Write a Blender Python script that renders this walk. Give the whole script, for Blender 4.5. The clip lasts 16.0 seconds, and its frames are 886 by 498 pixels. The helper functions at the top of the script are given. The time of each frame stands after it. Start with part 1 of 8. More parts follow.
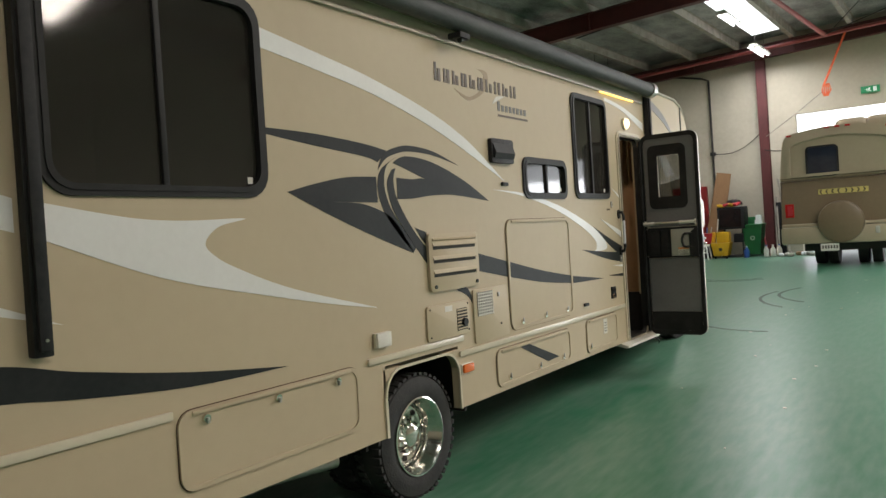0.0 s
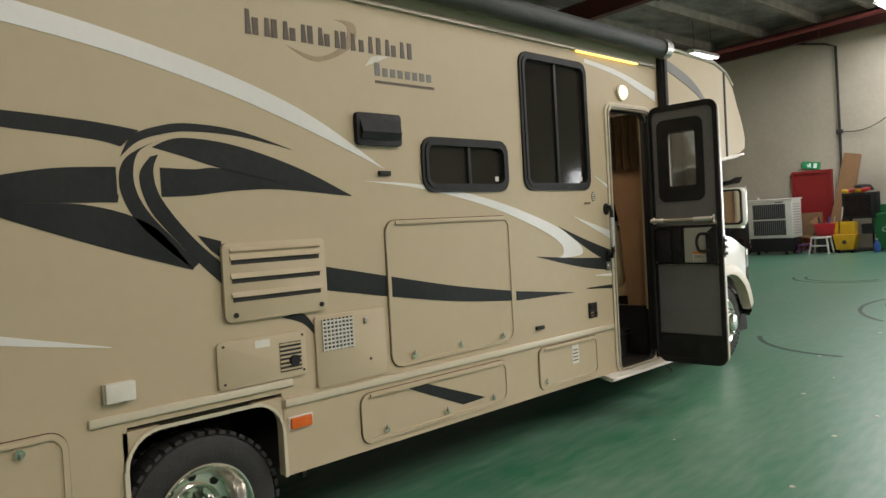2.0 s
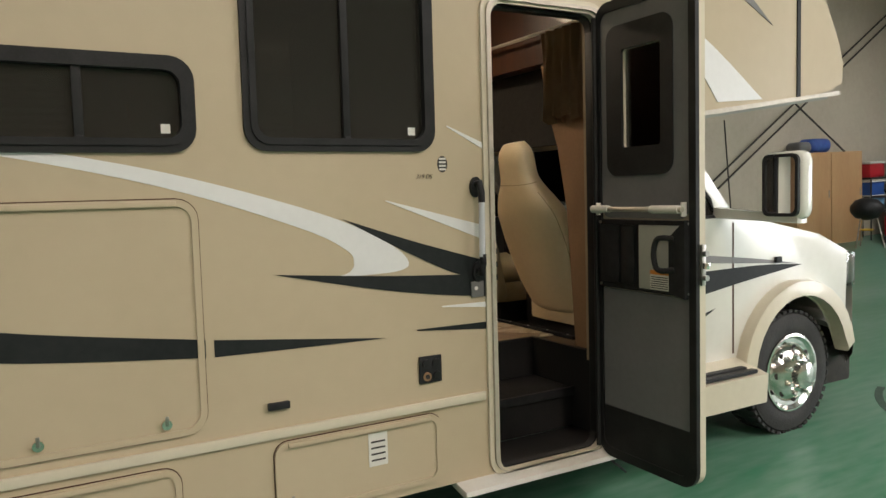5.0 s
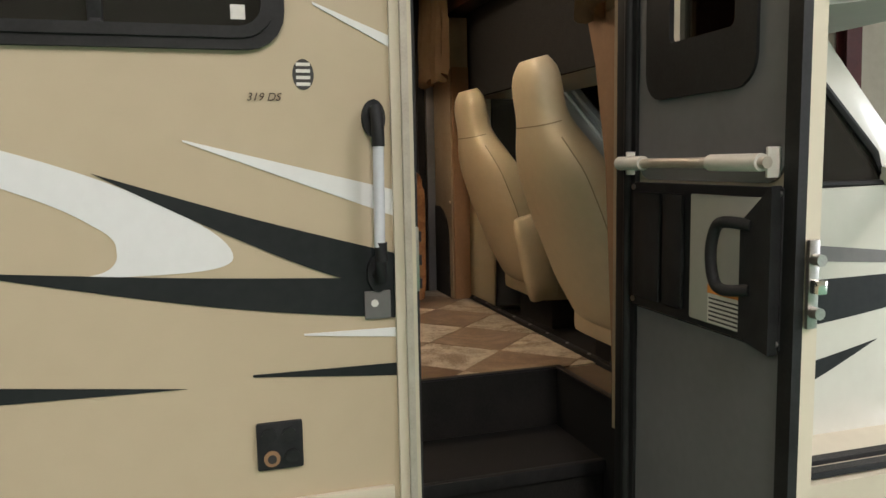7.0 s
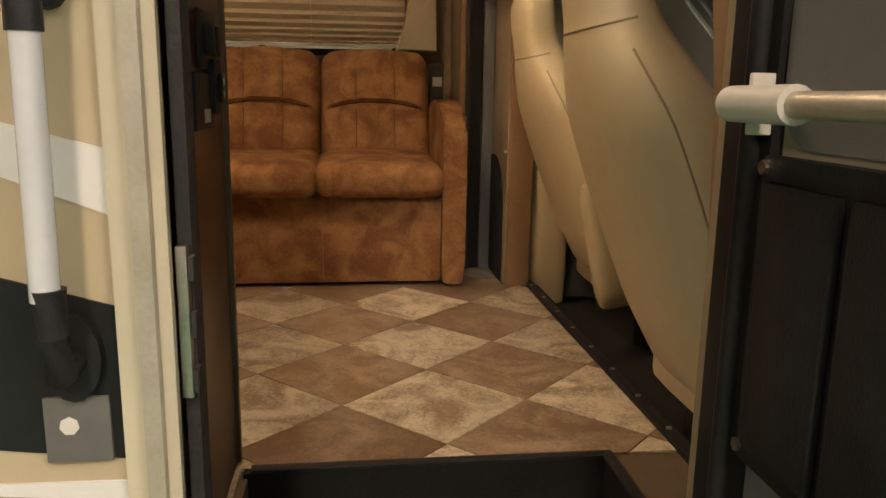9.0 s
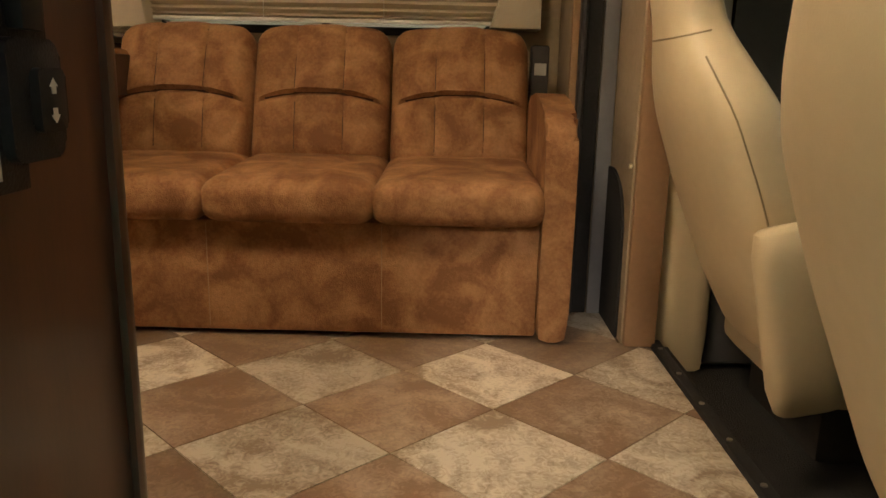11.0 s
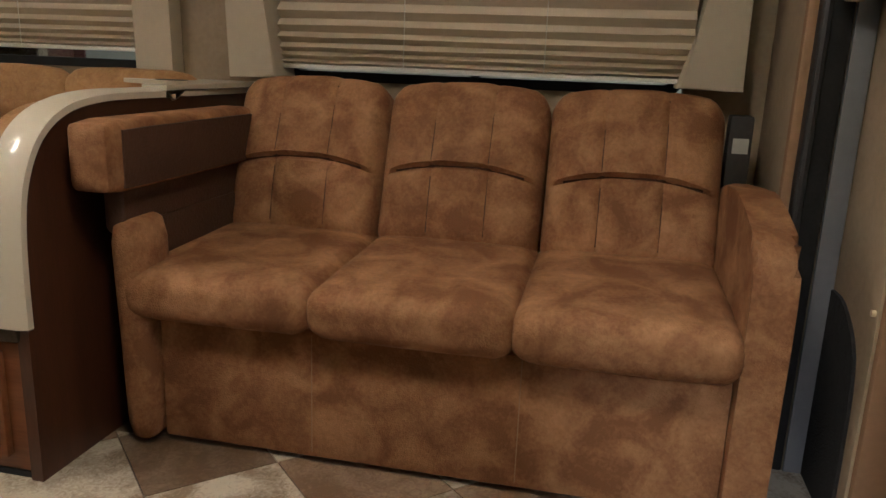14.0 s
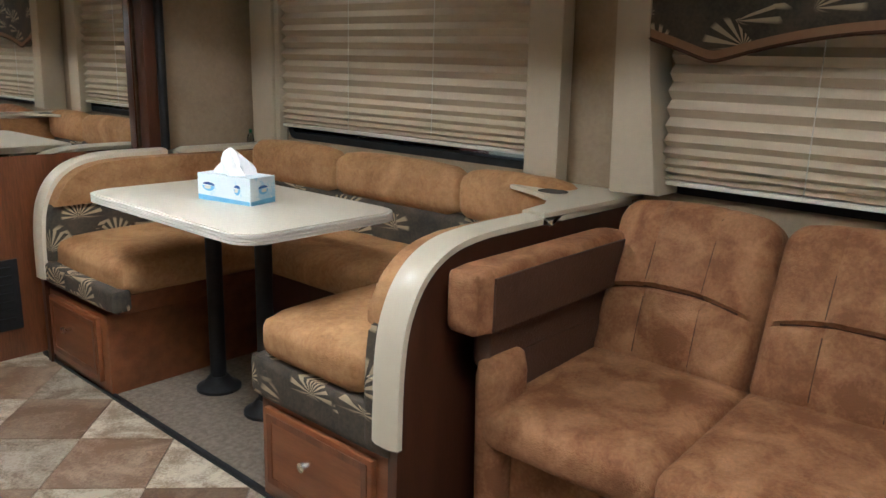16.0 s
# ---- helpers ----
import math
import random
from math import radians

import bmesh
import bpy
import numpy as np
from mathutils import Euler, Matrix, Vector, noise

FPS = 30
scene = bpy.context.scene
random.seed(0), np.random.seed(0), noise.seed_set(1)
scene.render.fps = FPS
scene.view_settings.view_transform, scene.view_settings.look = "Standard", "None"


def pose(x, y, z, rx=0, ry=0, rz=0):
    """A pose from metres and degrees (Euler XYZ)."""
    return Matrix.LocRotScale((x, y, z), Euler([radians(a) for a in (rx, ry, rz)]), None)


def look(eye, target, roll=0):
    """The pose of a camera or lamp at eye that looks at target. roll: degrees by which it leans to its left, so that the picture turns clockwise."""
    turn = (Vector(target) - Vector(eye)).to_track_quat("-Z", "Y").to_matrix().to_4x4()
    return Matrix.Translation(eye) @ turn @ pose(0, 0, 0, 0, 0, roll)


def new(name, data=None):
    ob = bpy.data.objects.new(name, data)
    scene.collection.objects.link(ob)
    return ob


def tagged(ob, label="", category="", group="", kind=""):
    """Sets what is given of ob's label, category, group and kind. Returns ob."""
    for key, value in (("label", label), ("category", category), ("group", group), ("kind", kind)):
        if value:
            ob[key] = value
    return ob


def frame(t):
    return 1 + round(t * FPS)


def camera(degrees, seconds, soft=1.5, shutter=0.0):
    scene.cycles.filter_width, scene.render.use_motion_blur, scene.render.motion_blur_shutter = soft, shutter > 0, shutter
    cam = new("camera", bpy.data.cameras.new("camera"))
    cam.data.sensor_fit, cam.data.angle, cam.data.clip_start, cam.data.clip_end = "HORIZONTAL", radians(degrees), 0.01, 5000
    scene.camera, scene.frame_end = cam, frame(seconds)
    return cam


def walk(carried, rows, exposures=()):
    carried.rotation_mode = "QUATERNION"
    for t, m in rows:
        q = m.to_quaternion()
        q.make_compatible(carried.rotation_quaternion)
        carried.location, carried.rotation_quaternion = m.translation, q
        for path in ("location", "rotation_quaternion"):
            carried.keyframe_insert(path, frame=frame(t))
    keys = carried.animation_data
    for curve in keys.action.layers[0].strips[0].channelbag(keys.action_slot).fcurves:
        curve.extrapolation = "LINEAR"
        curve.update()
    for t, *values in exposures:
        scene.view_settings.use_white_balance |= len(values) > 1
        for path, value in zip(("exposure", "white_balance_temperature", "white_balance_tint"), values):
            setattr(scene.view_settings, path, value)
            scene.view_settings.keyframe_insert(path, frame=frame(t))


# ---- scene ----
cam = camera(61.0, 16.0)
PATH = [
    (0, (0.127, -0.004, 1.55), (-1.015, 1.638, 1.52), -3.6),
    (0.5, (0.309, 0.443, 1.559), (-0.912, 2.027, 1.516), -3.8),
    (1, (0.44, 0.956, 1.579), (-0.863, 2.472, 1.523), -3.6),
    (1.5, (0.478, 1.452, 1.573), (-0.886, 2.914, 1.52), -3.8),
    (2, (0.523, 2.035, 1.588), (-0.896, 3.444, 1.535), -3.2),
    (2.5, (0.52, 2.556, 1.598), (-0.94, 3.923, 1.549), -3.1),
    (3, (0.53, 3.113, 1.61), (-0.981, 4.423, 1.569), -3.0),
    (3.5, (0.492, 3.609, 1.644), (-1.067, 4.86, 1.591), -2.2),
    (4, (0.411, 4.137, 1.659), (-1.2, 5.319, 1.576), -1.9),
    (4.2, (0.351, 4.347, 1.667), (-1.282, 5.497, 1.567), -1.9),
    (6.3, (-0.51, 6.145, 1.585), (-2.368, 6.863, 1.399), -1.3),
    (6.5, (-0.593, 6.228, 1.585), (-2.462, 6.911, 1.389), -1.4),
    (7, (-0.903, 6.479, 1.568), (-2.806, 7.053, 1.339), -1.1),
    (7.5, (-1.158, 6.706, 1.565), (-3.076, 7.205, 1.294), -0.5),
    (8, (-1.389, 6.891, 1.558), (-3.318, 7.317, 1.243), 0.0),
    (8.5, (-1.64, 7.009, 1.562), (-3.581, 7.339, 1.208), 0.7),
    (9, (-1.873, 7.079, 1.56), (-3.818, 7.321, 1.161), 0.9),
    (9.5, (-2.103, 7.089, 1.553), (-4.045, 7.27, 1.112), 1.0),
    (10, (-2.313, 7.125, 1.557), (-4.257, 7.243, 1.108), 0.9),
    (10.2, (-2.386, 7.142, 1.57), (-4.333, 7.23, 1.119), 0.9),
    (12.3, (-2.699, 7.174, 1.599), (-4.647, 7.028, 1.17), 1.4),
    (12.5, (-2.701, 7.174, 1.601), (-4.648, 7.012, 1.173), 1.3),
    (13, (-2.76, 7.172, 1.593), (-4.702, 6.958, 1.166), 1.5),
    (13.5, (-2.992, 7.161, 1.654), (-4.918, 6.87, 1.201), 2.0),
    (13.7, (-3.067, 7.132, 1.728), (-4.984, 6.808, 1.261), 2.1),
    (14, (-3.095, 7.118, 1.811), (-4.992, 6.712, 1.327), 2.2),
    (14.5, (-3.138, 7.108, 1.889), (-4.979, 6.513, 1.384), 2.3),
    (15, (-3.23, 7.092, 2.0), (-4.973, 6.256, 1.487), 1.9),
    (15.5, (-3.23, 7.073, 2.087), (-4.844, 6.004, 1.585), 1.9),
    (16, (-3.232, 7.062, 2.107), (-4.703, 5.793, 1.633), 1.8),
]
walk(cam, [(t, look(eye, target, roll)) for t, eye, target, roll in PATH],
     ((0, -0.1, 6500, 12), (4.2, -0.06, 6600, 13), (7, 0.2, 6250, 14), (8.3, 0.45, 6400, 16), (9.3, 0.55, 7900, 19), (10.2, 0.75, 7900, 18), (12.3, 0.95, 5050, 7), (13.5, 0.82, 5250, 9), (14.3, 0.74, 5200, 9), (15.2, 1.25, 4750, 6), (16, 1.35, 4500, 5)))
# ---------- world, sun and exposure ----------
GROUND_TILT = pose(0, 3.6, 0, 1.5, 0, 0) @ pose(0, -3.6, 0)     # the coach stands 1.5 degrees nose-down on the hall floor
FLAT = Matrix.Identity(4)
world = bpy.data.worlds.new("sky")
scene.world = world
world.use_nodes = True
wn = world.node_tree.nodes
sky = wn.new("ShaderNodeTexSky")
sky.sky_type = "NISHITA"
sky.sun_disc = False
sky.sun_elevation = radians(50)
sky.sun_rotation = radians(20)
world.node_tree.links.new(sky.outputs[0], wn["Background"].inputs[0])
wn["Background"].inputs[1].default_value = 0.12


def sun_lamp():
    d = bpy.data.lights.new("sun", "SUN")
    d.energy, d.angle, d.color = 3.0, radians(0.5), (1, 0.95, 0.88)
    o = new("sun", d)
    o.matrix_basis = look((6, 40, 30), (0, 18, 0))


def area_lamp(name, place, target, sx, sy, power, color):
    d = bpy.data.lights.new(name, "AREA")
    d.shape, d.size, d.size_y, d.energy, d.color = "RECTANGLE", sx, sy, power, color
    o = new(name, d)
    o.matrix_basis = look(place, target)
    return o


sun_lamp()
# daylight through the open roller doors of the hall
area_lamp("daylight_far_door", (-0.6, 22.75, 2.6), (-0.6, 10, 1.2), 5.6, 3.2, 190, (0.92, 0.97, 1.0))
area_lamp("daylight_second_door", (6.6, 22.75, 1.7), (2.0, 8, 0.6), 4.0, 3.0, 430, (0.95, 0.98, 1.0))
# daylight through the roof's skylight sheets; the x 4.4 row is added, lighting the coach side
for lx, ly, ln, lp in ((4.4, -1.2, 5.2, 330), (4.4, 6.2, 5.2, 420), (4.4, 13.2, 5.2, 420), (1.4, 10.4, 3.4, 150), (-4.05, 19.5, 5.0, 240), (1.4, 19.5, 5.0, 210)):
    o = area_lamp("skylight_fill", (lx, ly + 0.16, 6.0 if lx > 4 else 5.75), (lx - (1.2 if lx > 4 else 0), ly + 0.16, 0), 0.75, ln, lp, (1.0, 0.90, 0.79) if lx > 4 else (0.96, 0.98, 1.0))
# warm ceiling lights of the coach, out of view; added to light the room
for ly, lx, lp in ((6.9, -3.7, 10.5), (5.0, -3.75, 13), (6.75, -4.95, 3.5), (4.7, -4.95, 9)):
    area_lamp("ceiling_glow", (lx, ly, 2.74), (lx, ly, 0), 0.35, 0.22, lp, (1.0, 0.80, 0.56))


# ---------- materials ----------
def material(name, a, b=None, scale=6.0, rough=0.5, metal=0.0, bump=0.0, bump_scale=60.0, spec=0.5, per_object=0.0,
             fine=0.35, detail=4.0, coat=0.0, emit=None, power=1.0, stretch=(1, 1, 1), contrast=(0.35, 0.65), rough2=None, transmission=0.0, distort=0.0):
    m = bpy.data.materials.new(name)
    m.use_nodes = True
    n, l = m.node_tree.nodes, m.node_tree.links
    p = n["Principled BSDF"]
    p.inputs["Roughness"].default_value = rough
    p.inputs["Metallic"].default_value = metal
    p.inputs["Specular IOR Level"].default_value = spec
    p.inputs["Coat Weight"].default_value = coat
    p.inputs["Transmission Weight"].default_value = transmission
    b = b or tuple(c * 0.82 for c in a)
    tc, mp = n.new("ShaderNodeTexCoord"), n.new("ShaderNodeMapping")
    mp.inputs["Scale"].default_value = stretch
    l.new(tc.outputs["Object"], mp.inputs[0])
    if per_object:
        own, away = n.new("ShaderNodeObjectInfo"), n.new("ShaderNodeMath")
        away.operation = "MULTIPLY"
        away.inputs[1].default_value = 37.0
        l.new(own.outputs["Random"], away.inputs[0])
        l.new(away.outputs[0], mp.inputs["Location"])
    big, small = n.new("ShaderNodeTexNoise"), n.new("ShaderNodeTexNoise")
    for node, s, d in ((big, scale, detail), (small, scale * 11, 3.0)):
        node.inputs["Scale"].default_value = s
        node.inputs["Detail"].default_value = d
        node.inputs["Distortion"].default_value = distort
        l.new(mp.outputs[0], node.inputs["Vector"])
    add = n.new("ShaderNodeMix")
    add.inputs[0].default_value = fine
    l.new(big.outputs[0], add.inputs[2])
    l.new(small.outputs[0], add.inputs[3])
    ramp = n.new("ShaderNodeMapRange")
    ramp.inputs[1].default_value, ramp.inputs[2].default_value = contrast
    l.new(add.outputs[0], ramp.inputs[0])
    mix = n.new("ShaderNodeMix")
    mix.data_type = "RGBA"
    mix.inputs[6].default_value, mix.inputs[7].default_value = (*a, 1), (*b, 1)
    l.new(ramp.outputs[0], mix.inputs[0])
    out = mix.outputs[2]
    if per_object:
        info, vary = n.new("ShaderNodeObjectInfo"), n.new("ShaderNodeMapRange")
        vary.inputs[3].default_value, vary.inputs[4].default_value = 1 - per_object, 1 + per_object
        l.new(info.outputs["Random"], vary.inputs[0])
        hsv = n.new("ShaderNodeHueSaturation")
        l.new(vary.outputs[0], hsv.inputs["Value"])
        l.new(out, hsv.inputs["Color"])
        out = hsv.outputs[0]
    l.new(out, p.inputs["Base Color"])
    if rough2 is not None:
        rr = n.new("ShaderNodeMapRange")
        rr.inputs[1].default_value, rr.inputs[2].default_value = contrast
        rr.inputs[3].default_value, rr.inputs[4].default_value = rough, rough2
        l.new(add.outputs[0], rr.inputs[0])
        l.new(rr.outputs[0], p.inputs["Roughness"])
    if bump:
        bn, bp = n.new("ShaderNodeTexNoise"), n.new("ShaderNodeBump")
        bn.inputs["Scale"].default_value = bump_scale
        bn.inputs["Detail"].default_value = 3
        bp.inputs["Strength"].default_value = bump
        bp.inputs["Distance"].default_value = 0.01
        l.new(mp.outputs[0], bn.inputs["Vector"])
        l.new(bn.outputs[0], bp.inputs["Height"])
        l.new(bp.outputs[0], p.inputs["Normal"])
    if emit:
        p.inputs["Emission Color"].default_value = (*emit, 1)
        p.inputs["Emission Strength"].default_value = power
    return m


def glass(name, tint, rough=0.02, veil=0.0):
    """Tinted pane: a mix of clear view and gloss, stronger at a grazing angle."""
    m = bpy.data.materials.new(name)
    m.use_nodes = True
    n, l = m.node_tree.nodes, m.node_tree.links
    n.remove(n["Principled BSDF"])
    t, g, fr, mx = (n.new("ShaderNode" + k) for k in ("BsdfTransparent", "BsdfGlossy", "Fresnel", "MixShader"))
    t.inputs[0].default_value = (*tint, 1)
    g.inputs["Roughness"].default_value = rough
    fr.inputs[0].default_value = 1.55
    l.new(fr.outputs[0], mx.inputs[0])
    l.new(t.outputs[0], mx.inputs[1])
    l.new(g.outputs[0], mx.inputs[2])
    # pale diffuse veil mixed into the pane, standing in for the hall's reflection
    haze, over = n.new("ShaderNodeBsdfDiffuse"), n.new("ShaderNodeMixShader")
    haze.inputs[0].default_value = (0.45, 0.41, 0.35, 1)
    over.inputs[0].default_value = veil
    l.new(mx.outputs[0], over.inputs[1])
    l.new(haze.outputs[0], over.inputs[2])
    l.new(over.outputs[0] if veil else mx.outputs[0], n["Material Output"].inputs[0])
    return m


def fan_fabric(name):
    """Dark upholstery printed with pale fan-shaped leaves."""
    m = material(name, (0.035, 0.03, 0.022), (0.09, 0.07, 0.045), 9, 0.85, bump=0.3, bump_scale=300)
    n, l = m.node_tree.nodes, m.node_tree.links
    p = n["Principled BSDF"]
    base = p.inputs["Base Color"].links[0].from_socket
    tc = n["Texture Coordinate"]
    vor = n.new("ShaderNodeTexVoronoi")
    vor.inputs["Scale"].default_value = 7.0
    l.new(tc.outputs["Object"], vor.inputs["Vector"])
    off = n.new("ShaderNodeVectorMath")
    off.operation = "SUBTRACT"
    sc = n.new("ShaderNodeVectorMath")
    sc.operation = "SCALE"
    sc.inputs["Scale"].default_value = 1.0
    l.new(tc.outputs["Object"], sc.inputs[0])
    l.new(sc.outputs[0], off.inputs[0])
    l.new(vor.outputs["Position"], off.inputs[1])
    sep = n.new("ShaderNodeSeparateXYZ")
    l.new(off.outputs[0], sep.inputs[0])
    xy = n.new("ShaderNodeMath")
    l.new(sep.outputs[0], xy.inputs[0])
    l.new(sep.outputs[1], xy.inputs[1])
    ang = n.new("ShaderNodeMath")
    ang.operation = "ARCTAN2"
    l.new(xy.outputs[0], ang.inputs[0])
    l.new(sep.outputs[2], ang.inputs[1])
    mul = n.new("ShaderNodeMath")
    mul.operation = "MULTIPLY"
    mul.inputs[1].default_value = 17
    l.new(ang.outputs[0], mul.inputs[0])
    sn = n.new("ShaderNodeMath")
    sn.operation = "SINE"
    l.new(mul.outputs[0], sn.inputs[0])
    st = n.new("ShaderNodeMapRange")
    st.inputs[1].default_value, st.inputs[2].default_value = -0.1, 0.25
    l.new(sn.outputs[0], st.inputs[0])
    cut = n.new("ShaderNodeMapRange")
    cut.inputs[1].default_value, cut.inputs[2].default_value = 0.62, 0.55
    l.new(vor.outputs["Distance"], cut.inputs[0])
    half = n.new("ShaderNodeMapRange")
    half.inputs[1].default_value, half.inputs[2].default_value = -0.012, 0.0
    l.new(sep.outputs[2], half.inputs[0])
    a1, a2 = n.new("ShaderNodeMath"), n.new("ShaderNodeMath")
    a1.operation = a2.operation = "MULTIPLY"
    l.new(st.outputs[0], a1.inputs[0])
    l.new(cut.outputs[0], a1.inputs[1])
    l.new(a1.outputs[0], a2.inputs[0])
    l.new(half.outputs[0], a2.inputs[1])
    mix = n.new("ShaderNodeMix")
    mix.data_type = "RGBA"
    mix.inputs[7].default_value = (0.42, 0.34, 0.21, 1)
    l.new(a2.outputs[0], mix.inputs[0])
    l.new(base, mix.inputs[6])
    l.new(mix.outputs[2], p.inputs["Base Color"])
    return m


TAN = material("tan_gelcoat", (0.50, 0.415, 0.285), (0.47, 0.385, 0.262), 1.3, 0.48, bump=0.03, bump_scale=9, spec=0.35)
CREAM = material("cream_gelcoat", (0.62, 0.56, 0.43), (0.57, 0.51, 0.39), 2, 0.3, coat=0.2)
WHITE_VINYL = material("white_vinyl", (0.74, 0.735, 0.72), (0.69, 0.685, 0.67), 3, 0.35)
BLACK_VINYL = material("black_vinyl", (0.012, 0.014, 0.015), (0.022, 0.024, 0.024), 3, 0.5, spec=0.22)
GREY_VINYL = material("grey_vinyl", (0.13, 0.125, 0.12), (0.17, 0.16, 0.15), 3, 0.35)
CAB_WHITE = material("white_cab_paint", (0.70, 0.69, 0.62), (0.66, 0.65, 0.58), 2, 0.22, coat=0.5)
BLACK_FRAME = material("black_window_frame", (0.012, 0.012, 0.012), (0.022, 0.022, 0.022), 12, 0.5, spec=0.22)
RUBBER = material("tyre_rubber", (0.018, 0.018, 0.019), (0.035, 0.033, 0.031), 9, 0.72, bump=0.3, bump_scale=80)
CHROME = material("chrome", (0.85, 0.84, 0.80), (0.70, 0.68, 0.62), 14, 0.10, metal=1.0, rough2=0.2)
STEEL = material("brushed_steel", (0.52, 0.50, 0.47), (0.38, 0.36, 0.33), 20, 0.35, metal=1.0)
ALU = material("aluminium_trim", (0.55, 0.50, 0.42), (0.44, 0.39, 0.32), 18, 0.4, metal=0.35)
DARK_METAL = material("dark_underbody", (0.018, 0.017, 0.016), (0.04, 0.035, 0.03), 7, 0.8)
TINT_GLASS = glass("lightly_tinted_glass", (0.38, 0.38, 0.36))
DARK_GLASS = glass("tinted_glass", (0.16, 0.16, 0.15), rough=0.06, veil=0.05)
CLEAR_GLASS = glass("clear_glass", (0.9, 0.93, 0.92))
BLACK_PLASTIC = material("black_plastic", (0.014, 0.014, 0.015), (0.025, 0.025, 0.026), 25, 0.5, bump=0.15, bump_scale=400, spec=0.22)
GREY_PANEL = material("grey_door_panel", (0.165, 0.165, 0.168), (0.14, 0.14, 0.142), 4, 0.55, bump=0.12, bump_scale=500, spec=0.3)
WHITE_PLASTIC = material("white_plastic", (0.72, 0.70, 0.64), (0.66, 0.63, 0.56), 10, 0.45)
AMBER = material("amber_lens", (0.75, 0.16, 0.02), (0.6, 0.11, 0.02), 40, 0.25)
RED_LENS = material("red_lens", (0.5, 0.02, 0.02), (0.4, 0.02, 0.02), 40, 0.25)
AWNING = material("awning_vinyl", (0.022, 0.025, 0.024), (0.055, 0.056, 0.052), 8, 0.6, bump=0.5, bump_scale=25, stretch=(1, 0.3, 1))
PORCH = material("porch_lamp_lens", (0.9, 0.85, 0.7), rough=0.4, emit=(1.0, 0.72, 0.38), power=3)
LED = material("amber_led_strip", (0.9, 0.8, 0.3), rough=0.4, emit=(1.0, 0.62, 0.10), power=3.5)
LABEL_W = material("white_label", (0.7, 0.68, 0.62), (0.62, 0.6, 0.55), 30, 0.6)
LABEL_O = material("orange_label", (0.72, 0.27, 0.05), (0.62, 0.22, 0.04), 30, 0.6)
INK = material("label_ink", (0.05, 0.045, 0.04), rough=0.7)
DARK_BROWN_INK = material("dark_brown_lettering", (0.05, 0.035, 0.022), (0.09, 0.06, 0.04), 8, 0.4)
PALE_BROWN_INK = material("pale_brown_flourish", (0.27, 0.19, 0.11), (0.36, 0.27, 0.17), 8, 0.45)
SUEDE = material("brown_suede", (0.185, 0.080, 0.031), (0.40, 0.208, 0.092), 9.0, 0.78, bump=0.35, bump_scale=240, fine=0.24, detail=9, contrast=(0.40, 0.68), spec=0.25, distort=0.6)
TAN_SUEDE = material("golden_tan_suede", (0.28, 0.142, 0.054), (0.52, 0.31, 0.132), 5.0, 0.78, bump=0.3, bump_scale=240, fine=0.34, detail=10, contrast=(0.36, 0.70), spec=0.25, distort=0.9)
DARK_SUEDE = material("dark_brown_leather", (0.045, 0.021, 0.012), (0.07, 0.034, 0.019), 6, 0.5, bump=0.2, bump_scale=160)
SEAM = material("dark_seam_cord", (0.07, 0.03, 0.014), rough=0.9)
SEAT_VINYL = material("cream_seat_vinyl", (0.69, 0.575, 0.37), (0.63, 0.52, 0.325), 3, 0.42, bump=0.07, bump_scale=420)
SEAT_SEAM = material("seat_seam_thread", (0.36, 0.28, 0.16), rough=0.7)
WOOD = material("cherry_wood", (0.20, 0.075, 0.026), (0.10, 0.035, 0.012), 5, 0.36, bump=0.06, bump_scale=90, stretch=(4, 4, 0.4), coat=0.15)
WOOD_H = material("cherry_wood_flat", (0.24, 0.09, 0.03), (0.15, 0.053, 0.018), 5, 0.36, stretch=(4, 0.4, 4), coat=0.15)
DARK_WOOD = material("dark_cherry_panel", (0.075, 0.027, 0.012), (0.045, 0.016, 0.008), 5, 0.36, stretch=(4, 4, 0.4), coat=0.15)
WALLPAPER = material("tan_wall_board", (0.36, 0.275, 0.175), (0.28, 0.21, 0.13), 5, 0.75, bump=0.12, bump_scale=120, detail=7)
LINEN = material("beige_padded_board", (0.50, 0.425, 0.30), (0.46, 0.39, 0.275), 3, 0.85, bump=0.2, bump_scale=350)
BLIND = material("pleated_shade_cloth", (0.56, 0.475, 0.345), (0.52, 0.44, 0.32), 4, 0.85, bump=0.1, bump_scale=300)
CARPET = material("beige_carpet", (0.30, 0.245, 0.18), (0.17, 0.135, 0.10), 60, 0.95, bump=1.0, bump_scale=220)
BLACK_CARPET = material("black_cab_carpet", (0.010, 0.010, 0.010), (0.022, 0.020, 0.018), 40, 0.95, bump=0.6, bump_scale=200)
STEP_MAT = material("black_step_vinyl", (0.012, 0.012, 0.012), (0.022, 0.021, 0.020), 9, 0.55, bump=0.2, bump_scale=180, rough2=0.65, spec=0.2)
TILE_LIGHT = material("pale_stone_tile", (0.53, 0.46, 0.35), (0.24, 0.175, 0.11), 4.5, 0.34, per_object=0.24, detail=10, bump=0.12, bump_scale=30, rough2=0.5, contrast=(0.42, 0.60), distort=2.0)
TILE_DARK = material("brown_stone_tile", (0.155, 0.092, 0.052), (0.33, 0.245, 0.165), 5, 0.36, per_object=0.26, detail=10, bump=0.12, bump_scale=30, rough2=0.5, contrast=(0.44, 0.66), distort=1.6)
GROUT = material("brown_grout", (0.13, 0.09, 0.055), rough=0.8)
LAMINATE = material("cream_laminate", (0.62, 0.57, 0.47), (0.56, 0.51, 0.41), 90, 0.3)
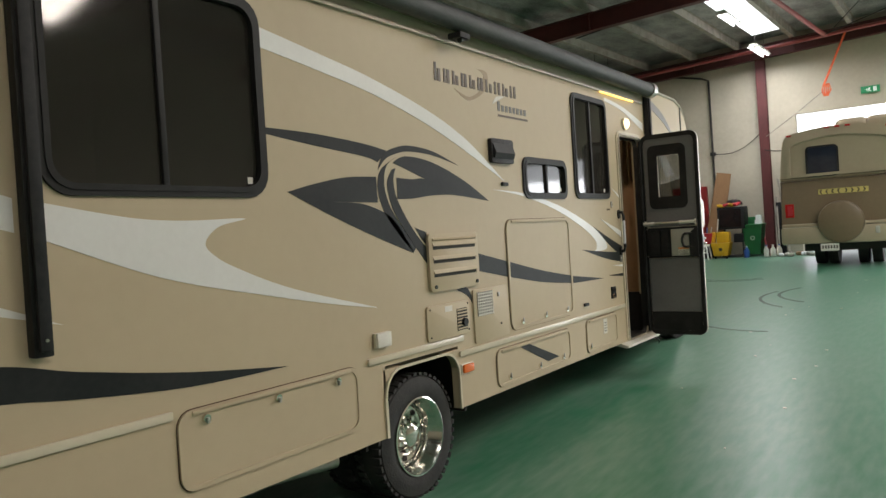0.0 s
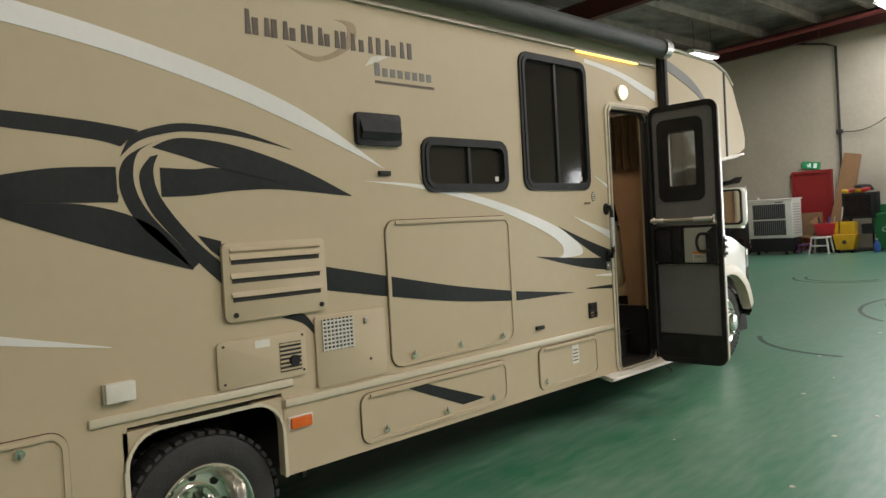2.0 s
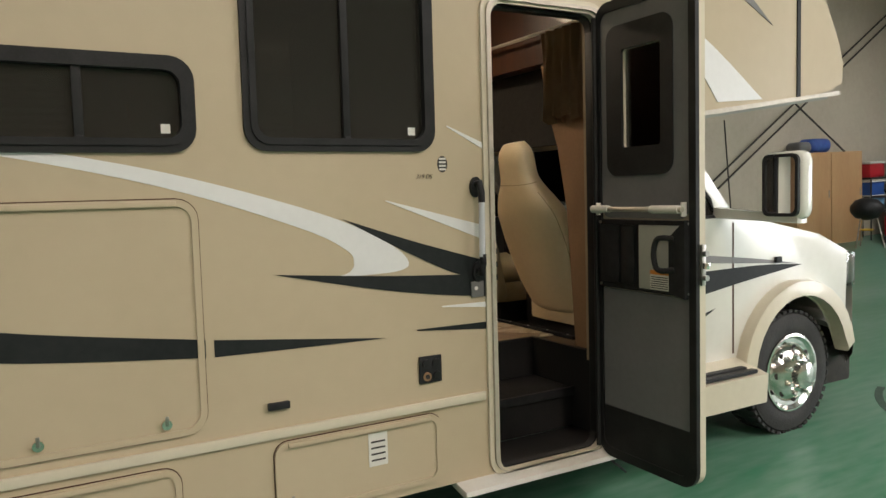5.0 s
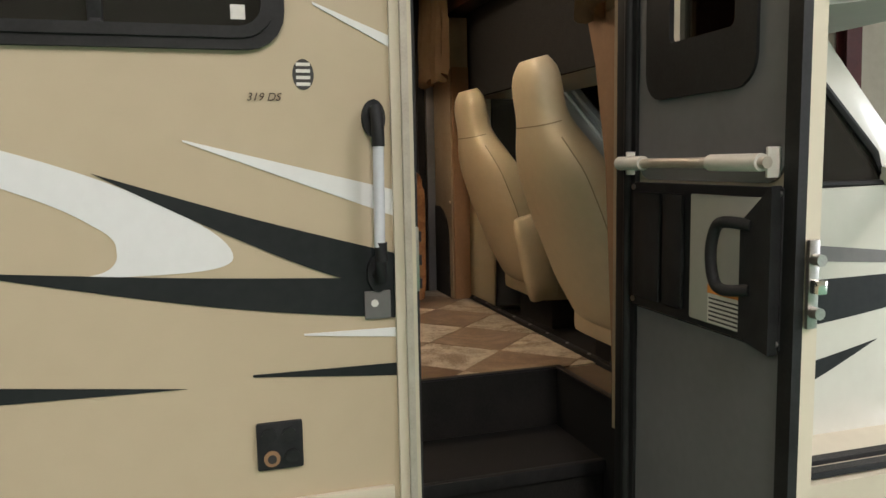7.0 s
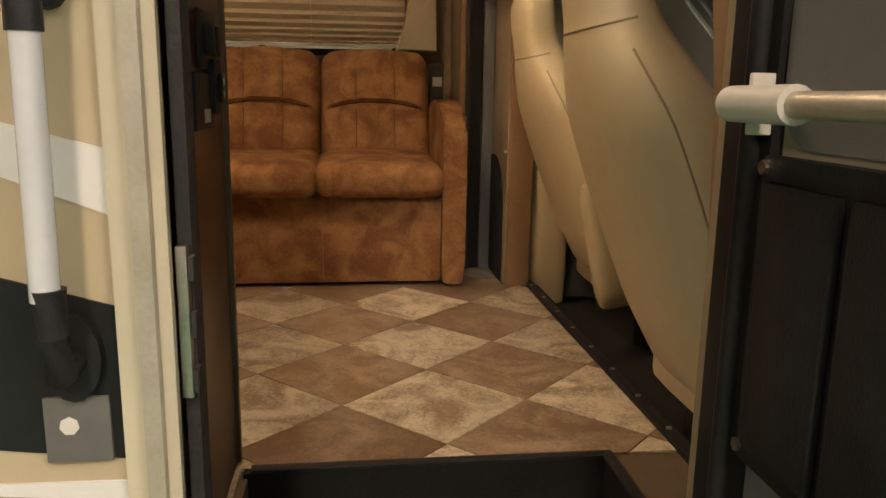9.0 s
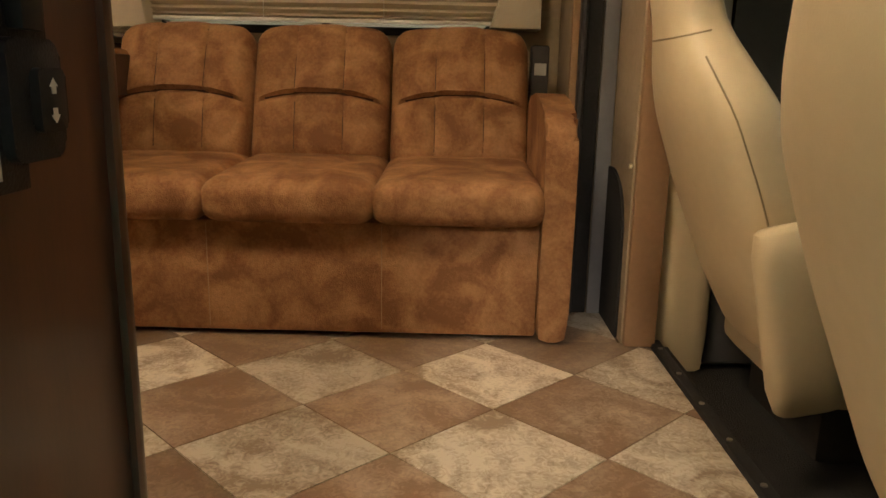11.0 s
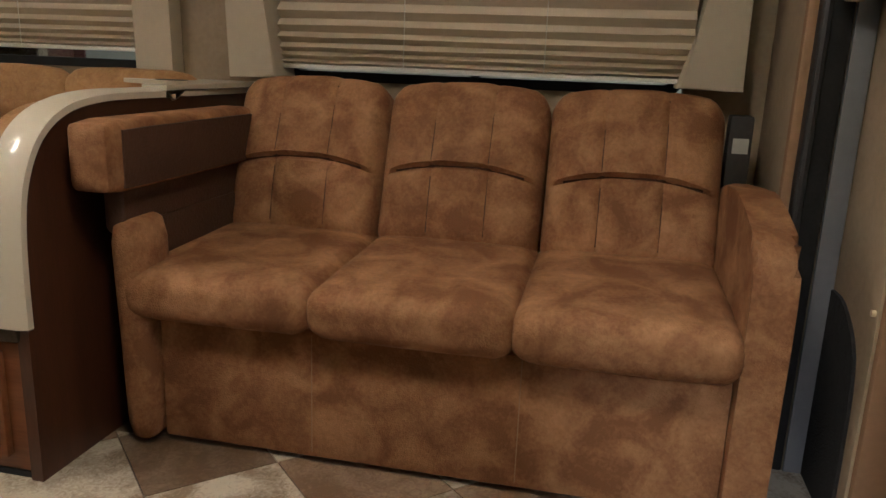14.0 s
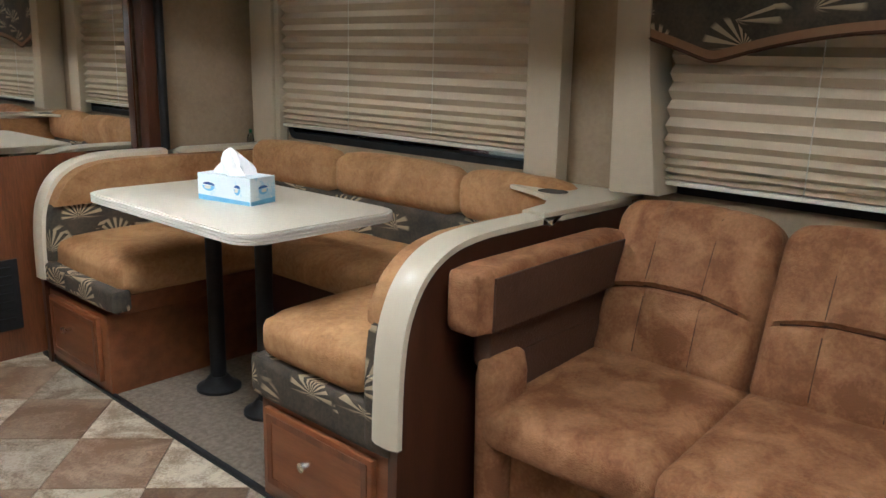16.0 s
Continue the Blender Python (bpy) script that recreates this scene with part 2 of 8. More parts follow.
CEILING_W = material("ceiling_vinyl", (0.62, 0.58, 0.50), rough=0.7)
FLORAL = fan_fabric("fan_leaf_fabric")
CURTAIN = material("brown_curtain", (0.24, 0.155, 0.08), (0.20, 0.125, 0.065), 5, 0.9, bump=0.2, bump_scale=300)
MIRROR = material("mirror_glass", (0.88, 0.88, 0.87), (0.87, 0.87, 0.86), rough=0.015, metal=1.0)
BLUE_LED = material("blue_led", (0.05, 0.08, 0.9), emit=(0.03, 0.08, 1.0), power=5)
TISSUE = material("white_tissue", (0.85, 0.85, 0.86), (0.78, 0.78, 0.80), 20, 0.9, bump=0.2, bump_scale=60)
BOX_BLUE = material("blue_white_carton", (0.72, 0.78, 0.84), (0.45, 0.65, 0.82), 10, 0.5, contrast=(0.55, 0.62))
BLUE_INK = material("blue_print", (0.02, 0.05, 0.25), (0.04, 0.12, 0.4), 10, 0.5)
PALE_BLUE_INK = material("pale_blue_print", (0.16, 0.42, 0.72), (0.26, 0.52, 0.78), 12, 0.5)
# green varied with long paler grey-green streaks
FLOOR_GREEN = material("green_epoxy_floor", (0.030, 0.175, 0.090), (0.165, 0.27, 0.205), 0.7, 0.32, bump=0.04, bump_scale=3, detail=9, fine=0.55, rough2=0.40, stretch=(2.2, 0.45, 1), contrast=(0.35, 0.68))
SCUFF = material("tyre_scuff", (0.02, 0.05, 0.035), (0.05, 0.09, 0.06), 20, 0.5)
HALL_WALL = material("cream_hall_wall", (0.52, 0.47, 0.37), (0.45, 0.40, 0.31), 0.9, 0.8, detail=8, bump=0.08, bump_scale=30)
RED_STEEL = material("red_oxide_steel", (0.11, 0.022, 0.02), (0.075, 0.017, 0.016), 3, 0.6)
PURLIN = material("weathered_purlin", (0.36, 0.33, 0.28), (0.22, 0.195, 0.165), 4, 0.7)
# light and shade of the crinkles are put into the foil's two colours
FOIL = material("foil_roof_insulation", (0.38, 0.39, 0.37), (0.06, 0.065, 0.06), 2.6, 0.4, metal=0.3, bump=1.0, bump_scale=6, detail=8, stretch=(1, 0.5, 1))
SKYLIGHT = material("skylight_sheet", (0.85, 0.87, 0.88), rough=0.6, emit=(0.93, 0.97, 1.0), power=2.2)
TUBE = material("fluorescent_tube", (0.9, 0.9, 0.9), emit=(0.96, 0.98, 1.0), power=6)
RED_PAINT = material("red_door_paint", (0.33, 0.022, 0.02), (0.27, 0.018, 0.018), 3, 0.5)
GREEN_PLASTIC = material("green_plastic", (0.02, 0.15, 0.045), (0.018, 0.12, 0.04), 6, 0.45)
YELLOW_PLASTIC = material("yellow_plastic", (0.68, 0.40, 0.015), (0.58, 0.33, 0.015), 6, 0.45)
RED_PLASTIC = material("red_plastic", (0.45, 0.02, 0.03), (0.36, 0.018, 0.025), 6, 0.4)
PURPLE_PLASTIC = material("purple_plastic", (0.16, 0.05, 0.17), (0.12, 0.04, 0.13), 6, 0.5)
BLUE_PLASTIC = material("blue_plastic", (0.03, 0.10, 0.35), (0.025, 0.08, 0.28), 6, 0.45)
ORANGE = material("orange_strap", (0.8, 0.14, 0.03), (0.65, 0.1, 0.03), 10, 0.6)
CARDBOARD = material("cardboard", (0.30, 0.175, 0.09), (0.25, 0.145, 0.075), 6, 0.85)
PLYWOOD = material("plywood_sheet", (0.30, 0.165, 0.075), (0.235, 0.125, 0.055), 3, 0.7, stretch=(1, 1, 0.2))
PINE = material("varnished_pine_board", (0.50, 0.31, 0.15), (0.43, 0.25, 0.115), 3, 0.5, stretch=(1, 1, 0.2))
RV2_TOP = material("champagne_coach_paint", (0.40, 0.335, 0.235), (0.36, 0.30, 0.21), 1.5, 0.3, coat=0.2)
RV2_LOW = material("brown_coach_paint", (0.20, 0.145, 0.088), (0.17, 0.125, 0.075), 1.5, 0.35, coat=0.2)
YELLOW = material("yellow_reflective", (0.62, 0.50, 0.16), rough=0.5)
SIGN_GREEN = material("exit_sign_green", (0.02, 0.20, 0.08), rough=0.4, emit=(0.03, 0.4, 0.16), power=0.25)
SIGN_WHITE = material("exit_sign_white", (0.8, 0.85, 0.8), rough=0.4, emit=(0.8, 0.95, 0.85), power=0.35)
PALE_TANK = material("white_tank_plastic", (0.60, 0.57, 0.49), (0.52, 0.49, 0.41), 4, 0.55)
GREY_BOX = material("grey_enamel", (0.42, 0.42, 0.37), (0.38, 0.38, 0.34), 4, 0.5)


# ---------- building helpers ----------
PLACE = {}          # where each object stands
BASE = [FLAT]       # the frame in which things are being built: the coach, or the hall floor


def thing(name, at=(0, 0, 0), label="", category="", group="", kind=""):
    o = new(name)
    o.empty_display_size = 0.1
    o.matrix_basis = BASE[0] @ Matrix.Translation(at)
    PLACE[o] = o.matrix_basis.copy()
    return tagged(o, label, category, group, kind)


def mesh_from(name, bm, mat, smooth=False):
    me = bpy.data.meshes.new(name)
    bmesh.ops.recalc_face_normals(bm, faces=bm.faces)
    bm.to_mesh(me)
    bm.free()
    me.materials.append(mat)
    if smooth:
        me.shade_smooth()
        me.set_sharp_from_angle(angle=radians(38))
    return me


def part(name, bm, mat, parent, label="", smooth=True):
    o = new(name, mesh_from(name, bm, mat, smooth))
    o.parent = parent
    o.matrix_parent_inverse = PLACE[parent].inverted()
    o.matrix_basis = BASE[0].copy()
    PLACE[o] = BASE[0].copy()
    return tagged(o, label)


def solo(name, bm, mat, label="", category="", group="", kind="", smooth=True):
    o = new(name, mesh_from(name, bm, mat, smooth))
    o.matrix_basis = BASE[0].copy()
    PLACE[o] = BASE[0].copy()
    return tagged(o, label, category, group, kind)


def turned(bm, verts, about, rx=0, ry=0, rz=0):
    m = Matrix.Translation(about) @ pose(0, 0, 0, rx, ry, rz) @ Matrix.Translation([-c for c in about])
    bmesh.ops.transform(bm, matrix=m, verts=verts)


def box(x0, x1, y0, y1, z0, z1, bev=0.0, bm=None, seg=2):
    bm = bm or bmesh.new()
    m = Matrix.LocRotScale(((x0 + x1) / 2, (y0 + y1) / 2, (z0 + z1) / 2), None, (abs(x1 - x0), abs(y1 - y0), abs(z1 - z0)))
    g = bmesh.ops.create_cube(bm, size=1, matrix=m)
    if bev:
        es = list({e for v in g["verts"] for e in v.link_edges})
        bmesh.ops.bevel(bm, geom=es, offset=bev, segments=seg, profile=0.6, affect="EDGES")
    return bm


def rod(p, q, r, seg=14, r2=None, bm=None):
    bm = bm or bmesh.new()
    p, q = Vector(p), Vector(q)
    d = q - p
    m = Matrix.Translation((p + q) / 2) @ d.to_track_quat("Z", "Y").to_matrix().to_4x4()
    bmesh.ops.create_cone(bm, cap_ends=True, segments=seg, radius1=r, radius2=r if r2 is None else r2, depth=d.length, matrix=m)
    return bm


def tube(points, r, seg=8, bm=None):
    """A round bar bent along points."""
    bm = bm or bmesh.new()
    pts = [Vector(p) for p in points]
    rings = []
    for i, p in enumerate(pts):
        d = (pts[min(i + 1, len(pts) - 1)] - pts[max(i - 1, 0)]).normalized()
        side = d.cross(Vector((0.13, 0.21, 0.97)))
        side = side.normalized() if side.length > 1e-3 else Vector((1, 0, 0))
        up = side.cross(d)
        rings.append([bm.verts.new(p + r * (math.cos(a) * side + math.sin(a) * up)) for a in (2 * math.pi * k / seg for k in range(seg))])
    for a, b in zip(rings, rings[1:]):
        for k in range(seg):
            bm.faces.new((a[k], a[(k + 1) % seg], b[(k + 1) % seg], b[k]))
    bm.faces.new(rings[0])
    bm.faces.new(rings[-1])
    return bm


def put3(axis, u, v, w):
    """A point from its two coordinates in a plane and its place along the axis."""
    return {"x": (w, u, v), "y": (u, w, v), "z": (u, v, w)}[axis]


def prism(outline, axis, lo, hi, bm=None, bev=0.0):
    bm = bm or bmesh.new()
    a = [bm.verts.new(put3(axis, u, v, lo)) for u, v in outline]
    b = [bm.verts.new(put3(axis, u, v, hi)) for u, v in outline]
    n = len(outline)
    fs = [bm.faces.new(a), bm.faces.new(b)] + [bm.faces.new((a[i], a[(i + 1) % n], b[(i + 1) % n], b[i])) for i in range(n)]
    if bev:
        es = list(fs[0].edges) + list(fs[1].edges)
        bmesh.ops.bevel(bm, geom=es, offset=bev, segments=2, profile=0.6, affect="EDGES")
    return bm


def rounded(u0, u1, v0, v1, r, seg=5):
    out = []
    for cu, cv, a0 in ((u1 - r, v1 - r, 0), (u0 + r, v1 - r, 90), (u0 + r, v0 + r, 180), (u1 - r, v0 + r, 270)):
        out += [(cu + r * math.cos(radians(a0 + 90 * k / seg)), cv + r * math.sin(radians(a0 + 90 * k / seg))) for k in range(seg + 1)]
    return out


def ring(outer, inner, axis, lo, hi, bm=None):
    """A flat frame between two outlines of the same length."""
    bm = bm or bmesh.new()
    n = len(outer)
    v = [[bm.verts.new(put3(axis, u, w, d)) for u, w in o] for o in (outer, inner) for d in (lo, hi)]
    ol, oh, il, ih = v
    for i in range(n):
        j = (i + 1) % n
        for a, b in ((ol, oh), (oh, ih), (ih, il), (il, ol)):
            bm.faces.new((a[i], a[j], b[j], b[i]))
    return bm


def lathe(profile, centre, axis, seg=28, bm=None, caps=True):
    """A turned body: profile of (radius, place along the axis)."""
    bm = bm or bmesh.new()
    rows = []
    for r, h in profile:
        row = []
        for k in range(seg):
            a = 2 * math.pi * k / seg
            p = Vector(put3(axis, r * math.cos(a), r * math.sin(a), h)) + Vector(centre)
            row.append(bm.verts.new(p))
        rows.append(row)
    for a, b in zip(rows, rows[1:]):
        for k in range(seg):
            bm.faces.new((a[k], a[(k + 1) % seg], b[(k + 1) % seg], b[k]))
    if caps:
        bm.faces.new(rows[0])
        bm.faces.new(rows[-1])
    return bm


def cushion(centre, half, r, n=10, shape=None, turn=(0, 0, 0)):
    """A stuffed block with round edges; shape moves a local point in place."""
    bm = bmesh.new()
    bmesh.ops.create_cube(bm, size=2)
    bmesh.ops.subdivide_edges(bm, edges=bm.edges[:], cuts=n, use_grid_fill=True)
    m = Matrix.Translation(centre) @ pose(0, 0, 0, *turn)
    h = Vector(half)
    for v in bm.verts:
        p = Vector([v.co[i] * h[i] for i in range(3)])
        q = Vector([max(-(h[i] - r), min(h[i] - r, p[i])) for i in range(3)])
        d = p - q
        if d.length > 1e-6:
            p = q + d.normalized() * r
        if shape:
            p = shape(p, h)
        v.co = m @ p
    return bm


def smooth_line(pts, n=6):
    """Catmull-Rom through the given points."""
    p = [pts[0], *pts, pts[-1]]
    out = []
    for i in range(1, len(p) - 2):
        for k in range(n):
            t = k / n
            out.append(tuple(0.5 * (2 * p[i][c] + (p[i + 1][c] - p[i - 1][c]) * t + (2 * p[i - 1][c] - 5 * p[i][c] + 4 * p[i + 1][c] - p[i + 2][c]) * t * t
                                    + (3 * p[i][c] - p[i - 1][c] - 3 * p[i + 1][c] + p[i + 2][c]) * t ** 3) for c in range(2)))
    return out + [tuple(pts[-1])]


def holed_sheet(u0, u1, v0, v1, holes, axis, lo, hi):
    """A wall of some thickness with rectangular openings right through it."""
    us = sorted({u0, u1, *[h[0] for h in holes], *[h[1] for h in holes]})
    vs = sorted({v0, v1, *[h[2] for h in holes], *[h[3] for h in holes]})
    us, vs = [u for u in us if u0 <= u <= u1], [v for v in vs if v0 <= v <= v1]
    bm = bmesh.new()
    vert = {}

    def corner(u, v):
        if (u, v) not in vert:
            vert[u, v] = bm.verts.new(put3(axis, u, v, lo))
        return vert[u, v]
    for a, b in zip(us, us[1:]):
        for c, d in zip(vs, vs[1:]):
            mu, mv = (a + b) / 2, (c + d) / 2
            if not any(h[0] < mu < h[1] and h[2] < mv < h[3] for h in holes):
                bm.faces.new([corner(a, c), corner(b, c), corner(b, d), corner(a, d)])
    g = bmesh.ops.extrude_face_region(bm, geom=bm.faces[:])
    bmesh.ops.translate(bm, verts=[e for e in g["geom"] if isinstance(e, bmesh.types.BMVert)], vec=put3(axis, 0, 0, hi - lo))
    return bm


def lettering(name, text, size, m, mat, parent, depth=0.001, shear=0.0):
    c = bpy.data.curves.new(name, "FONT")
    c.body, c.size, c.extrude, c.shear = text, size, depth, shear
    tmp = new(name + "_curve", c)
    bpy.context.view_layer.update()
    me = bpy.data.meshes.new_from_object(tmp.evaluated_get(bpy.context.evaluated_depsgraph_get()))
    bpy.data.objects.remove(tmp)
    me.materials.clear()
    me.materials.append(mat)
    me.transform(m)
    o = new(name, me)
    o.parent = parent
    o.matrix_parent_inverse = PLACE[parent].inverted()
    o.matrix_basis = BASE[0].copy()
    PLACE[o] = BASE[0].copy()
    return o


# ---------- the hall ----------
BASE[0] = GROUND_TILT
XL, XR, YB, YF = -9.75, 12.0, -9.0, 23.0       # inner faces of the hall's walls


def roof_z(x):
    return 5.62 + 0.045 * (x + 9.3)


def hall():
    solo("ground", box(-60, 60, -60, 90, -0.3, 0.0), FLOOR_GREEN, "green painted concrete workshop floor with paler grey-green streaks", "floor", kind="structure", smooth=False)
    top = 6.9
    solo("wall_far", holed_sheet(XL - 0.3, XR + 0.3, 0, top, [(-3.62, 2.6, 0, 3.85), (4.6, 8.6, 0, 3.3)], "y", YF, YF + 0.25), HALL_WALL, "unseen cream hall wall added to close the place with an open roller door", "wall", kind="structure", smooth=False)
    # near and right walls are unseen, added to enclose the light and darken reflections
    solo("wall_near", box(XL - 0.3, XR + 0.3, YB - 0.25, YB, 0, top), HALL_WALL, "unseen cream hall wall added to close the place", "wall", kind="structure", smooth=False)
    solo("wall_left", box(XL - 0.25, XL, YB, YF, 0, top), HALL_WALL, "unseen cream hall wall added to close the place with steel columns", "wall", kind="structure", smooth=False)
    solo("wall_right", box(XR, XR + 0.25, YB, YF, 0, top), HALL_WALL, "unseen cream hall wall added to close the place", "wall", kind="structure", smooth=False)
    # roof: foil sheet with skylight strips left open for the panels
    bm = bmesh.new()
    # the third strip is unseen, added above the fill lamps at x 4.4
    strips = [(-4.45, -3.65), (1.0, 1.8), (4.0, 4.8)]
    xs = [XL - 0.3, -4.45, -3.65, 1.0, 1.8, 4.0, 4.8, XR + 0.3]
    for a, b in zip(xs, xs[1:]):
        if (a, b) in strips:
            spans = [(YB, 8.6), (12.2, 16.9), (22.2, YF + 0.2)] if a < 4 else [(YB, -4), (1.6, 3.4), (9.0, 10.4), (16.0, YF + 0.2)]
        else:
            spans = [(YB, YF + 0.2)]
        for c, d in spans:
            prism([(a, roof_z(a) + 0.22), (b, roof_z(b) + 0.22), (b, roof_z(b) + 0.27), (a, roof_z(a) + 0.27)], "y", c, d, bm)
    solo("ceiling", bm, FOIL, "crinkled silver foil insulation under the hall roof", "ceiling", kind="structure", smooth=False)
    for a, b in strips:
        for c, d in ((8.6, 12.2), (16.9, 22.2)) if a < 4 else ((-4, 1.6), (3.4, 9.0), (10.4, 16.0)):
            solo("skylight", prism([(a, roof_z(a) + 0.235), (b, roof_z(b) + 0.235), (b, roof_z(b) + 0.255), (a, roof_z(a) + 0.255)], "y", c, d), SKYLIGHT,
                 "translucent roof skylight sheet; the row past x 4 is added", "skylight", group="roof skylights", kind="structure", smooth=False)
    # purlins along the hall
    for k, x in enumerate((-9.0, -7.6, -6.2, -4.95, -3.5, -2.1, -0.7, 0.7, 2.1, 3.5, 5.2, 7.0, 9.0)):
        z = roof_z(x)
        bm = box(x - 0.035, x + 0.035, YB, YF, z + 0.02, z + 0.215)
        box(x - 0.075, x - 0.035, YB, YF, z + 0.02, z + 0.03, 0, bm)
        box(x + 0.035, x + 0.075, YB, YF, z + 0.205, z + 0.215, 0, bm)
        solo("roof_purlin", bm, PURLIN, "weathered grey steel roof purlin", "purlin", group="roof purlins", kind="structure", smooth=False)
    # rafters across it
    for y in (-4.0, 2.0, 8.3, 15.2, 22.75):
        bm = bmesh.new()
        for lo, hi, half in ((-0.36, -0.34, 0.10), (0.0, 0.018, 0.10), (-0.345, 0.005, 0.008)):
            prism([(XL, roof_z(XL) + lo), (XR, roof_z(XR) + lo), (XR, roof_z(XR) + hi), (XL, roof_z(XL) + hi)], "y", y - half, y + half, bm)
        for x in (-6.2, -3.5, -0.7, 2.1):
            box(x - 0.01, x + 0.01, y - 0.09, y + 0.09, roof_z(x) - 0.34, roof_z(x), 0, bm)
        solo("roof_rafter", bm, RED_STEEL, "dark red steel roof rafter", "rafter", group="roof rafters", kind="structure", smooth=False)
    # columns
    for x, y, along in ((-9.45, 22.78, "x"), (-4.42, 22.86, "x"), (-9.6, 15.2, "y"), (-9.6, 8.3, "y"), (-9.6, 2.0, "y")):
        bm = bmesh.new()
        w, d = (0.12, 0.10) if along == "x" else (0.10, 0.13)
        zt = roof_z(x) - 0.36
        if along == "x":
            box(x - w, x + w, y - d, y - d + 0.016, 0, zt, 0, bm)
            box(x - w, x + w, y + d - 0.016, y + d, 0, zt, 0, bm)
            box(x - 0.008, x + 0.008, y - d + 0.016, y + d - 0.016, 0, zt, 0, bm)
        else:
            box(x - w, x - w + 0.016, y - d, y + d, 0, zt, 0, bm)
            box(x + w - 0.016, x + w, y - d, y + d, 0, zt, 0, bm)
            box(x - w + 0.016, x + w - 0.016, y - 0.008, y + 0.008, 0, zt, 0, bm)
        box(x - 0.16, x + 0.16, y - 0.12, y + 0.12, 0, 0.02, 0, bm)
        solo("steel_column", bm, RED_STEEL, "red oxide painted steel column against the hall wall", "column", group="hall columns", kind="structure", smooth=False)
    # cross braces on the left wall
    for a, b in (((-9.62, 15.4, 0.7), (-9.62, 22.5, 5.0)), ((-9.58, 15.4, 5.0), (-9.58, 22.5, 0.7)), ((-9.62, 15.6, 0.6), (-9.62, 22.6, 4.85))):
        solo("wall_brace", rod(a, b, 0.018, 8), DARK_METAL, "dark steel cross brace on the hall wall", "brace", group="wall braces", kind="structure")
    # sprinkler pipe and conduits
    bm = tube([(XL + 0.1, 21.6, 5.3), (-5.9, 21.6, 5.45), (-2.6, 21.7, 5.62), (-1.9, 21.7, 5.66), (11, 21.7, 6.1)], 0.045, 10)
    tube([(-2.6, 21.7, 5.62), (-3.1, 15.0, 5.75), (-3.3, 8, 5.8)], 0.055, 10, bm)
    solo("sprinkler_pipe", bm, material("red_pipe_paint", (0.34, 0.07, 0.065), (0.26, 0.05, 0.05), 5, 0.5), "dull red sprinkler pipe under the roof", "pipe", kind="structure")
    bm = tube([(-5.88, 22.93, 1.0), (-5.88, 22.93, 5.15), (-6.1, 22.93, 5.25), (-6.9, 22.9, 5.42)], 0.03, 8)
    box(-5.95, -5.81, 22.88, 23.0, 2.95, 3.05, 0.01, bm)
    solo("wall_pipe", bm, DARK_METAL, "thin dark pipe running up the hall wall", "pipe", kind="structure")
    pts = [(-5.88 + 1.47 * k / 8, 22.9, 3.0 + 0.55 * k / 8 - 0.25 * math.sin(math.pi * k / 8)) for k in range(9)]
    solo("hanging_cable", tube(pts, 0.012, 6), DARK_METAL, "slack grey cable along the hall wall", "cable")
    pts = [(-4.42 + 1.0 * k / 8, 22.74, 2.95 - 0.12 * math.sin(math.pi * k / 8) + 0.1 * k / 8) for k in range(9)]
    solo("hanging_cable", tube(pts, 0.014, 6), DARK_METAL, "slack black cable from the column", "cable")
    pts = [(-2.15 - 0.5 * k / 6, 21.7 - 0.05 * k, 5.6 - 1.25 * k / 6) for k in range(7)]
    bm = tube(pts, 0.03, 6)
    for k in range(5):
        tube([(-2.66 + 0.03 * k, 21.4, 4.36), (-2.70 + 0.05 * k, 21.38, 4.2), (-2.66 + 0.02 * k, 21.4, 4.05)], 0.018, 6, bm)
    solo("ratchet_strap", bm, ORANGE, "bright orange ratchet strap hanging from the red pipe", "strap")
    solo("hanging_rope", tube([(-2.66, 21.4, 4.2), (-3.4, 21.8, 3.75), (-4.3, 22.5, 3.3)], 0.01, 5), PURLIN, "thin pale rope tied to the strap", "rope")
    for k, (a, b) in enumerate((((-6.5, 15.1, 5.3), (-5.2, 15.6, 5.75)), ((-2.4, 21.5, 5.7), (-0.6, 16, 5.9)), ((-2.6, 21.5, 5.6), (0.8, 18, 5.9)))):
        solo("ceiling_cable", tube([a, tuple((p + q) / 2 - (0, 0, 0.08)[i] for i, (p, q) in enumerate(zip(a, b))), b], 0.012, 5), DARK_METAL, "thin dark cable under the roof", "cable", group="roof cables")


def tube_light(x, y, z):
    t = thing("tube_light", (x, y, z), "white fluorescent batten lamp hung from the roof on wires, lit", "ceiling lamp", "hall tube lights")
    part("reflector", prism([(x - 0.13, z), (x + 0.13, z), (x + 0.07, z + 0.08), (x - 0.07, z + 0.08)], "y", y - 0.65, y + 0.65), WHITE_PLASTIC, t, "white reflector", smooth=False)
    for dx in (-0.06, 0.06):
        part("tube", rod((x + dx, y - 0.61, z - 0.02), (x + dx, y + 0.61, z - 0.02), 0.02, 10), TUBE, t, "glowing tube")
    for dy in (-0.45, 0.45):
        part("wire", rod((x, y + dy, z + 0.07), (x, y + dy, roof_z(x) + 0.24), 0.006, 5), DARK_METAL, t)


hall()
for lx, ly, lz in ((-3.6, 18.8, 5.0), (-7.75, 19.5, 4.97), (-3.9, 17.4, 5.55), (-5.0, 6.0, 5.3), (0.6, 3.5, 5.3), (-6.5, -3.5, 5.2), (3.0, 12.0, 5.4)):
    tube_light(lx, ly, lz)


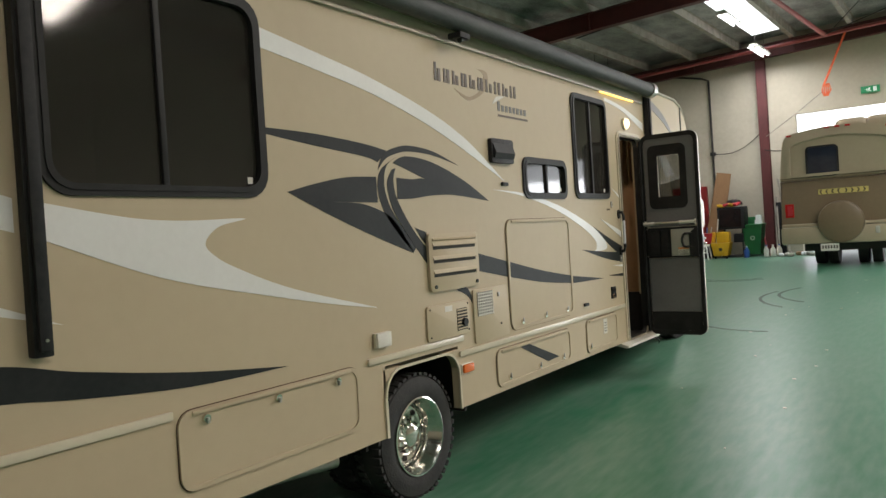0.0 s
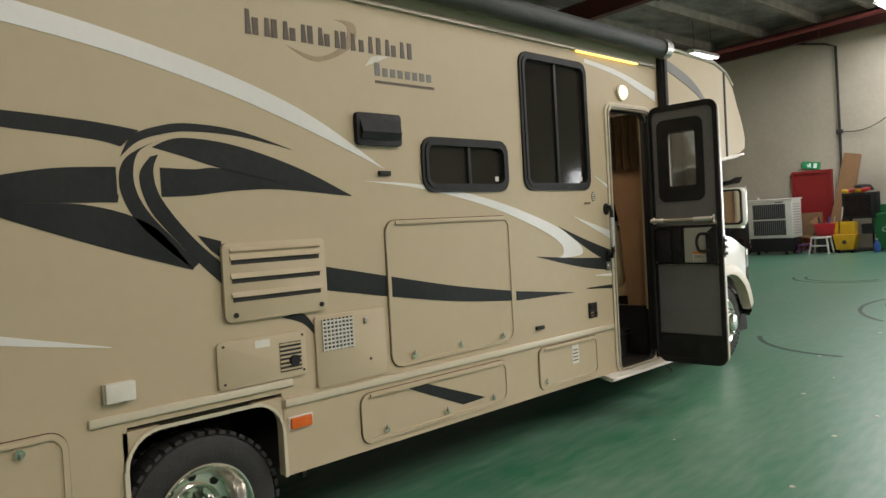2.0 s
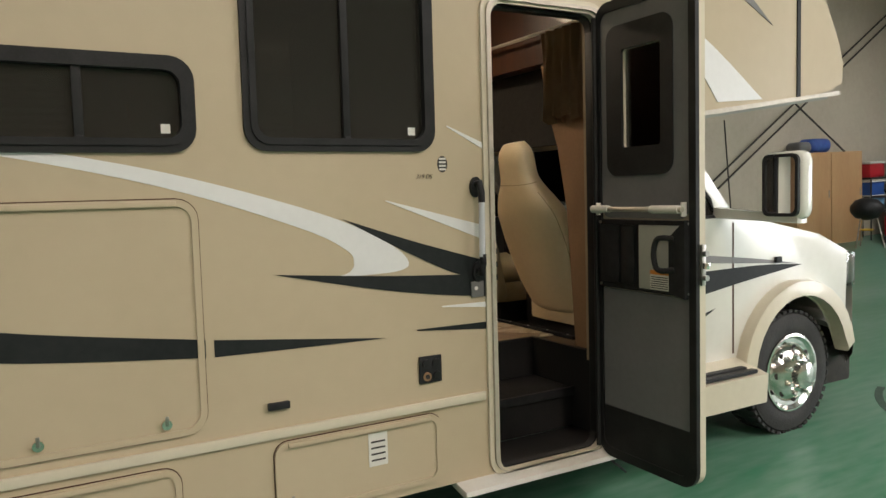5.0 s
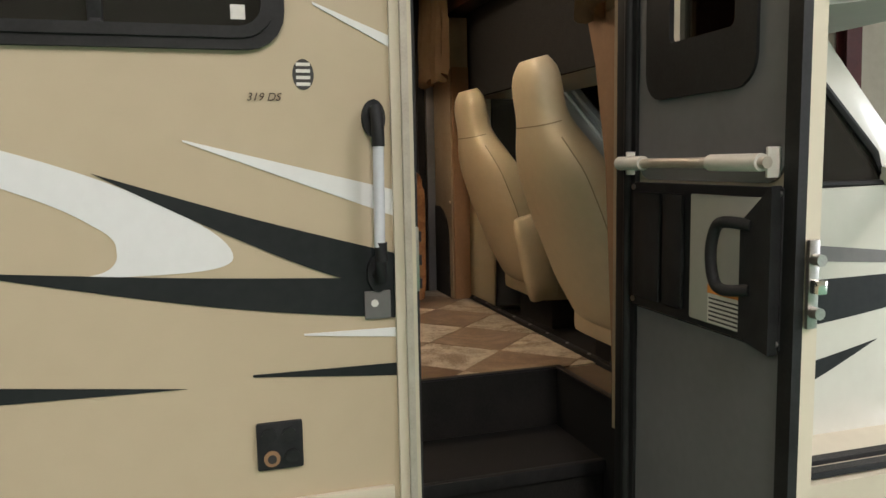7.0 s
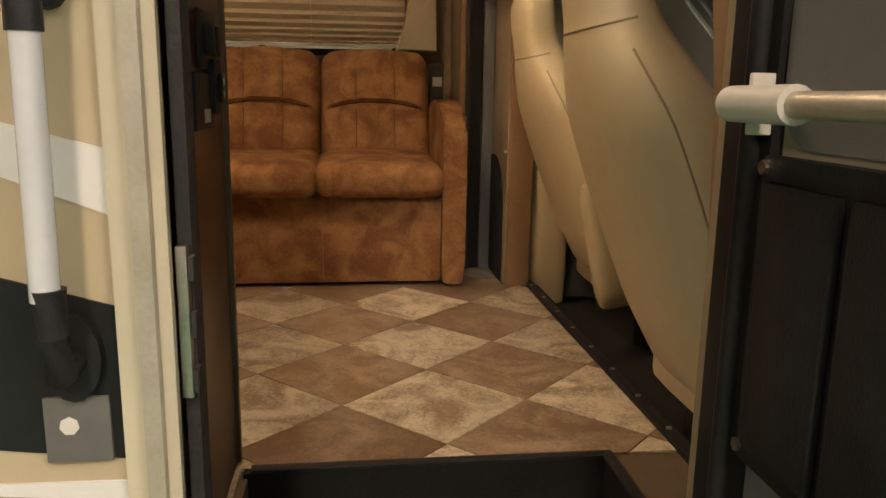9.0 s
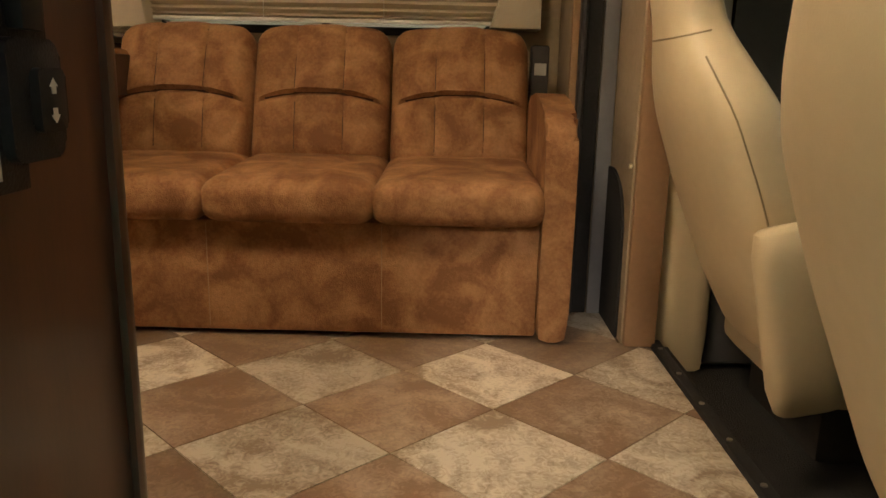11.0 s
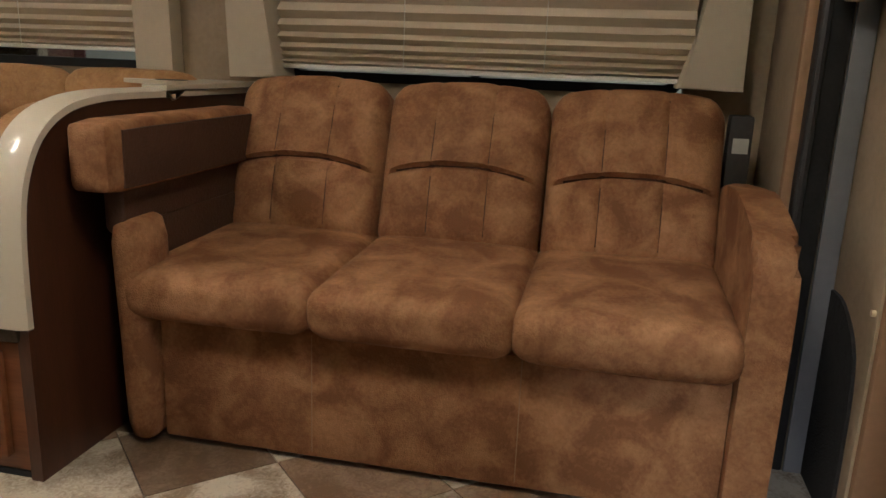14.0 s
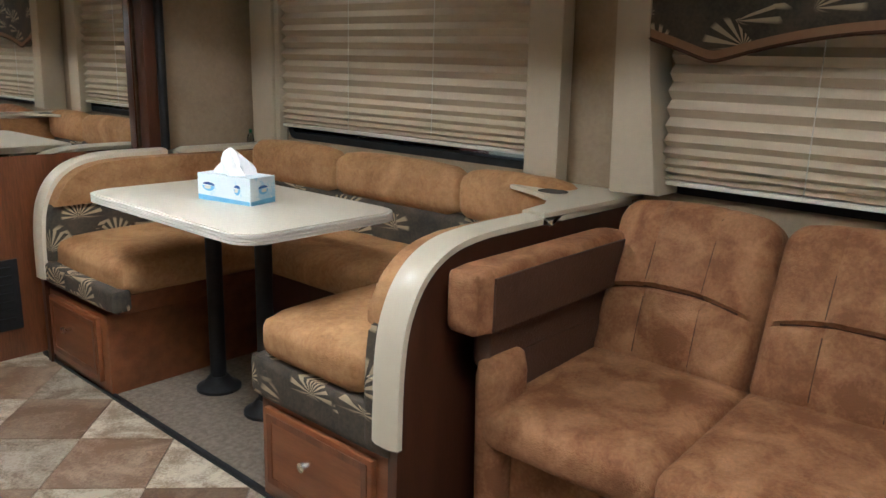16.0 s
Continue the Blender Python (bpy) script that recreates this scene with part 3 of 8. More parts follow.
# ---------- the motor coach: body ----------
BASE[0] = FLAT
WX, LX, CX = -2.575, -5.015, -3.795      # door side, far side, middle
coach = thing("motorhome", (CX, 3.6, 0.0), "tan motorhome with black and white swooshes, door open", "motorhome")
BIGWIN, WIN2, WIN3, DOOR, ARCH = (1.42, 2.425, 1.825, 2.68), (5.01, 5.69, 1.838, 2.085), (5.92, 6.605, 1.845, 2.685), (6.915, 7.485, 0.45, 2.42), (3.24, 3.975, 0.40, 0.85)
REAR, FRONT = 0.55, 7.80


def wall_decal(name, outline, mat, label="", lift=0.003, x=WX):
    part(name, prism(outline, "x", x - 0.001, x + lift), mat, coach, label, smooth=False)


def swoosh(top, bottom, mat, label="", name="stripe", lift=0.003, x=WX):
    line = smooth_line(top) + smooth_line(bottom)[::-1]
    if x == WX:
        line = [(u, v - 0.009 * max(0.0, u - 4.5)) for u, v in line]      # the stripes fall slightly towards the nose
    wall_decal(name, line, mat, label, lift, x)


def side_window(rect, bars, name="side_window", corner=0.09, x=WX, rail=None):
    u0, u1, v0, v1 = rect
    out, mid, inn = rounded(u0 - 0.035, u1 + 0.035, v0 - 0.035, v1 + 0.035, corner), rounded(u0 - 0.012, u1 + 0.012, v0 - 0.012, v1 + 0.012, corner - 0.012), rounded(u0 + 0.012, u1 - 0.012, v0 + 0.012, v1 - 0.012, corner - 0.03)
    w = part(name, ring(out, inn, "x", x - 0.03, x + 0.014), BLACK_FRAME, coach, "black framed tinted window")
    part("window_lip", ring(mid, inn, "x", x + 0.014, x + 0.02), BLACK_FRAME, w)
    g = part("pane", prism(inn, "x", x - 0.014, x - 0.008), DARK_GLASS, w, "dark tinted glass", smooth=False)
    for b in bars:
        part("window_bar", box(x - 0.007, x + 0.008, b - 0.014, b + 0.014, v0, v1, 0.003), BLACK_FRAME, w)
    part("sticker", box(x - 0.0078, x - 0.0065, u1 - 0.075, u1 - 0.045, v0 + 0.03, v0 + 0.06), LABEL_W, w, "tiny white sticker", smooth=False)
    part("window_catch", box(x - 0.006, x + 0.012, (bars[0] if bars else u0) - 0.01, (bars[0] if bars else u0) + 0.012, v0 - 0.002, v0 + 0.02, 0.003), BLACK_PLASTIC, w)
    return w


def coach_body():
    part("side_wall", holed_sheet(REAR, FRONT, 0.45, 2.90, [BIGWIN, WIN2, WIN3, DOOR, ARCH], "x", WX - 0.055, WX), TAN, coach, "tan gelcoat side wall", smooth=False)
    # rounded top corners of the wheel arch
    for y, s in ((3.22, 1), (3.98, -1)):
        pts = [(y, 0.83)] + [(y + s * (0.16 - 0.16 * math.cos(radians(a))), 0.83 - 0.16 + 0.16 * math.sin(radians(a))) for a in range(90, -1, -15)]
        part("arch_corner", prism(pts, "x", WX - 0.055, WX), TAN, coach, smooth=False)
    pts = [(3.215, 0.45), (3.215, 0.67)] + [(3.38 - 0.16 * math.cos(radians(a)), 0.67 + 0.16 * math.sin(radians(a))) for a in range(0, 91, 15)] + [(3.82 + 0.16 * math.sin(radians(a)), 0.67 + 0.16 * math.cos(radians(a))) for a in range(0, 91, 15)] + [(3.985, 0.45)]
    inn = [(3.235, 0.45), (3.235, 0.67)] + [(3.38 - 0.145 * math.cos(radians(a)), 0.67 + 0.145 * math.sin(radians(a))) for a in range(0, 91, 15)] + [(3.82 + 0.145 * math.sin(radians(a)), 0.67 + 0.145 * math.cos(radians(a))) for a in range(0, 91, 15)] + [(3.965, 0.45)]
    bm = bmesh.new()
    a = [[bm.verts.new((x, u, v)) for u, v in o] for o in (pts, inn) for x in (WX, WX + 0.012)]
    for i in range(len(pts) - 1):
        for p, q in ((0, 1), (1, 3), (3, 2)):
            bm.faces.new((a[p][i], a[p][i + 1], a[q][i + 1], a[q][i]))
    part("arch_lip", bm, CREAM, coach, smooth=False)
    # wheel housing, underside, other sides and roof
    bm = box(WX - 0.75, WX - 0.055, 3.10, 4.12, 0.83, 0.845)
    box(WX - 0.75, WX - 0.74, 3.10, 4.12, 0.40, 0.83, 0, bm)
    box(WX - 0.74, WX - 0.056, 3.10, 3.12, 0.40, 0.83, 0, bm)
    box(WX - 0.74, WX - 0.056, 4.10, 4.12, 0.40, 0.83, 0, bm)
    part("wheel_housing", bm, DARK_METAL, coach, smooth=False)
    part("underbody", box(LX + 0.06, WX - 0.76, REAR + 0.06, 6.75, 0.42, 0.80), DARK_METAL, coach, smooth=False)
    part("underbody", box(LX + 0.06, WX - 0.76, 6.75, 9.0, 0.42, 0.70), DARK_METAL, coach, smooth=False)
    part("rear_wall", box(LX, WX - 0.055, REAR, REAR + 0.05, 0.45, 2.90), TAN, coach, smooth=False)
    part("far_wall", holed_sheet(REAR + 0.05, FRONT, 0.45, 2.90, [(3.62, 7.605, 0.80, 2.80)], "x", LX, LX + 0.05), TAN, coach, smooth=False)
    part("roof", box(LX - 0.01, WX + 0.02, REAR, FRONT, 2.90, 2.985, 0.03), CREAM, coach, "cream roof with rounded edges")
    part("roof_rail", box(WX + 0.001, WX + 0.022, REAR + 0.4, 7.62, 2.80, 2.822, 0.004), ALU, coach, "narrow brown gutter rail", smooth=False)
    # cab-over bunk with its moulded nose
    prof = [(7.80, 1.95), (8.92, 2.10), (8.92, 2.915), (8.70, 2.955), (7.80, 2.985)]
    part("bunk", prism(prof, "x", LX + 0.02, WX - 0.001, bev=0.012), TAN, coach, "tan cab-over bunk")
    bm = bmesh.new()
    rows = []
    for k in range(13):
        s = -1 + 2 * k / 12
        x = CX + s * (WX - CX)
        pull = 0.10 * abs(s) ** 6 + 0.05 * s * s
        rows.append([bm.verts.new((x, y - pull * f, z)) for y, z, f in ((8.922, 2.10, 0), (9.36, 2.165, 1), (9.49, 2.21, 1.2), (9.52, 2.31, 1.3), (9.48, 2.43, 1.3), (9.26, 2.77, 1.1), (9.10, 2.87, 0.8), (8.922, 2.93, 0))])
    for a, b in zip(rows, rows[1:]):
        for i in range(7):
            bm.faces.new((a[i], a[i + 1], b[i + 1], b[i]))
        bm.faces.new((a[7], a[0], b[0], b[7]))
    bm.faces.new(rows[0])
    bm.faces.new(rows[-1])
    part("bunk_nose", bm, TAN, coach, "tan moulded bunk nose")
    part("bunk_seam", box(WX - 0.004, WX + 0.006, 8.905, 8.935, 2.11, 2.90, 0.003), BLACK_FRAME, coach, smooth=False)
    part("bunk_edge", prism([(7.80, 1.945), (9.28, 2.142), (9.28, 2.165), (7.80, 1.968)], "x", WX - 0.01, WX + 0.008), ALU, coach, smooth=False)
    part("bunk_bottom", prism([(7.80, 1.93), (9.2, 2.118), (9.2, 2.13), (7.80, 1.945)], "x", LX + 0.05, WX - 0.012), GREY_BOX, coach, "grey bunk underside", smooth=False)
    part("bunk_top_rail", tube([(WX + 0.005, 7.75, 2.99), (WX + 0.005, 8.72, 2.965), (WX + 0.002, 8.95, 2.90), (WX - 0.01, 9.12, 2.80)], 0.014, 6), ALU, coach)
    # lower trim
    for y0, y1, z in ((1.05, 1.86, 0.895), (3.09, 4.035, 0.90), (3.985, 6.85, 0.802)):
        part("belt_rail", box(WX, WX + 0.016, y0, y1, z - 0.022, z + 0.014, 0.006), CREAM, coach, "cream moulded belt rail")
    part("rear_skirt", box(WX - 0.3, WX - 0.06, REAR + 0.1, 3.1, 0.44, 0.46), DARK_METAL, coach, smooth=False)
    part("exhaust_pipe", tube([(WX - 0.30, 1.6, 0.36), (WX - 0.30, 2.6, 0.37), (WX - 0.22, 3.02, 0.36)], 0.045, 14), STEEL, coach, "rusty steel exhaust pipe")


def hatch(name, y0, y1, z0, z1, mat=TAN, r=0.06, latches=(), label="", lift=0.005):
    out, inn = rounded(y0, y1, z0, z1, r), rounded(y0 + 0.022, y1 - 0.022, z0 + 0.022, z1 - 0.022, r - 0.015)
    h = part(name, prism(rounded(y0 + 0.004, y1 - 0.004, z0 + 0.004, z1 - 0.004, r - 0.004), "x", WX, WX + lift), mat, coach, label, smooth=False)
    part("hatch_trim", ring(out, inn, "x", WX, WX + 0.012), mat, h)
    gap = rounded(y0 - 0.004, y1 + 0.004, z0 - 0.004, z1 + 0.004, r + 0.004)
    part("hatch_seal", ring(gap, out, "x", WX, WX + 0.002), SEAM, h, smooth=False)
    part("hinge_rail", box(WX + lift, WX + 0.02, y0 + r, y1 - r, z1 - 0.024, z1 - 0.004, 0.004), mat, h)
    for ly in latches:
        lz = z0 + 0.05
        l = part("latch", rod((WX + lift, ly, lz), (WX + 0.02, ly, lz), 0.017, 12), CHROME, h, "small chrome latch")
        part("latch_tab", box(WX + 0.02, WX + 0.026, ly - 0.006, ly + 0.006, lz - 0.002, lz + 0.03, 0.002), STEEL, l)
    return h


def coach_fittings():
    side_window(BIGWIN, (1.91,), corner=0.12)
    side_window(WIN2, (5.37,), corner=0.08)
    side_window(WIN3, (6.27,), corner=0.08)
    h = hatch("storage_hatch", 1.88, 3.01, 0.555, 0.895, label="tan storage hatch", r=0.07)
    for ly in (2.02, 2.43, 2.84):
        l = part("latch", rod((WX + 0.005, ly, 0.845), (WX + 0.022, ly, 0.845), 0.018, 12), CHROME, h, "small chrome latch")
        part("latch_tab", box(WX + 0.022, WX + 0.03, ly - 0.007, ly + 0.007, 0.825, 0.85, 0.002), STEEL, l)
    hatch("fridge_hatch", 4.672, 5.715, 0.85, 1.65, latches=(4.83, 5.20, 5.58), label="large tan appliance hatch", r=0.07)
    hatch("storage_hatch", 4.44, 5.618, 0.485, 0.748, latches=(4.60, 5.06, 5.46), label="tan lower storage hatch", r=0.06)
    h = hatch("storage_hatch", 5.942, 6.63, 0.482, 0.762, latches=(6.0,), label="tan lower storage hatch with a white label", r=0.05)
    part("label", box(WX + 0.006, WX + 0.008, 6.31, 6.39, 0.60, 0.73), LABEL_W, h, "white printed label", smooth=False)
    for k in range(4):
        part("label_line", box(WX + 0.008, WX + 0.009, 6.32, 6.38, 0.62 + 0.024 * k, 0.627 + 0.024 * k), INK, h, smooth=False)
    # louvred fridge vent
    v = part("louvre_vent", prism(rounded(3.70, 4.26, 1.22, 1.58, 0.03), "x", WX, WX + 0.022, bev=0.004), TAN, coach, "tan louvred vent")
    for z in (1.32, 1.405, 1.49):
        part("slot", box(WX + 0.0225, WX + 0.024, 3.74, 4.22, z - 0.011, z + 0.011), DARK_METAL, v, smooth=False)
        part("slat", prism([(WX + 0.022, z + 0.035), (WX + 0.036, z + 0.012), (WX + 0.022, z + 0.009)], "y", 3.735, 4.225), TAN, v, smooth=False)
    part("slat", prism([(WX + 0.022, 1.555), (WX + 0.036, 1.54), (WX + 0.022, 1.532)], "y", 3.735, 4.225), TAN, v, smooth=False)
    for y in (3.75, 4.22):
        part("thumb_screw", rod((WX + 0.022, y, 1.25), (WX + 0.03, y, 1.25), 0.012, 10), BLACK_PLASTIC, v)
    # water heater
    v = part("heater_hatch", prism(rounded(3.65, 4.12, 0.92, 1.135, 0.02), "x", WX, WX + 0.014, bev=0.003), TAN, coach, "tan water heater hatch")
    part("grille", box(WX + 0.014, WX + 0.016, 3.97, 4.09, 0.95, 1.09), DARK_METAL, v, smooth=False)
    for k in range(7):
        part("grille_bar", box(WX + 0.016, WX + 0.019, 3.97, 4.09, 0.957 + 0.02 * k, 0.966 + 0.02 * k), TAN, v, smooth=False)
    part("knob", rod((WX + 0.014, 4.045, 1.0), (WX + 0.035, 4.045, 1.0), 0.026, 14), BLACK_PLASTIC, v, "round black knob")
    part("label", box(WX + 0.0142, WX + 0.0155, 3.84, 3.92, 1.085, 1.12), LABEL_W, v, "white label", smooth=False)
    for y in (3.68, 4.10):
        for z in (0.945, 1.115):
            part("screw", rod((WX + 0.014, y, z), (WX + 0.018, y, z), 0.006, 8), DARK_METAL, v)
    # furnace hatch
    v = part("furnace_hatch", prism(rounded(4.18, 4.63, 0.834, 1.19, 0.015), "x", WX, WX + 0.013, bev=0.003), TAN, coach, "tan furnace hatch")
    part("grille", box(WX + 0.013, WX + 0.015, 4.22, 4.415, 1.01, 1.17), DARK_METAL, v, smooth=False)
    for k in range(8):
        part("grille_bar", box(WX + 0.015, WX + 0.02, 4.22, 4.415, 1.014 + 0.02 * k, 1.022 + 0.02 * k), WHITE_PLASTIC, v, smooth=False)
    for k in range(9):
        part("grille_bar", box(WX + 0.015, WX + 0.021, 4.22 + 0.0235 * k, 4.225 + 0.0235 * k, 1.01, 1.17), WHITE_PLASTIC, v, smooth=False)
    part("drain_hole", rod((WX + 0.013, 4.52, 0.93), (WX + 0.016, 4.52, 0.93), 0.008, 8), DARK_METAL, v)
    part("latch", box(WX + 0.013, WX + 0.022, 4.485, 4.505, 1.12, 1.15, 0.002), STEEL, v)
    # range hood vent
    v = part("hood_vent", prism(rounded(4.505, 4.812, 2.052, 2.222, 0.015), "x", WX, WX + 0.03, bev=0.006), BLACK_PLASTIC, coach, "glossy black range hood vent")
    part("flap", prism([(WX + 0.03, 2.19), (WX + 0.055, 2.12), (WX + 0.04, 2.085), (WX + 0.03, 2.085)], "y", 4.525, 4.795), BLACK_FRAME, v)
    # socket cover, side marker, small lamps
    s = part("socket_cover", box(WX, WX + 0.035, 3.155, 3.275, 0.965, 1.045, 0.006), WHITE_PLASTIC, coach, "cream socket cover")
    part("cover_hinge", box(WX + 0.004, WX + 0.02, 3.15, 3.16, 0.965, 1.045, 0.003), CREAM, s)
    m = part("side_marker", box(WX, WX + 0.022, 4.01, 4.13, 0.667, 0.722, 0.01), AMBER, coach, "orange side marker lens")
    part("marker_base", box(WX, WX + 0.006, 4.0, 4.14, 0.662, 0.727), WHITE_PLASTIC, m, smooth=False)
    for y, z in ((4.69, 1.905), (5.965, 0.90)):
        part("vent_plug", box(WX, WX + 0.02, y - 0.04, y + 0.04, z - 0.013, z + 0.013, 0.004), BLACK_PLASTIC, coach)
    p = part("outlet_panel", box(WX, WX + 0.012, 6.54, 6.642, 0.89, 1.0, 0.006), BLACK_PLASTIC, coach, "black outside outlet panel")
    part("outlet", rod((WX + 0.012, 6.572, 0.918), (WX + 0.017, 6.572, 0.918), 0.018, 14), CARDBOARD, p)
    part("outlet_core", rod((WX + 0.017, 6.572, 0.918), (WX + 0.02, 6.572, 0.918), 0.010, 12), DARK_METAL, p)
    for y, z in ((6.617, 0.92), (6.612, 0.97), (6.568, 0.972)):
        part("cap", rod((WX + 0.012, y, z), (WX + 0.018, y, z), 0.016, 12), BLACK_FRAME, p)
    l = part("porch_light", rod((WX, 7.11, 2.55), (WX + 0.022, 7.11, 2.55), 0.062, 20), WHITE_PLASTIC, coach, "round white porch light, lit")
    part("lens", lathe([(0.05, 0.022), (0.046, 0.035), (0.03, 0.047), (0.01, 0.05)], (WX, 7.11, 2.55), "x", 20), PORCH, l, "glowing warm lens")
    # awning along the roof edge
    a = part("awning", lathe([(0.064, 0.75), (0.066, 3.0), (0.070, 5.0), (0.067, 7.55)], (WX + 0.105, 0, 2.925), "y", 20), AWNING, coach, "rolled dark grey awning")
    part("awning_end", rod((WX + 0.105, 7.55, 2.925), (WX + 0.105, 7.64, 2.925), 0.08, 20), STEEL, a, "grey end cap")
    for y in (4.05,):
        part("awning_clip", box(WX + 0.06, WX + 0.16, y - 0.06, y + 0.06, 2.80, 2.84, 0.01), BLACK_PLASTIC, a)
        part("clip_knob", rod((WX + 0.13, y - 0.03, 2.79), (WX + 0.13, y + 0.05, 2.82), 0.018, 8), BLACK_PLASTIC, a)
    for y0, z0 in ((1.30, 1.22), (7.66, 1.2)):
        arm = part("awning_arm", box(WX + 0.005, WX + 0.055, y0 + 0.005, y0 + 0.075, z0, 2.96, 0.008), BLACK_FRAME, coach, "black awning arm")
        part("arm_cover", box(WX + 0.055, WX + 0.075, y0 + 0.018, y0 + 0.062, z0 + 0.02, 2.9, 0.006), BLACK_PLASTIC, arm)
        part("arm_screw", rod((WX + 0.075, y0 + 0.04, z0 + 0.06), (WX + 0.079, y0 + 0.04, z0 + 0.06), 0.006, 8), STEEL, arm)
    part("led_strip", box(WX + 0.006, WX + 0.018, 6.535, 7.36, 2.79, 2.812, 0.003), LED, coach, "lit amber led strip under the awning")
    # grab handle beside the door
    h = part("grab_handle", rod((WX + 0.052, 6.822, 1.385), (WX + 0.052, 6.825, 1.615), 0.0125, 14), material("clear_acrylic_bar", (0.62, 0.63, 0.66), (0.55, 0.56, 0.60), 6, 0.12, coat=0.5), coach, "clear acrylic grab handle")
    for z0, z1 in ((1.315, 1.395), (1.605, 1.685)):
        part("handle_end", tube([(WX + 0.052, 6.825, z0 if z0 > 1.5 else z1), (WX + 0.052, 6.825, (z0 + z1) / 2), (WX + 0.04, 6.825, z1 if z0 > 1.5 else z0), (WX + 0.005, 6.825, z1 - 0.005 if z0 > 1.5 else z0 + 0.005)], 0.0145, 12), BLACK_PLASTIC, h, "black handle end")
    for z in (1.668, 1.32):
        part("handle_foot", prism([(6.825 + 0.026 * math.cos(a), z + 0.042 * math.sin(a)) for a in (k * math.pi / 8 for k in range(16))], "x", WX, WX + 0.016), BLACK_PLASTIC, h)
    k = part("lock_plate", box(WX + 0.003, WX + 0.009, 6.793, 6.853, 1.215, 1.28, 0.002), GREY_VINYL, coach, "worn grey lock plate")
    part("bare_spot", rod((WX + 0.009, 6.816, 1.252), (WX + 0.0105, 6.816, 1.252), 0.009, 7), LABEL_W, k)
    # round seal sticker and model number
    d = part("seal_sticker", prism([(6.675 + 0.023 * math.cos(a), 1.762 + 0.033 * math.sin(a)) for a in (k * math.pi / 10 for k in range(20))], "x", WX, WX + 0.002), INK, coach, "black oval sticker", smooth=False)
    for kz in range(4):
        part("sticker_line", box(WX + 0.002, WX + 0.003, 6.660, 6.690, 1.738 + 0.014 * kz, 1.745 + 0.014 * kz), LABEL_W, d, smooth=False)
    lettering("model_number", "319 DS", 0.024, Matrix.Translation((WX + 0.002, 6.553, 1.706)) @ pose(0, 0, 0, 90, 0, 90), DARK_BROWN_INK, coach, shear=0.3)


def coach_stripes():
    swoosh([(2.46, 2.60), (2.82, 2.545), (3.27, 2.47), (3.81, 2.34), (4.25, 2.18), (4.70, 1.93)], [(2.46, 2.505), (2.82, 2.455), (3.26, 2.385), (3.72, 2.275), (4.17, 2.13), (4.70, 1.93)], WHITE_VINYL, "white swoosh")
    swoosh([(1.39, 1.765), (1.74, 1.705), (2.00, 1.69), (2.31, 1.695), (2.16, 1.66), (2.085, 1.595), (2.12, 1.54), (2.25, 1.47), (2.59, 1.345), (3.20, 1.188)], [(1.39, 1.63), (1.87, 1.455), (2.41, 1.332), (2.87, 1.24), (3.20, 1.185)], WHITE_VINYL, "broad white swoosh")
    wall_decal("stripe", [(0.56, 2.0), (1.29, 1.78), (1.29, 1.66), (0.56, 1.86)], WHITE_VINYL)
    swoosh([(0.56, 1.6), (1.0, 1.49), (1.44, 1.32)], [(0.56, 1.52), (1.0, 1.43), (1.44, 1.32)], WHITE_VINYL)
    swoosh([(0.56, 1.30), (1.20, 1.21), (1.49, 1.14), (1.98, 1.05), (2.52, 0.98)], [(0.56, 1.12), (1.19, 1.08), (1.48, 1.04), (1.97, 0.99), (2.52, 0.98)], BLACK_VINYL, "black swoosh")
    # leaf and hook device
    swoosh([(2.46, 2.125), (2.80, 2.12), (3.17, 2.095), (3.37, 2.068)], [(2.46, 2.095), (2.79, 2.06), (3.17, 2.025), (3.29, 1.998)], BLACK_VINYL, "black swoosh")
    swoosh([(3.285, 1.955), (3.34, 2.045), (3.45, 2.09), (3.59, 2.11), (3.83, 2.09), (4.11, 2.015)], [(3.285, 1.955), (3.36, 2.02), (3.46, 2.055), (3.59, 2.075), (3.83, 2.065), (4.11, 2.015)], BLACK_VINYL, "black arc")
    swoosh([(2.585, 1.82), (2.78, 1.865), (3.02, 1.905), (3.265, 1.915)], [(2.585, 1.82), (2.70, 1.80), (2.90, 1.775), (3.265, 1.77)], BLACK_VINYL, "black leaf")
    swoosh([(2.585, 1.82), (2.70, 1.80), (2.90, 1.775), (3.16, 1.758), (3.40, 1.67), (3.57, 1.475)], [(2.585, 1.82), (2.77, 1.745), (3.01, 1.655), (3.27, 1.565), (3.57, 1.47)], BLACK_VINYL, "black leaf")
    wall_decal("stripe", [(2.9, 1.79), (3.265, 1.772), (3.27, 1.80), (3.25, 1.82), (2.9, 1.82)], BLACK_VINYL, lift=0.0026)
    swoosh([(3.42, 2.00), (3.55, 2.045), (3.82, 2.02), (4.16, 1.92), (4.47, 1.785)], [(3.42, 2.00), (3.56, 1.965), (3.74, 1.915), (4.05, 1.85), (4.47, 1.785)], BLACK_VINYL, "black leaf")
    swoosh([(3.45, 1.915), (3.60, 1.91), (3.74, 1.915), (4.05, 1.852), (4.47, 1.785)], [(3.45, 1.79), (3.60, 1.795), (3.80, 1.815), (4.05, 1.82), (4.47, 1.785)], BLACK_VINYL, "black leaf")
    swoosh([(3.46, 2.035), (3.36, 1.975), (3.335, 1.86), (3.38, 1.74), (3.50, 1.60), (3.60, 1.50)], [(3.46, 2.035), (3.31, 1.955), (3.275, 1.84), (3.33, 1.70), (3.45, 1.575), (3.57, 1.475)], BLACK_VINYL, "black hook")
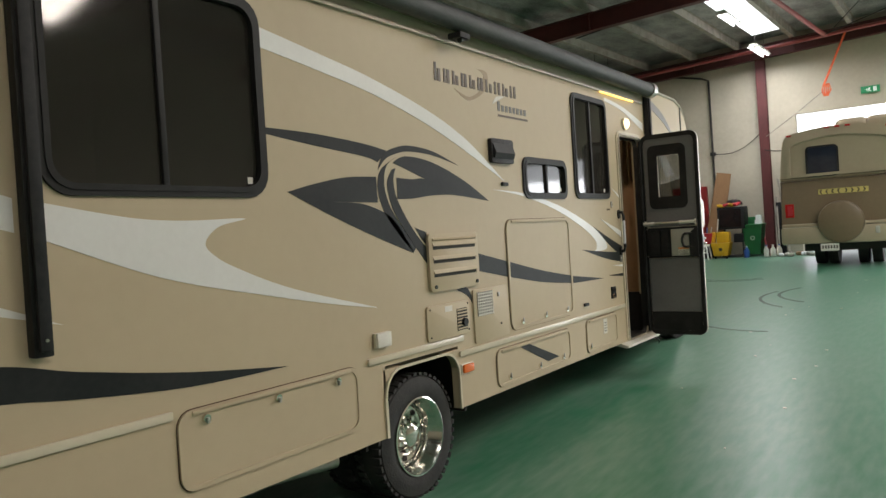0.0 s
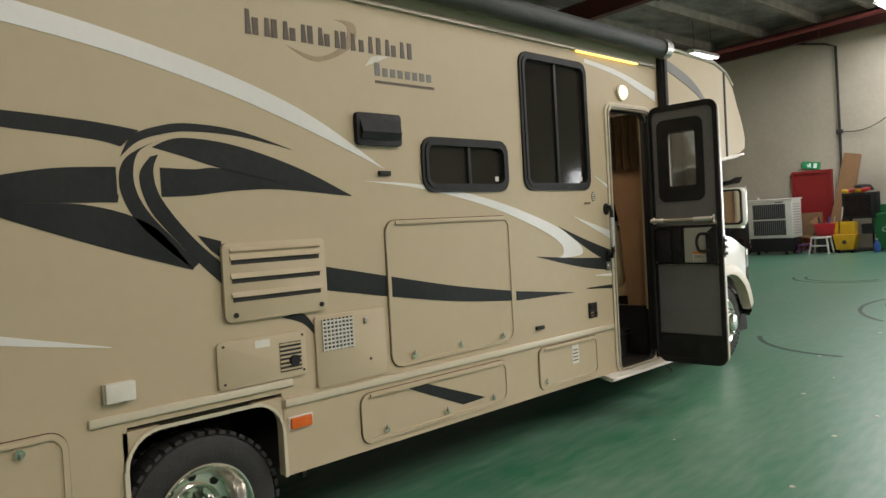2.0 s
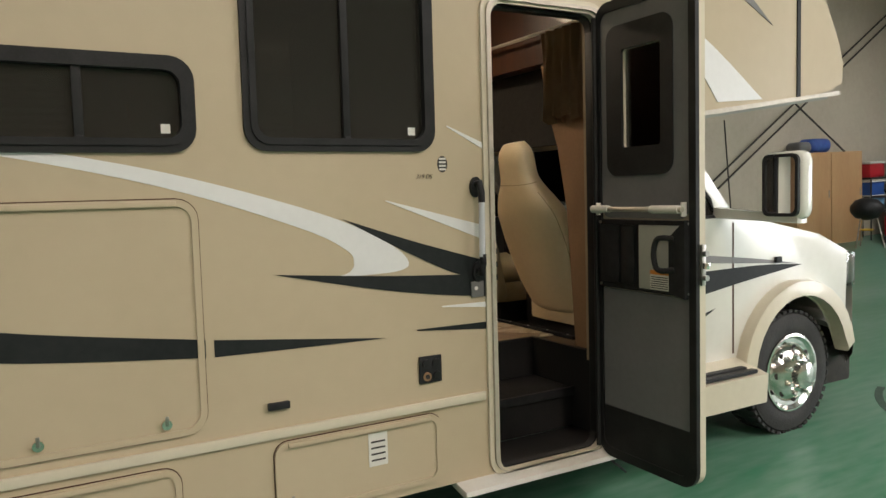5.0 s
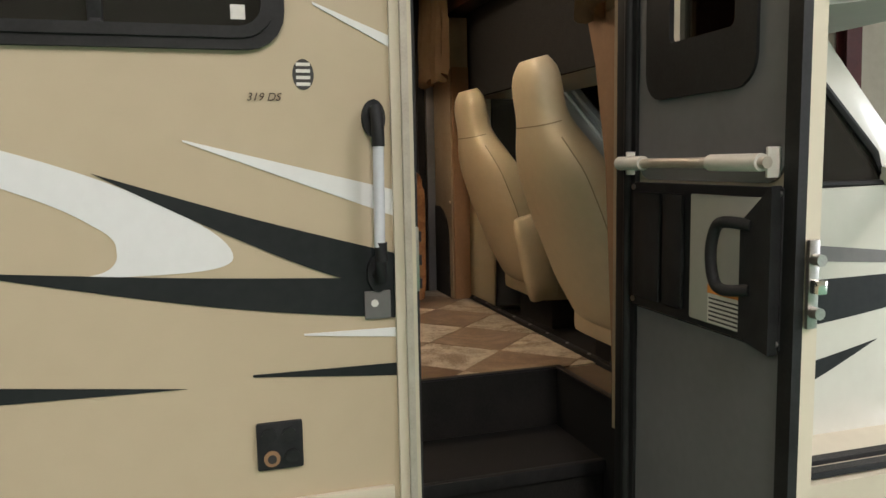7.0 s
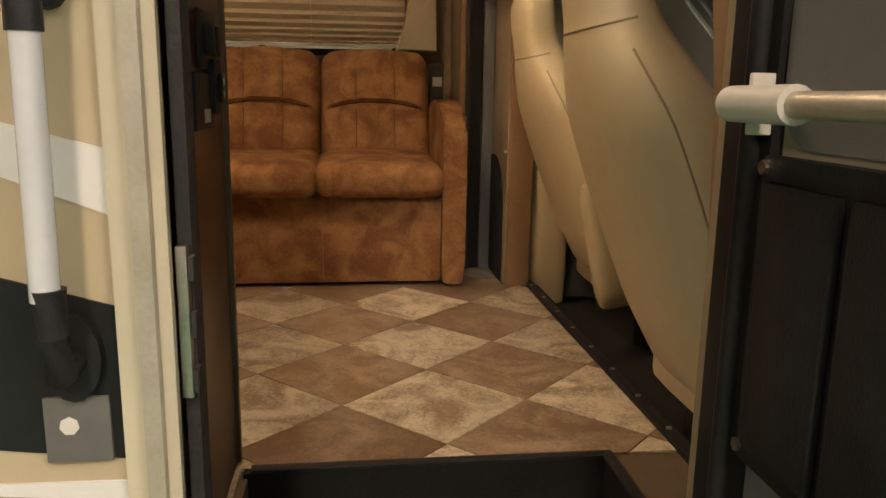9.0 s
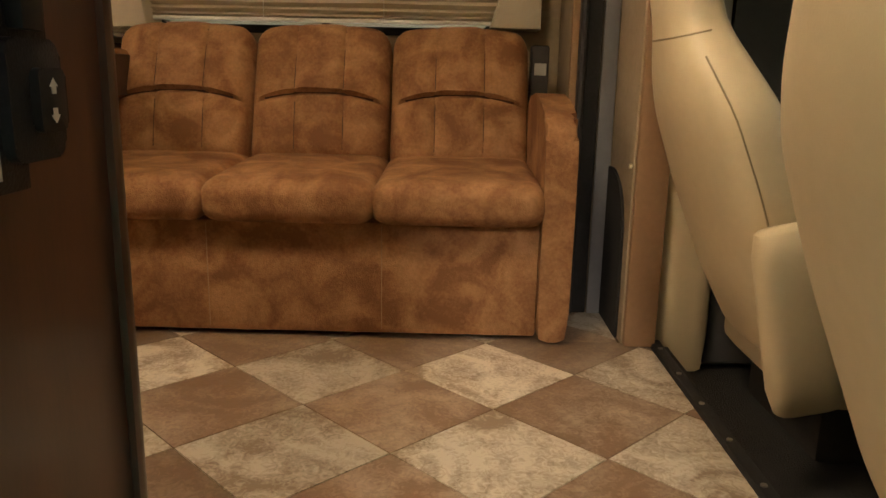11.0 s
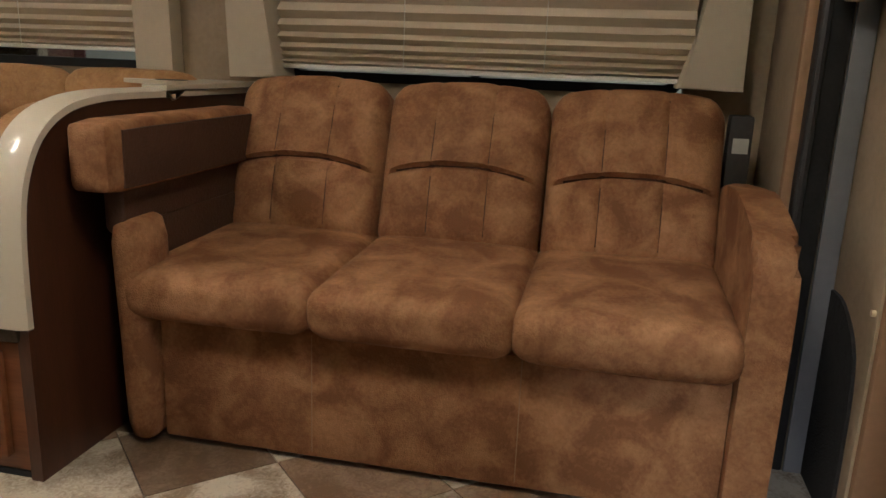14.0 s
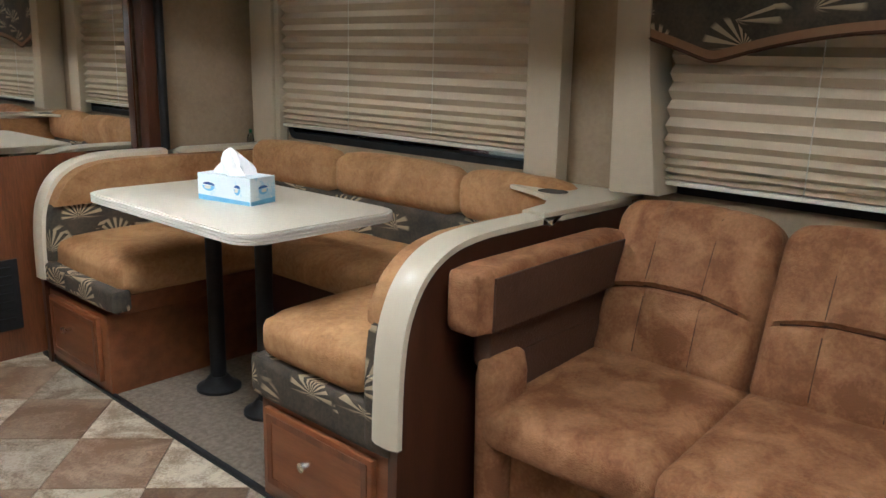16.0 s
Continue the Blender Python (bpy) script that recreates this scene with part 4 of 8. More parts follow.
    swoosh([(3.445, 1.97), (3.42, 1.90), (3.44, 1.80), (3.52, 1.68), (3.62, 1.57), (3.71, 1.49)], [(3.41, 1.96), (3.36, 1.88), (3.39, 1.75), (3.47, 1.64), (3.58, 1.52), (3.70, 1.40)], BLACK_VINYL, "black hook")
    swoosh([(3.60, 1.62), (3.71, 1.59)], [(3.66, 1.55), (3.71, 1.51)], BLACK_VINYL)
    # front half
    swoosh([(4.26, 1.435), (4.69, 1.35)], [(4.26, 1.315), (4.69, 1.24)], BLACK_VINYL, "black band")
    swoosh([(4.69, 1.35), (5.2, 1.255), (5.72, 1.18)], [(4.69, 1.24), (5.2, 1.165), (5.72, 1.118)], BLACK_VINYL, "black band", lift=0.0085)
    swoosh([(5.75, 1.175), (6.05, 1.145), (6.40, 1.11)], [(5.75, 1.115), (6.05, 1.112), (6.40, 1.11)], BLACK_VINYL, "black band")
    swoosh([(4.00, 1.21), (4.12, 1.215), (4.185, 1.14)], [(4.00, 1.21), (4.12, 1.165), (4.185, 1.10)], BLACK_VINYL)
    wall_decal("stripe", [(4.76, 0.728), (4.90, 0.728), (5.40, 0.55), (5.20, 0.545)], BLACK_VINYL, lift=0.0085)
    swoosh([(4.54, 1.865), (5.02, 1.845), (5.59, 1.755), (6.15, 1.60), (6.42, 1.48), (6.51, 1.40), (6.45, 1.365), (6.20, 1.36)], [(4.54, 1.865), (5.02, 1.82), (5.59, 1.705), (6.07, 1.55), (6.25, 1.46), (6.28, 1.41), (6.26, 1.375), (6.20, 1.36)], WHITE_VINYL, "white curl", lift=0.0022)
    swoosh([(5.97, 1.385), (6.40, 1.352), (6.72, 1.335), (6.868, 1.33)], [(5.97, 1.385), (6.34, 1.308), (6.60, 1.265), (6.868, 1.235)], BLACK_VINYL, "black swoosh")
    swoosh([(6.24, 1.575), (6.55, 1.475), (6.868, 1.385)], [(6.24, 1.575), (6.50, 1.44), (6.74, 1.335), (6.868, 1.33)], BLACK_VINYL, "black swoosh", lift=0.0034)
    swoosh([(6.42, 1.642), (6.868, 1.53)], [(6.42, 1.638), (6.868, 1.47)], WHITE_VINYL)
    swoosh([(6.655, 1.212), (6.868, 1.212)], [(6.655, 1.208), (6.868, 1.19)], WHITE_VINYL)
    swoosh([(6.54, 1.128), (6.868, 1.128)], [(6.54, 1.123), (6.868, 1.098)], BLACK_VINYL)
    swoosh([(6.70, 1.935), (6.868, 1.87)], [(6.70, 1.93), (6.868, 1.845)], WHITE_VINYL)
    swoosh([(6.64, 2.775), (7.11, 2.735), (7.63, 2.63)], [(6.64, 2.745), (7.11, 2.69), (7.63, 2.55)], WHITE_VINYL)
    swoosh([(7.80, 2.58), (8.2, 2.40), (8.62, 2.13)], [(7.80, 2.50), (8.05, 2.36), (8.28, 2.10)], WHITE_VINYL, "white swoosh")
    swoosh([(7.78, 2.935), (8.30, 2.79), (8.70, 2.52)], [(7.78, 2.85), (8.28, 2.71), (8.70, 2.52)], GREY_VINYL, "grey swoosh")
    # maker's marks as plain shapes
    y = 3.90
    for k, w in enumerate((0.085, 0.085, 0.085, 0.085, 0.085, 0.085, 0.10, 0.10, 0.09, 0.10)):
        tall = 0.115 if k == 0 else 0.088
        part("mark_bar", prism([(y, 2.545), (y + 0.030, 2.545), (y + 0.024, 2.545 + tall), (y + 0.004, 2.545 + tall)], "x", WX, WX + 0.004), DARK_BROWN_INK, coach, smooth=False)
        part("mark_bar", box(WX, WX + 0.004, y + w - 0.046, y + w - 0.016, 2.545, 2.545 + tall * (0.7 + 0.3 * (k % 2))), DARK_BROWN_INK, coach, smooth=False)
        y += w + 0.018
    swoosh([(4.12, 2.52), (4.30, 2.46), (4.52, 2.56), (4.55, 2.68), (4.42, 2.69)], [(4.12, 2.52), (4.30, 2.485), (4.46, 2.56), (4.50, 2.66), (4.42, 2.69)], PALE_BROWN_INK, "pale brown flourish", "flourish", lift=0.002)
    for k in range(8):
        part("mark_bar", box(WX, WX + 0.003, 4.67 + 0.055 * k, 4.705 + 0.055 * k, 2.43, 2.475 if k else 2.50), GREY_VINYL, coach, smooth=False)
    part("mark_bar", box(WX, WX + 0.003, 4.67, 5.11, 2.39, 2.405), DARK_BROWN_INK, coach, smooth=False)
    swoosh([(4.60, 2.47), (4.66, 2.53), (4.78, 2.545)], [(4.60, 2.47), (4.67, 2.50), (4.78, 2.545)], LABEL_W, "", "flourish", lift=0.0024)


def road_wheel(y, face_x, deep, name="wheel"):
    """Tyre, dished chrome rim, hub and wheel nuts; the outer face looks along +x."""
    z = 0.366 + 0.026 * (y - 3.6)
    c = (0, y, z)
    hubx = face_x
    prof = [(0.215, -0.215), (0.30, -0.222), (0.352, -0.205), (0.372, -0.17), (0.373, -0.05), (0.353, -0.012), (0.305, 0.0), (0.245, -0.004), (0.222, -0.018)]
    w = part("tyre", lathe([(r, h + hubx) for r, h in prof], c, "x", 40, caps=False), RUBBER, coach, "black truck tyre")
    bm = bmesh.new()
    for k in range(44):
        a = 2 * math.pi * k / 44
        for h0, h1 in ((-0.205, -0.15), (-0.07, -0.012)):
            r0, r1 = 0.362, 0.379
            b = box(-0.016, 0.016, h0, h1, r0, r1, 0)
            bmesh.ops.transform(b, matrix=Matrix.Translation((hubx, y, z)) @ Matrix.Rotation(a, 4, "X") @ Matrix(((0, 1, 0, 0), (1, 0, 0, 0), (0, 0, 1, 0), (0, 0, 0, 1))), verts=b.verts)
            me = bpy.data.meshes.new("tmp")
            b.to_mesh(me)
            b.free()
            bm.from_mesh(me)
            bpy.data.meshes.remove(me)
    part("tread", bm, RUBBER, w, smooth=False)
    if deep:
        rim = [(0.232, -0.02), (0.236, 0.002), (0.228, 0.004), (0.214, -0.012), (0.205, -0.03), (0.188, -0.06), (0.176, -0.075), (0.172, -0.125), (0.150, -0.135), (0.115, -0.13), (0.105, -0.12), (0.088, -0.118), (0.07, -0.06), (0.045, -0.045), (0.003, -0.043)]
    else:
        rim = [(0.232, -0.02), (0.236, 0.002), (0.225, 0.004), (0.205, -0.018), (0.18, -0.02), (0.165, 0.005), (0.13, 0.035), (0.10, 0.05), (0.085, 0.055), (0.08, 0.095), (0.06, 0.105), (0.003, 0.107)]
    r = part("rim", lathe([(q, h + hubx) for q, h in rim], c, "x", 40, caps=False), CHROME, w, "polished chrome rim")
    n, rad, hx = (8, 0.098, -0.115) if deep else (8, 0.115, 0.04)
    for k in range(n):
        a = 2 * math.pi * (k + 0.5) / n
        yy, zz = y + rad * math.cos(a), z + rad * math.sin(a)
        part("wheel_nut", rod((hubx + hx, yy, zz), (hubx + hx + 0.035, yy, zz), 0.014, 6), CHROME, r)
    for k in range(n):
        a = 2 * math.pi * k / n
        yy, zz = y + 0.155 * math.cos(a), z + 0.155 * math.sin(a)
        hh = -0.133 if deep else 0.008
        part("hand_hole", rod((hubx + hh, yy, zz), (hubx + hh + 0.006, yy, zz), 0.02, 10), DARK_METAL, r)


coach_body()
coach_fittings()
coach_stripes()
road_wheel(3.585, WX - 0.045, True)
road_wheel(3.585, WX - 0.30, True)
road_wheel(9.20, -2.80, False)


# ---------- entry door ----------
def entry_door():
    y0, y1, z0, z1 = DOOR
    out, inn = rounded(y0 - 0.05, y1 + 0.05, z0 - 0.02, z1 + 0.05, 0.09), rounded(y0, y1, z0 + 0.005, z1, 0.06)
    f = part("door_frame", ring(out, inn, "x", WX - 0.06, WX + 0.012), CREAM, coach, "cream door frame")
    part("frame_lip", ring(rounded(y0 - 0.028, y1 + 0.028, z0, z1 + 0.028, 0.075), rounded(y0 - 0.012, y1 + 0.012, z0, z1 + 0.012, 0.066), "x", WX + 0.012, WX + 0.024), ALU, f)
    part("door_seal", ring(rounded(y0 + 0.001, y1 - 0.001, z0 + 0.006, z1 - 0.001, 0.06), rounded(y0 + 0.014, y1 - 0.014, z0 + 0.012, z1 - 0.014, 0.05), "x", WX - 0.058, WX - 0.02), RUBBER, f)
    part("jamb_rubber", box(WX - 0.055, WX + 0.018, y1 - 0.016, y1 - 0.002, z0 + 0.07, z1 - 0.07, 0.003), BLACK_FRAME, f, "black rubber on the hinge jamb")
    k = part("strike_plate", box(WX - 0.018, WX - 0.004, y0 + 0.001, y0 + 0.012, 1.27, 1.42, 0.002), STEEL, f, "worn steel strike plate")
    for z in (1.29, 1.345, 1.40):
        part("strike_slot", box(WX - 0.02, WX - 0.003, y0 + 0.012, y0 + 0.018, z - 0.014, z + 0.01, 0.002), DARK_METAL, k)
    # leaf, open at about a right angle to the coach side
    hy, ex = 7.472, -1.985
    BASE[0] = Matrix.Translation((WX, hy, 0)) @ pose(0, 0, 0, 0, 0, -1.0) @ Matrix.Translation((-WX, -hy, 0))
    hole = rounded(-2.39, -2.165, 1.82, 2.235, 0.015)
    L = part("door_leaf", ring(rounded(WX + 0.02, ex, z0 - 0.01, z1 + 0.03, 0.075), hole, "y", hy + 0.004, hy + 0.046), CREAM, coach, "open entry door", smooth=False)
    px0, px1 = -2.525, -2.022
    part("leaf_edge", ring(rounded(WX + 0.018, ex + 0.003, z0 - 0.012, z1 + 0.032, 0.077), rounded(px0 - 0.004, px1 + 0.004, z0 + 0.03, z1 - 0.012, 0.05), "y", hy - 0.008, hy + 0.012), BLACK_FRAME, L, "black rubber door edge")
    part("lower_panel", box(px0, px1, hy - 0.002, hy + 0.005, 0.67, 1.205), GREY_PANEL, L, "grey textured door panel", smooth=False)
    part("kick_panel", box(px0, px1, hy - 0.003, hy + 0.005, z0 + 0.03, 0.668), BLACK_FRAME, L, smooth=False)
    part("upper_panel", ring(rounded(px0, px1, 1.518, z1 - 0.008, 0.05), rounded(-2.47, -2.115, 1.715, 2.325, 0.05), "y", hy - 0.002, hy + 0.005), GREY_PANEL, L, "grey textured door panel")
    w = part("door_window", ring(rounded(-2.485, -2.10, 1.70, 2.34, 0.06), hole, "y", hy - 0.009, hy + 0.003), BLACK_FRAME, L, "black framed door window")
    part("outer_frame", ring(rounded(-2.485, -2.10, 1.70, 2.34, 0.06), hole, "y", hy + 0.047, hy + 0.058), BLACK_FRAME, w)
    part("pane", prism(hole, "y", hy + 0.018, hy + 0.024), TINT_GLASS, w, "lightly tinted glass", smooth=False)
    # screen-door bar
    b = part("push_bar", rod((px0, hy - 0.04, 1.557), (px1, hy - 0.04, 1.557), 0.011, 12), ALU, L, "bronze push bar")
    for a, c in ((px0 - 0.022, px0 + 0.085), (px1 - 0.165, px1 - 0.015)):
        part("bar_sleeve", rod((a, hy - 0.04, 1.557), (c, hy - 0.04, 1.557), 0.0165, 16), WHITE_PLASTIC, b, "white plastic sleeve")
        e = px0 - 0.01 if a < px0 else c
        part("bar_bracket", box(e - 0.0035, e + 0.0035, hy - 0.03, hy, 1.529, 1.585, 0.002), WHITE_PLASTIC, b, "white plastic bracket")
    # middle panel with latch and handle
    m = part("latch_panel", box(px0 - 0.01, px1 + 0.008, hy - 0.012, hy - 0.001, 1.21, 1.512, 0.006), BLACK_PLASTIC, L, "black latch panel")
    for a, c in ((px0 + 0.015, px0 + 0.125), (px0 + 0.14, px0 + 0.215)):
        part("raised_pad", box(a, c, hy - 0.024, hy - 0.012, 1.235, 1.49, 0.008), BLACK_PLASTIC, m)
    s = part("latch_window", box(-2.285, -2.05, hy - 0.018, hy - 0.012, 1.225, 1.492, 0.004), GREY_BOX, m, "pale grey latch plate")
    hx = -2.152
    grip = smooth_line([(hx + 0.08, 1.440), (hx + 0.03, 1.444), (hx + 0.002, 1.43), (hx - 0.012, 1.38), (hx, 1.326), (hx + 0.03, 1.312), (hx + 0.08, 1.318)], 5)
    part("pull_handle", tube([(u, hy - 0.03 - 0.022 * min(1.0, (hx + 0.08 - u) / 0.05), w) for u, w in grip], 0.0115, 12), BLACK_PLASTIC, m, "black pull handle")
    part("latch_case", prism([(-2.10, 1.222), (px1 + 0.006, 1.205), (px1 + 0.006, 1.515), (-2.10, 1.445)], "y", hy - 0.034, hy - 0.012), BLACK_PLASTIC, m, "black latch case", smooth=False)
    lab = part("warning_label", box(-2.215, -2.112, hy - 0.0205, hy - 0.018, 1.228, 1.308), LABEL_W, m, "white warning label with an orange head", smooth=False)
    part("label_head", box(-2.215, -2.112, hy - 0.0215, hy - 0.0205, 1.29, 1.308), LABEL_O, lab, smooth=False)
    for k in range(6):
        part("label_line", box(-2.21, -2.118, hy - 0.0213, hy - 0.0205, 1.233 + 0.009 * k, 1.2365 + 0.009 * k), INK, lab, smooth=False)
    for x in (px0 - 0.002, px1 + 0.002):
        for z in (1.225, 1.50):
            part("screw", rod((x, hy - 0.012, z), (x, hy - 0.016, z), 0.007, 8), STEEL, m)
    e = part("edge_latch", box(ex + 0.003, ex + 0.012, hy + 0.014, hy + 0.036, 1.26, 1.42, 0.002), STEEL, L, "steel edge latch")
    for z in (1.29, 1.385):
        part("bolt", rod((ex + 0.012, hy + 0.025, z), (ex + 0.03, hy + 0.025, z), 0.011, 10), STEEL, e)
    part("latch_tongue", box(ex + 0.012, ex + 0.034, hy + 0.015, hy + 0.035, 1.325, 1.35, 0.003), CHROME, e)
    part("hinge", rod((WX + 0.015, hy - 0.01, z0 + 0.02), (WX + 0.015, hy - 0.01, z1 - 0.02), 0.012, 10), BLACK_FRAME, L)
    BASE[0] = FLAT
    # outside step board under the doorway
    part("step_board", prism([(WX - 0.05, 0.43), (WX + 0.06, 0.405), (WX + 0.085, 0.415), (WX + 0.08, 0.435), (WX - 0.05, 0.46)], "y", 6.70, 7.56, bev=0.004), WHITE_PLASTIC, coach, "white moulded step edge")
    part("step_cable", tube([(WX + 0.05, 7.5, 0.40), (WX + 0.08, 7.54, 0.36), (WX + 0.06, 7.58, 0.33)], 0.006, 6), BLACK_PLASTIC, coach)


entry_door()


# ---------- the coach: cab ----------
def cab():
    # side skin with door glass opening, one part a side
    for s, lab in ((1, "white cab side"), (-1, "white cab side")):
        x = CX + s * 1.0
        xi = CX + s * 0.95
        low = [(7.80, 0.62), (8.72, 0.62)] + [(9.20 - 0.47 * math.cos(radians(a)), 0.56 + 0.47 * math.sin(radians(a))) for a in range(10, 171, 16)] + [(9.72, 0.62), (9.74, 1.22), (9.45, 1.34), (8.66, 1.50), (8.62, 1.46), (7.80, 1.46)]
        part("cab_side", prism(low, "x", xi, x, bev=0.012), CAB_WHITE, coach, lab)
        part("door_pillar", prism([(7.80, 1.46), (7.92, 1.46), (7.92, 1.96), (7.80, 1.96)], "x", xi, x - 0.02), CAB_WHITE, coach)
        part("windscreen_pillar", prism([(8.56, 1.46), (8.70, 1.50), (8.22, 2.02), (8.08, 2.0)], "x", x - 0.14 * s, x - 0.03 * s, bev=0.01), CAB_WHITE, coach, "white windscreen pillar")
        g = part("cab_window", prism([(7.92, 1.47), (8.55, 1.47), (8.52, 1.54), (8.09, 1.97), (7.92, 1.97)], "x", x - 0.035 * s, x - 0.03 * s), DARK_GLASS, coach, "tinted cab window", smooth=False)
        part("window_trim", tube([(x - 0.02 * s, 7.93, 1.955), (x - 0.02 * s, 7.93, 1.475), (x - 0.01 * s, 8.54, 1.475), (x - 0.02 * s, 8.50, 1.57), (x - 0.03 * s, 8.12, 1.955)], 0.013, 6), BLACK_FRAME, g)
        part("door_seam", box(x - 0.006 * s, x + 0.002 * s, 8.66, 8.672, 0.70, 1.44), SEAM, coach, smooth=False)
        part("door_handle", box(x, x + 0.025 * s, 7.95, 8.08, 1.25, 1.30, 0.008), BLACK_PLASTIC, coach)
        # wheel flare and running board
        arc = [(9.20 + r * -math.cos(radians(a)), 0.56 + r * math.sin(radians(a))) for r, rng in ((0.52, range(-10, 176, 12)), (0.44, range(175, -11, -12))) for a in rng]
        part("wheel_flare", prism(arc, "x", x - 0.02 * s, x + 0.075 * s, bev=0.012), CREAM, coach, "cream wheel flare")
        rb = part("running_board", prism([(x - 0.02 * s, 0.50), (x + 0.20 * s, 0.46), (x + 0.21 * s, 0.62), (x + 0.12 * s, 0.64), (x - 0.02 * s, 0.68)], "y", 7.80, 8.70, bev=0.012), CREAM, coach, "cream running board")
        for a in (0.0, 0.07):
            part("tread_strip", box(x + (0.09 + a) * s, x + (0.13 + a) * s, 7.95, 8.62, 0.632, 0.652, 0.003), BLACK_PLASTIC, rb, smooth=False)
        if s > 0:
            swoosh([(7.82, 1.33), (8.25, 1.29), (8.9, 1.22), (9.25, 1.17)], [(7.82, 1.27), (8.25, 1.24), (8.9, 1.195), (9.25, 1.17)], GREY_VINYL, "grey swoosh", x=x)
            swoosh([(7.82, 1.18), (8.3, 1.18), (8.9, 1.185), (9.28, 1.165)], [(7.82, 1.00), (8.3, 1.04), (8.75, 1.10), (9.28, 1.165)], BLACK_VINYL, "black swoosh", x=x)
            swoosh([(7.82, 0.90), (8.2, 0.91), (8.52, 0.97)], [(7.82, 0.74), (8.2, 0.83), (8.52, 0.97)], BLACK_VINYL, "black swoosh", x=x)
        # mirror on its arm
        m = part("wing_mirror", cushion((x + 0.42 * s, 8.56, 1.64), (0.115, 0.055, 0.17), 0.045, 6), CAB_WHITE, coach, "white wing mirror")
        part("mirror_glass", prism(rounded(x + 0.42 * s - 0.085, x + 0.42 * s + 0.085, 1.50, 1.78, 0.03), "y", 8.498, 8.506), MIRROR, m, smooth=False)
        part("mirror_rim", ring(rounded(x + 0.42 * s - 0.10, x + 0.42 * s + 0.10, 1.485, 1.795, 0.035), rounded(x + 0.42 * s - 0.084, x + 0.42 * s + 0.084, 1.501, 1.779, 0.03), "y", 8.49, 8.51), BLACK_PLASTIC, m)
        part("mirror_arm", prism([(x - 0.02 * s, 1.47), (x + 0.5 * s, 1.45), (x + 0.5 * s, 1.485), (x - 0.02 * s, 1.53)], "y", 8.52, 8.60, bev=0.01), CAB_WHITE, m, "white mirror arm")
        part("marker_lamp", box(x, x + 0.02 * s, 9.02, 9.07, 1.19, 1.225, 0.004), BLACK_PLASTIC, coach)
        hl = part("headlamp", cushion((x - 0.13 * s, 9.80, 1.10), (0.12, 0.05, 0.10), 0.035, 5), GREY_BOX, coach, "clear headlamp")
        part("turn_lens", box(x - 0.045 * s, x - 0.005 * s, 9.66, 9.83, 0.99, 1.21, 0.012), CLEAR_GLASS, hl)
    # bonnet, nose, bumper
    bm = bmesh.new()
    rows = []
    for k in range(15):
        s = -1 + 2 * k / 14
        x = CX + s * 0.99
        drop, back = 0.05 * s ** 4, 0.14 * s ** 4
        rows.append([bm.verts.new((x, y - b * back, z - drop)) for y, z, b in ((8.62, 1.52, 0.0), (9.0, 1.485, 0.2), (9.45, 1.40, 0.6), (9.80, 1.29, 1), (9.92, 1.18, 1), (9.95, 1.0, 1), (9.95, 0.80, 1), (9.80, 0.78, 1))])
    for a, b in zip(rows, rows[1:]):
        for i in range(7):
            bm.faces.new((a[i], a[i + 1], b[i + 1], b[i]))
    part("bonnet", bm, CAB_WHITE, coach, "white bonnet and nose")
    part("grille", box(CX - 0.55, CX + 0.55, 9.93, 9.97, 0.92, 1.16, 0.015), BLACK_PLASTIC, coach, "black front grille")
    bm = bmesh.new()
    rows = []
    for k in range(17):
        s = -1 + 2 * k / 16
        x, back = CX + s * 1.03, 0.30 * abs(s) ** 5
        rows.append([bm.verts.new((x, y - back, z)) for y, z in ((9.98, 0.52), (10.05, 0.56), (10.07, 0.66), (10.05, 0.75), (9.96, 0.78), (9.90, 0.70))])
    for a, b in zip(rows, rows[1:]):
        for i in range(6):
            bm.faces.new((a[i], a[(i + 1) % 6], b[(i + 1) % 6], b[i]))
    part("front_bumper", bm, CHROME, coach, "chrome front bumper")
    part("front_valance", box(CX - 0.9, CX + 0.9, 9.55, 9.95, 0.34, 0.60, 0.03), DARK_METAL, coach)
    for s in (-1, 1):
        part("wheel_housing", box(CX + s * 0.60, CX + s * 0.62, 8.70, 9.70, 0.3, 1.2), DARK_METAL, coach, smooth=False)
        part("wheel_housing", box(CX + s * 0.62, CX + s * 0.94, 8.66, 9.74, 1.06, 1.08), DARK_METAL, coach, smooth=False)
    # windscreen
    part("windscreen", prism([(8.68, 1.50), (8.70, 1.51), (8.22, 2.03), (8.20, 2.02)], "x", CX - 0.88, CX + 0.88), CLEAR_GLASS, coach, "raked windscreen", smooth=False)
    part("aerial", rod((CX + 0.86, 8.82, 1.50), (CX + 0.88, 8.74, 2.02), 0.004, 6), DARK_METAL, coach, "thin black aerial")
    # inside of the cab
    part("cab_floor", box(CX - 0.94, CX + 0.94, 7.80, 8.75, 0.70, 0.76), BLACK_CARPET, coach, smooth=False)
    part("floor_step", box(-4.66, -3.09, 7.762, 7.80, 0.70, 0.842), BLACK_CARPET, coach, smooth=False)
    part("firewall", box(CX - 0.94, CX + 0.94, 8.75, 8.78, 0.62, 1.48), DARK_METAL, coach, smooth=False)
    part("dashboard", prism([(8.40, 0.98), (8.75, 0.98), (8.75, 1.46), (8.52, 1.47), (8.42, 1.36)], "x", CX - 0.90, CX + 0.90, bev=0.02), BLACK_PLASTIC, coach, "dark dashboard")
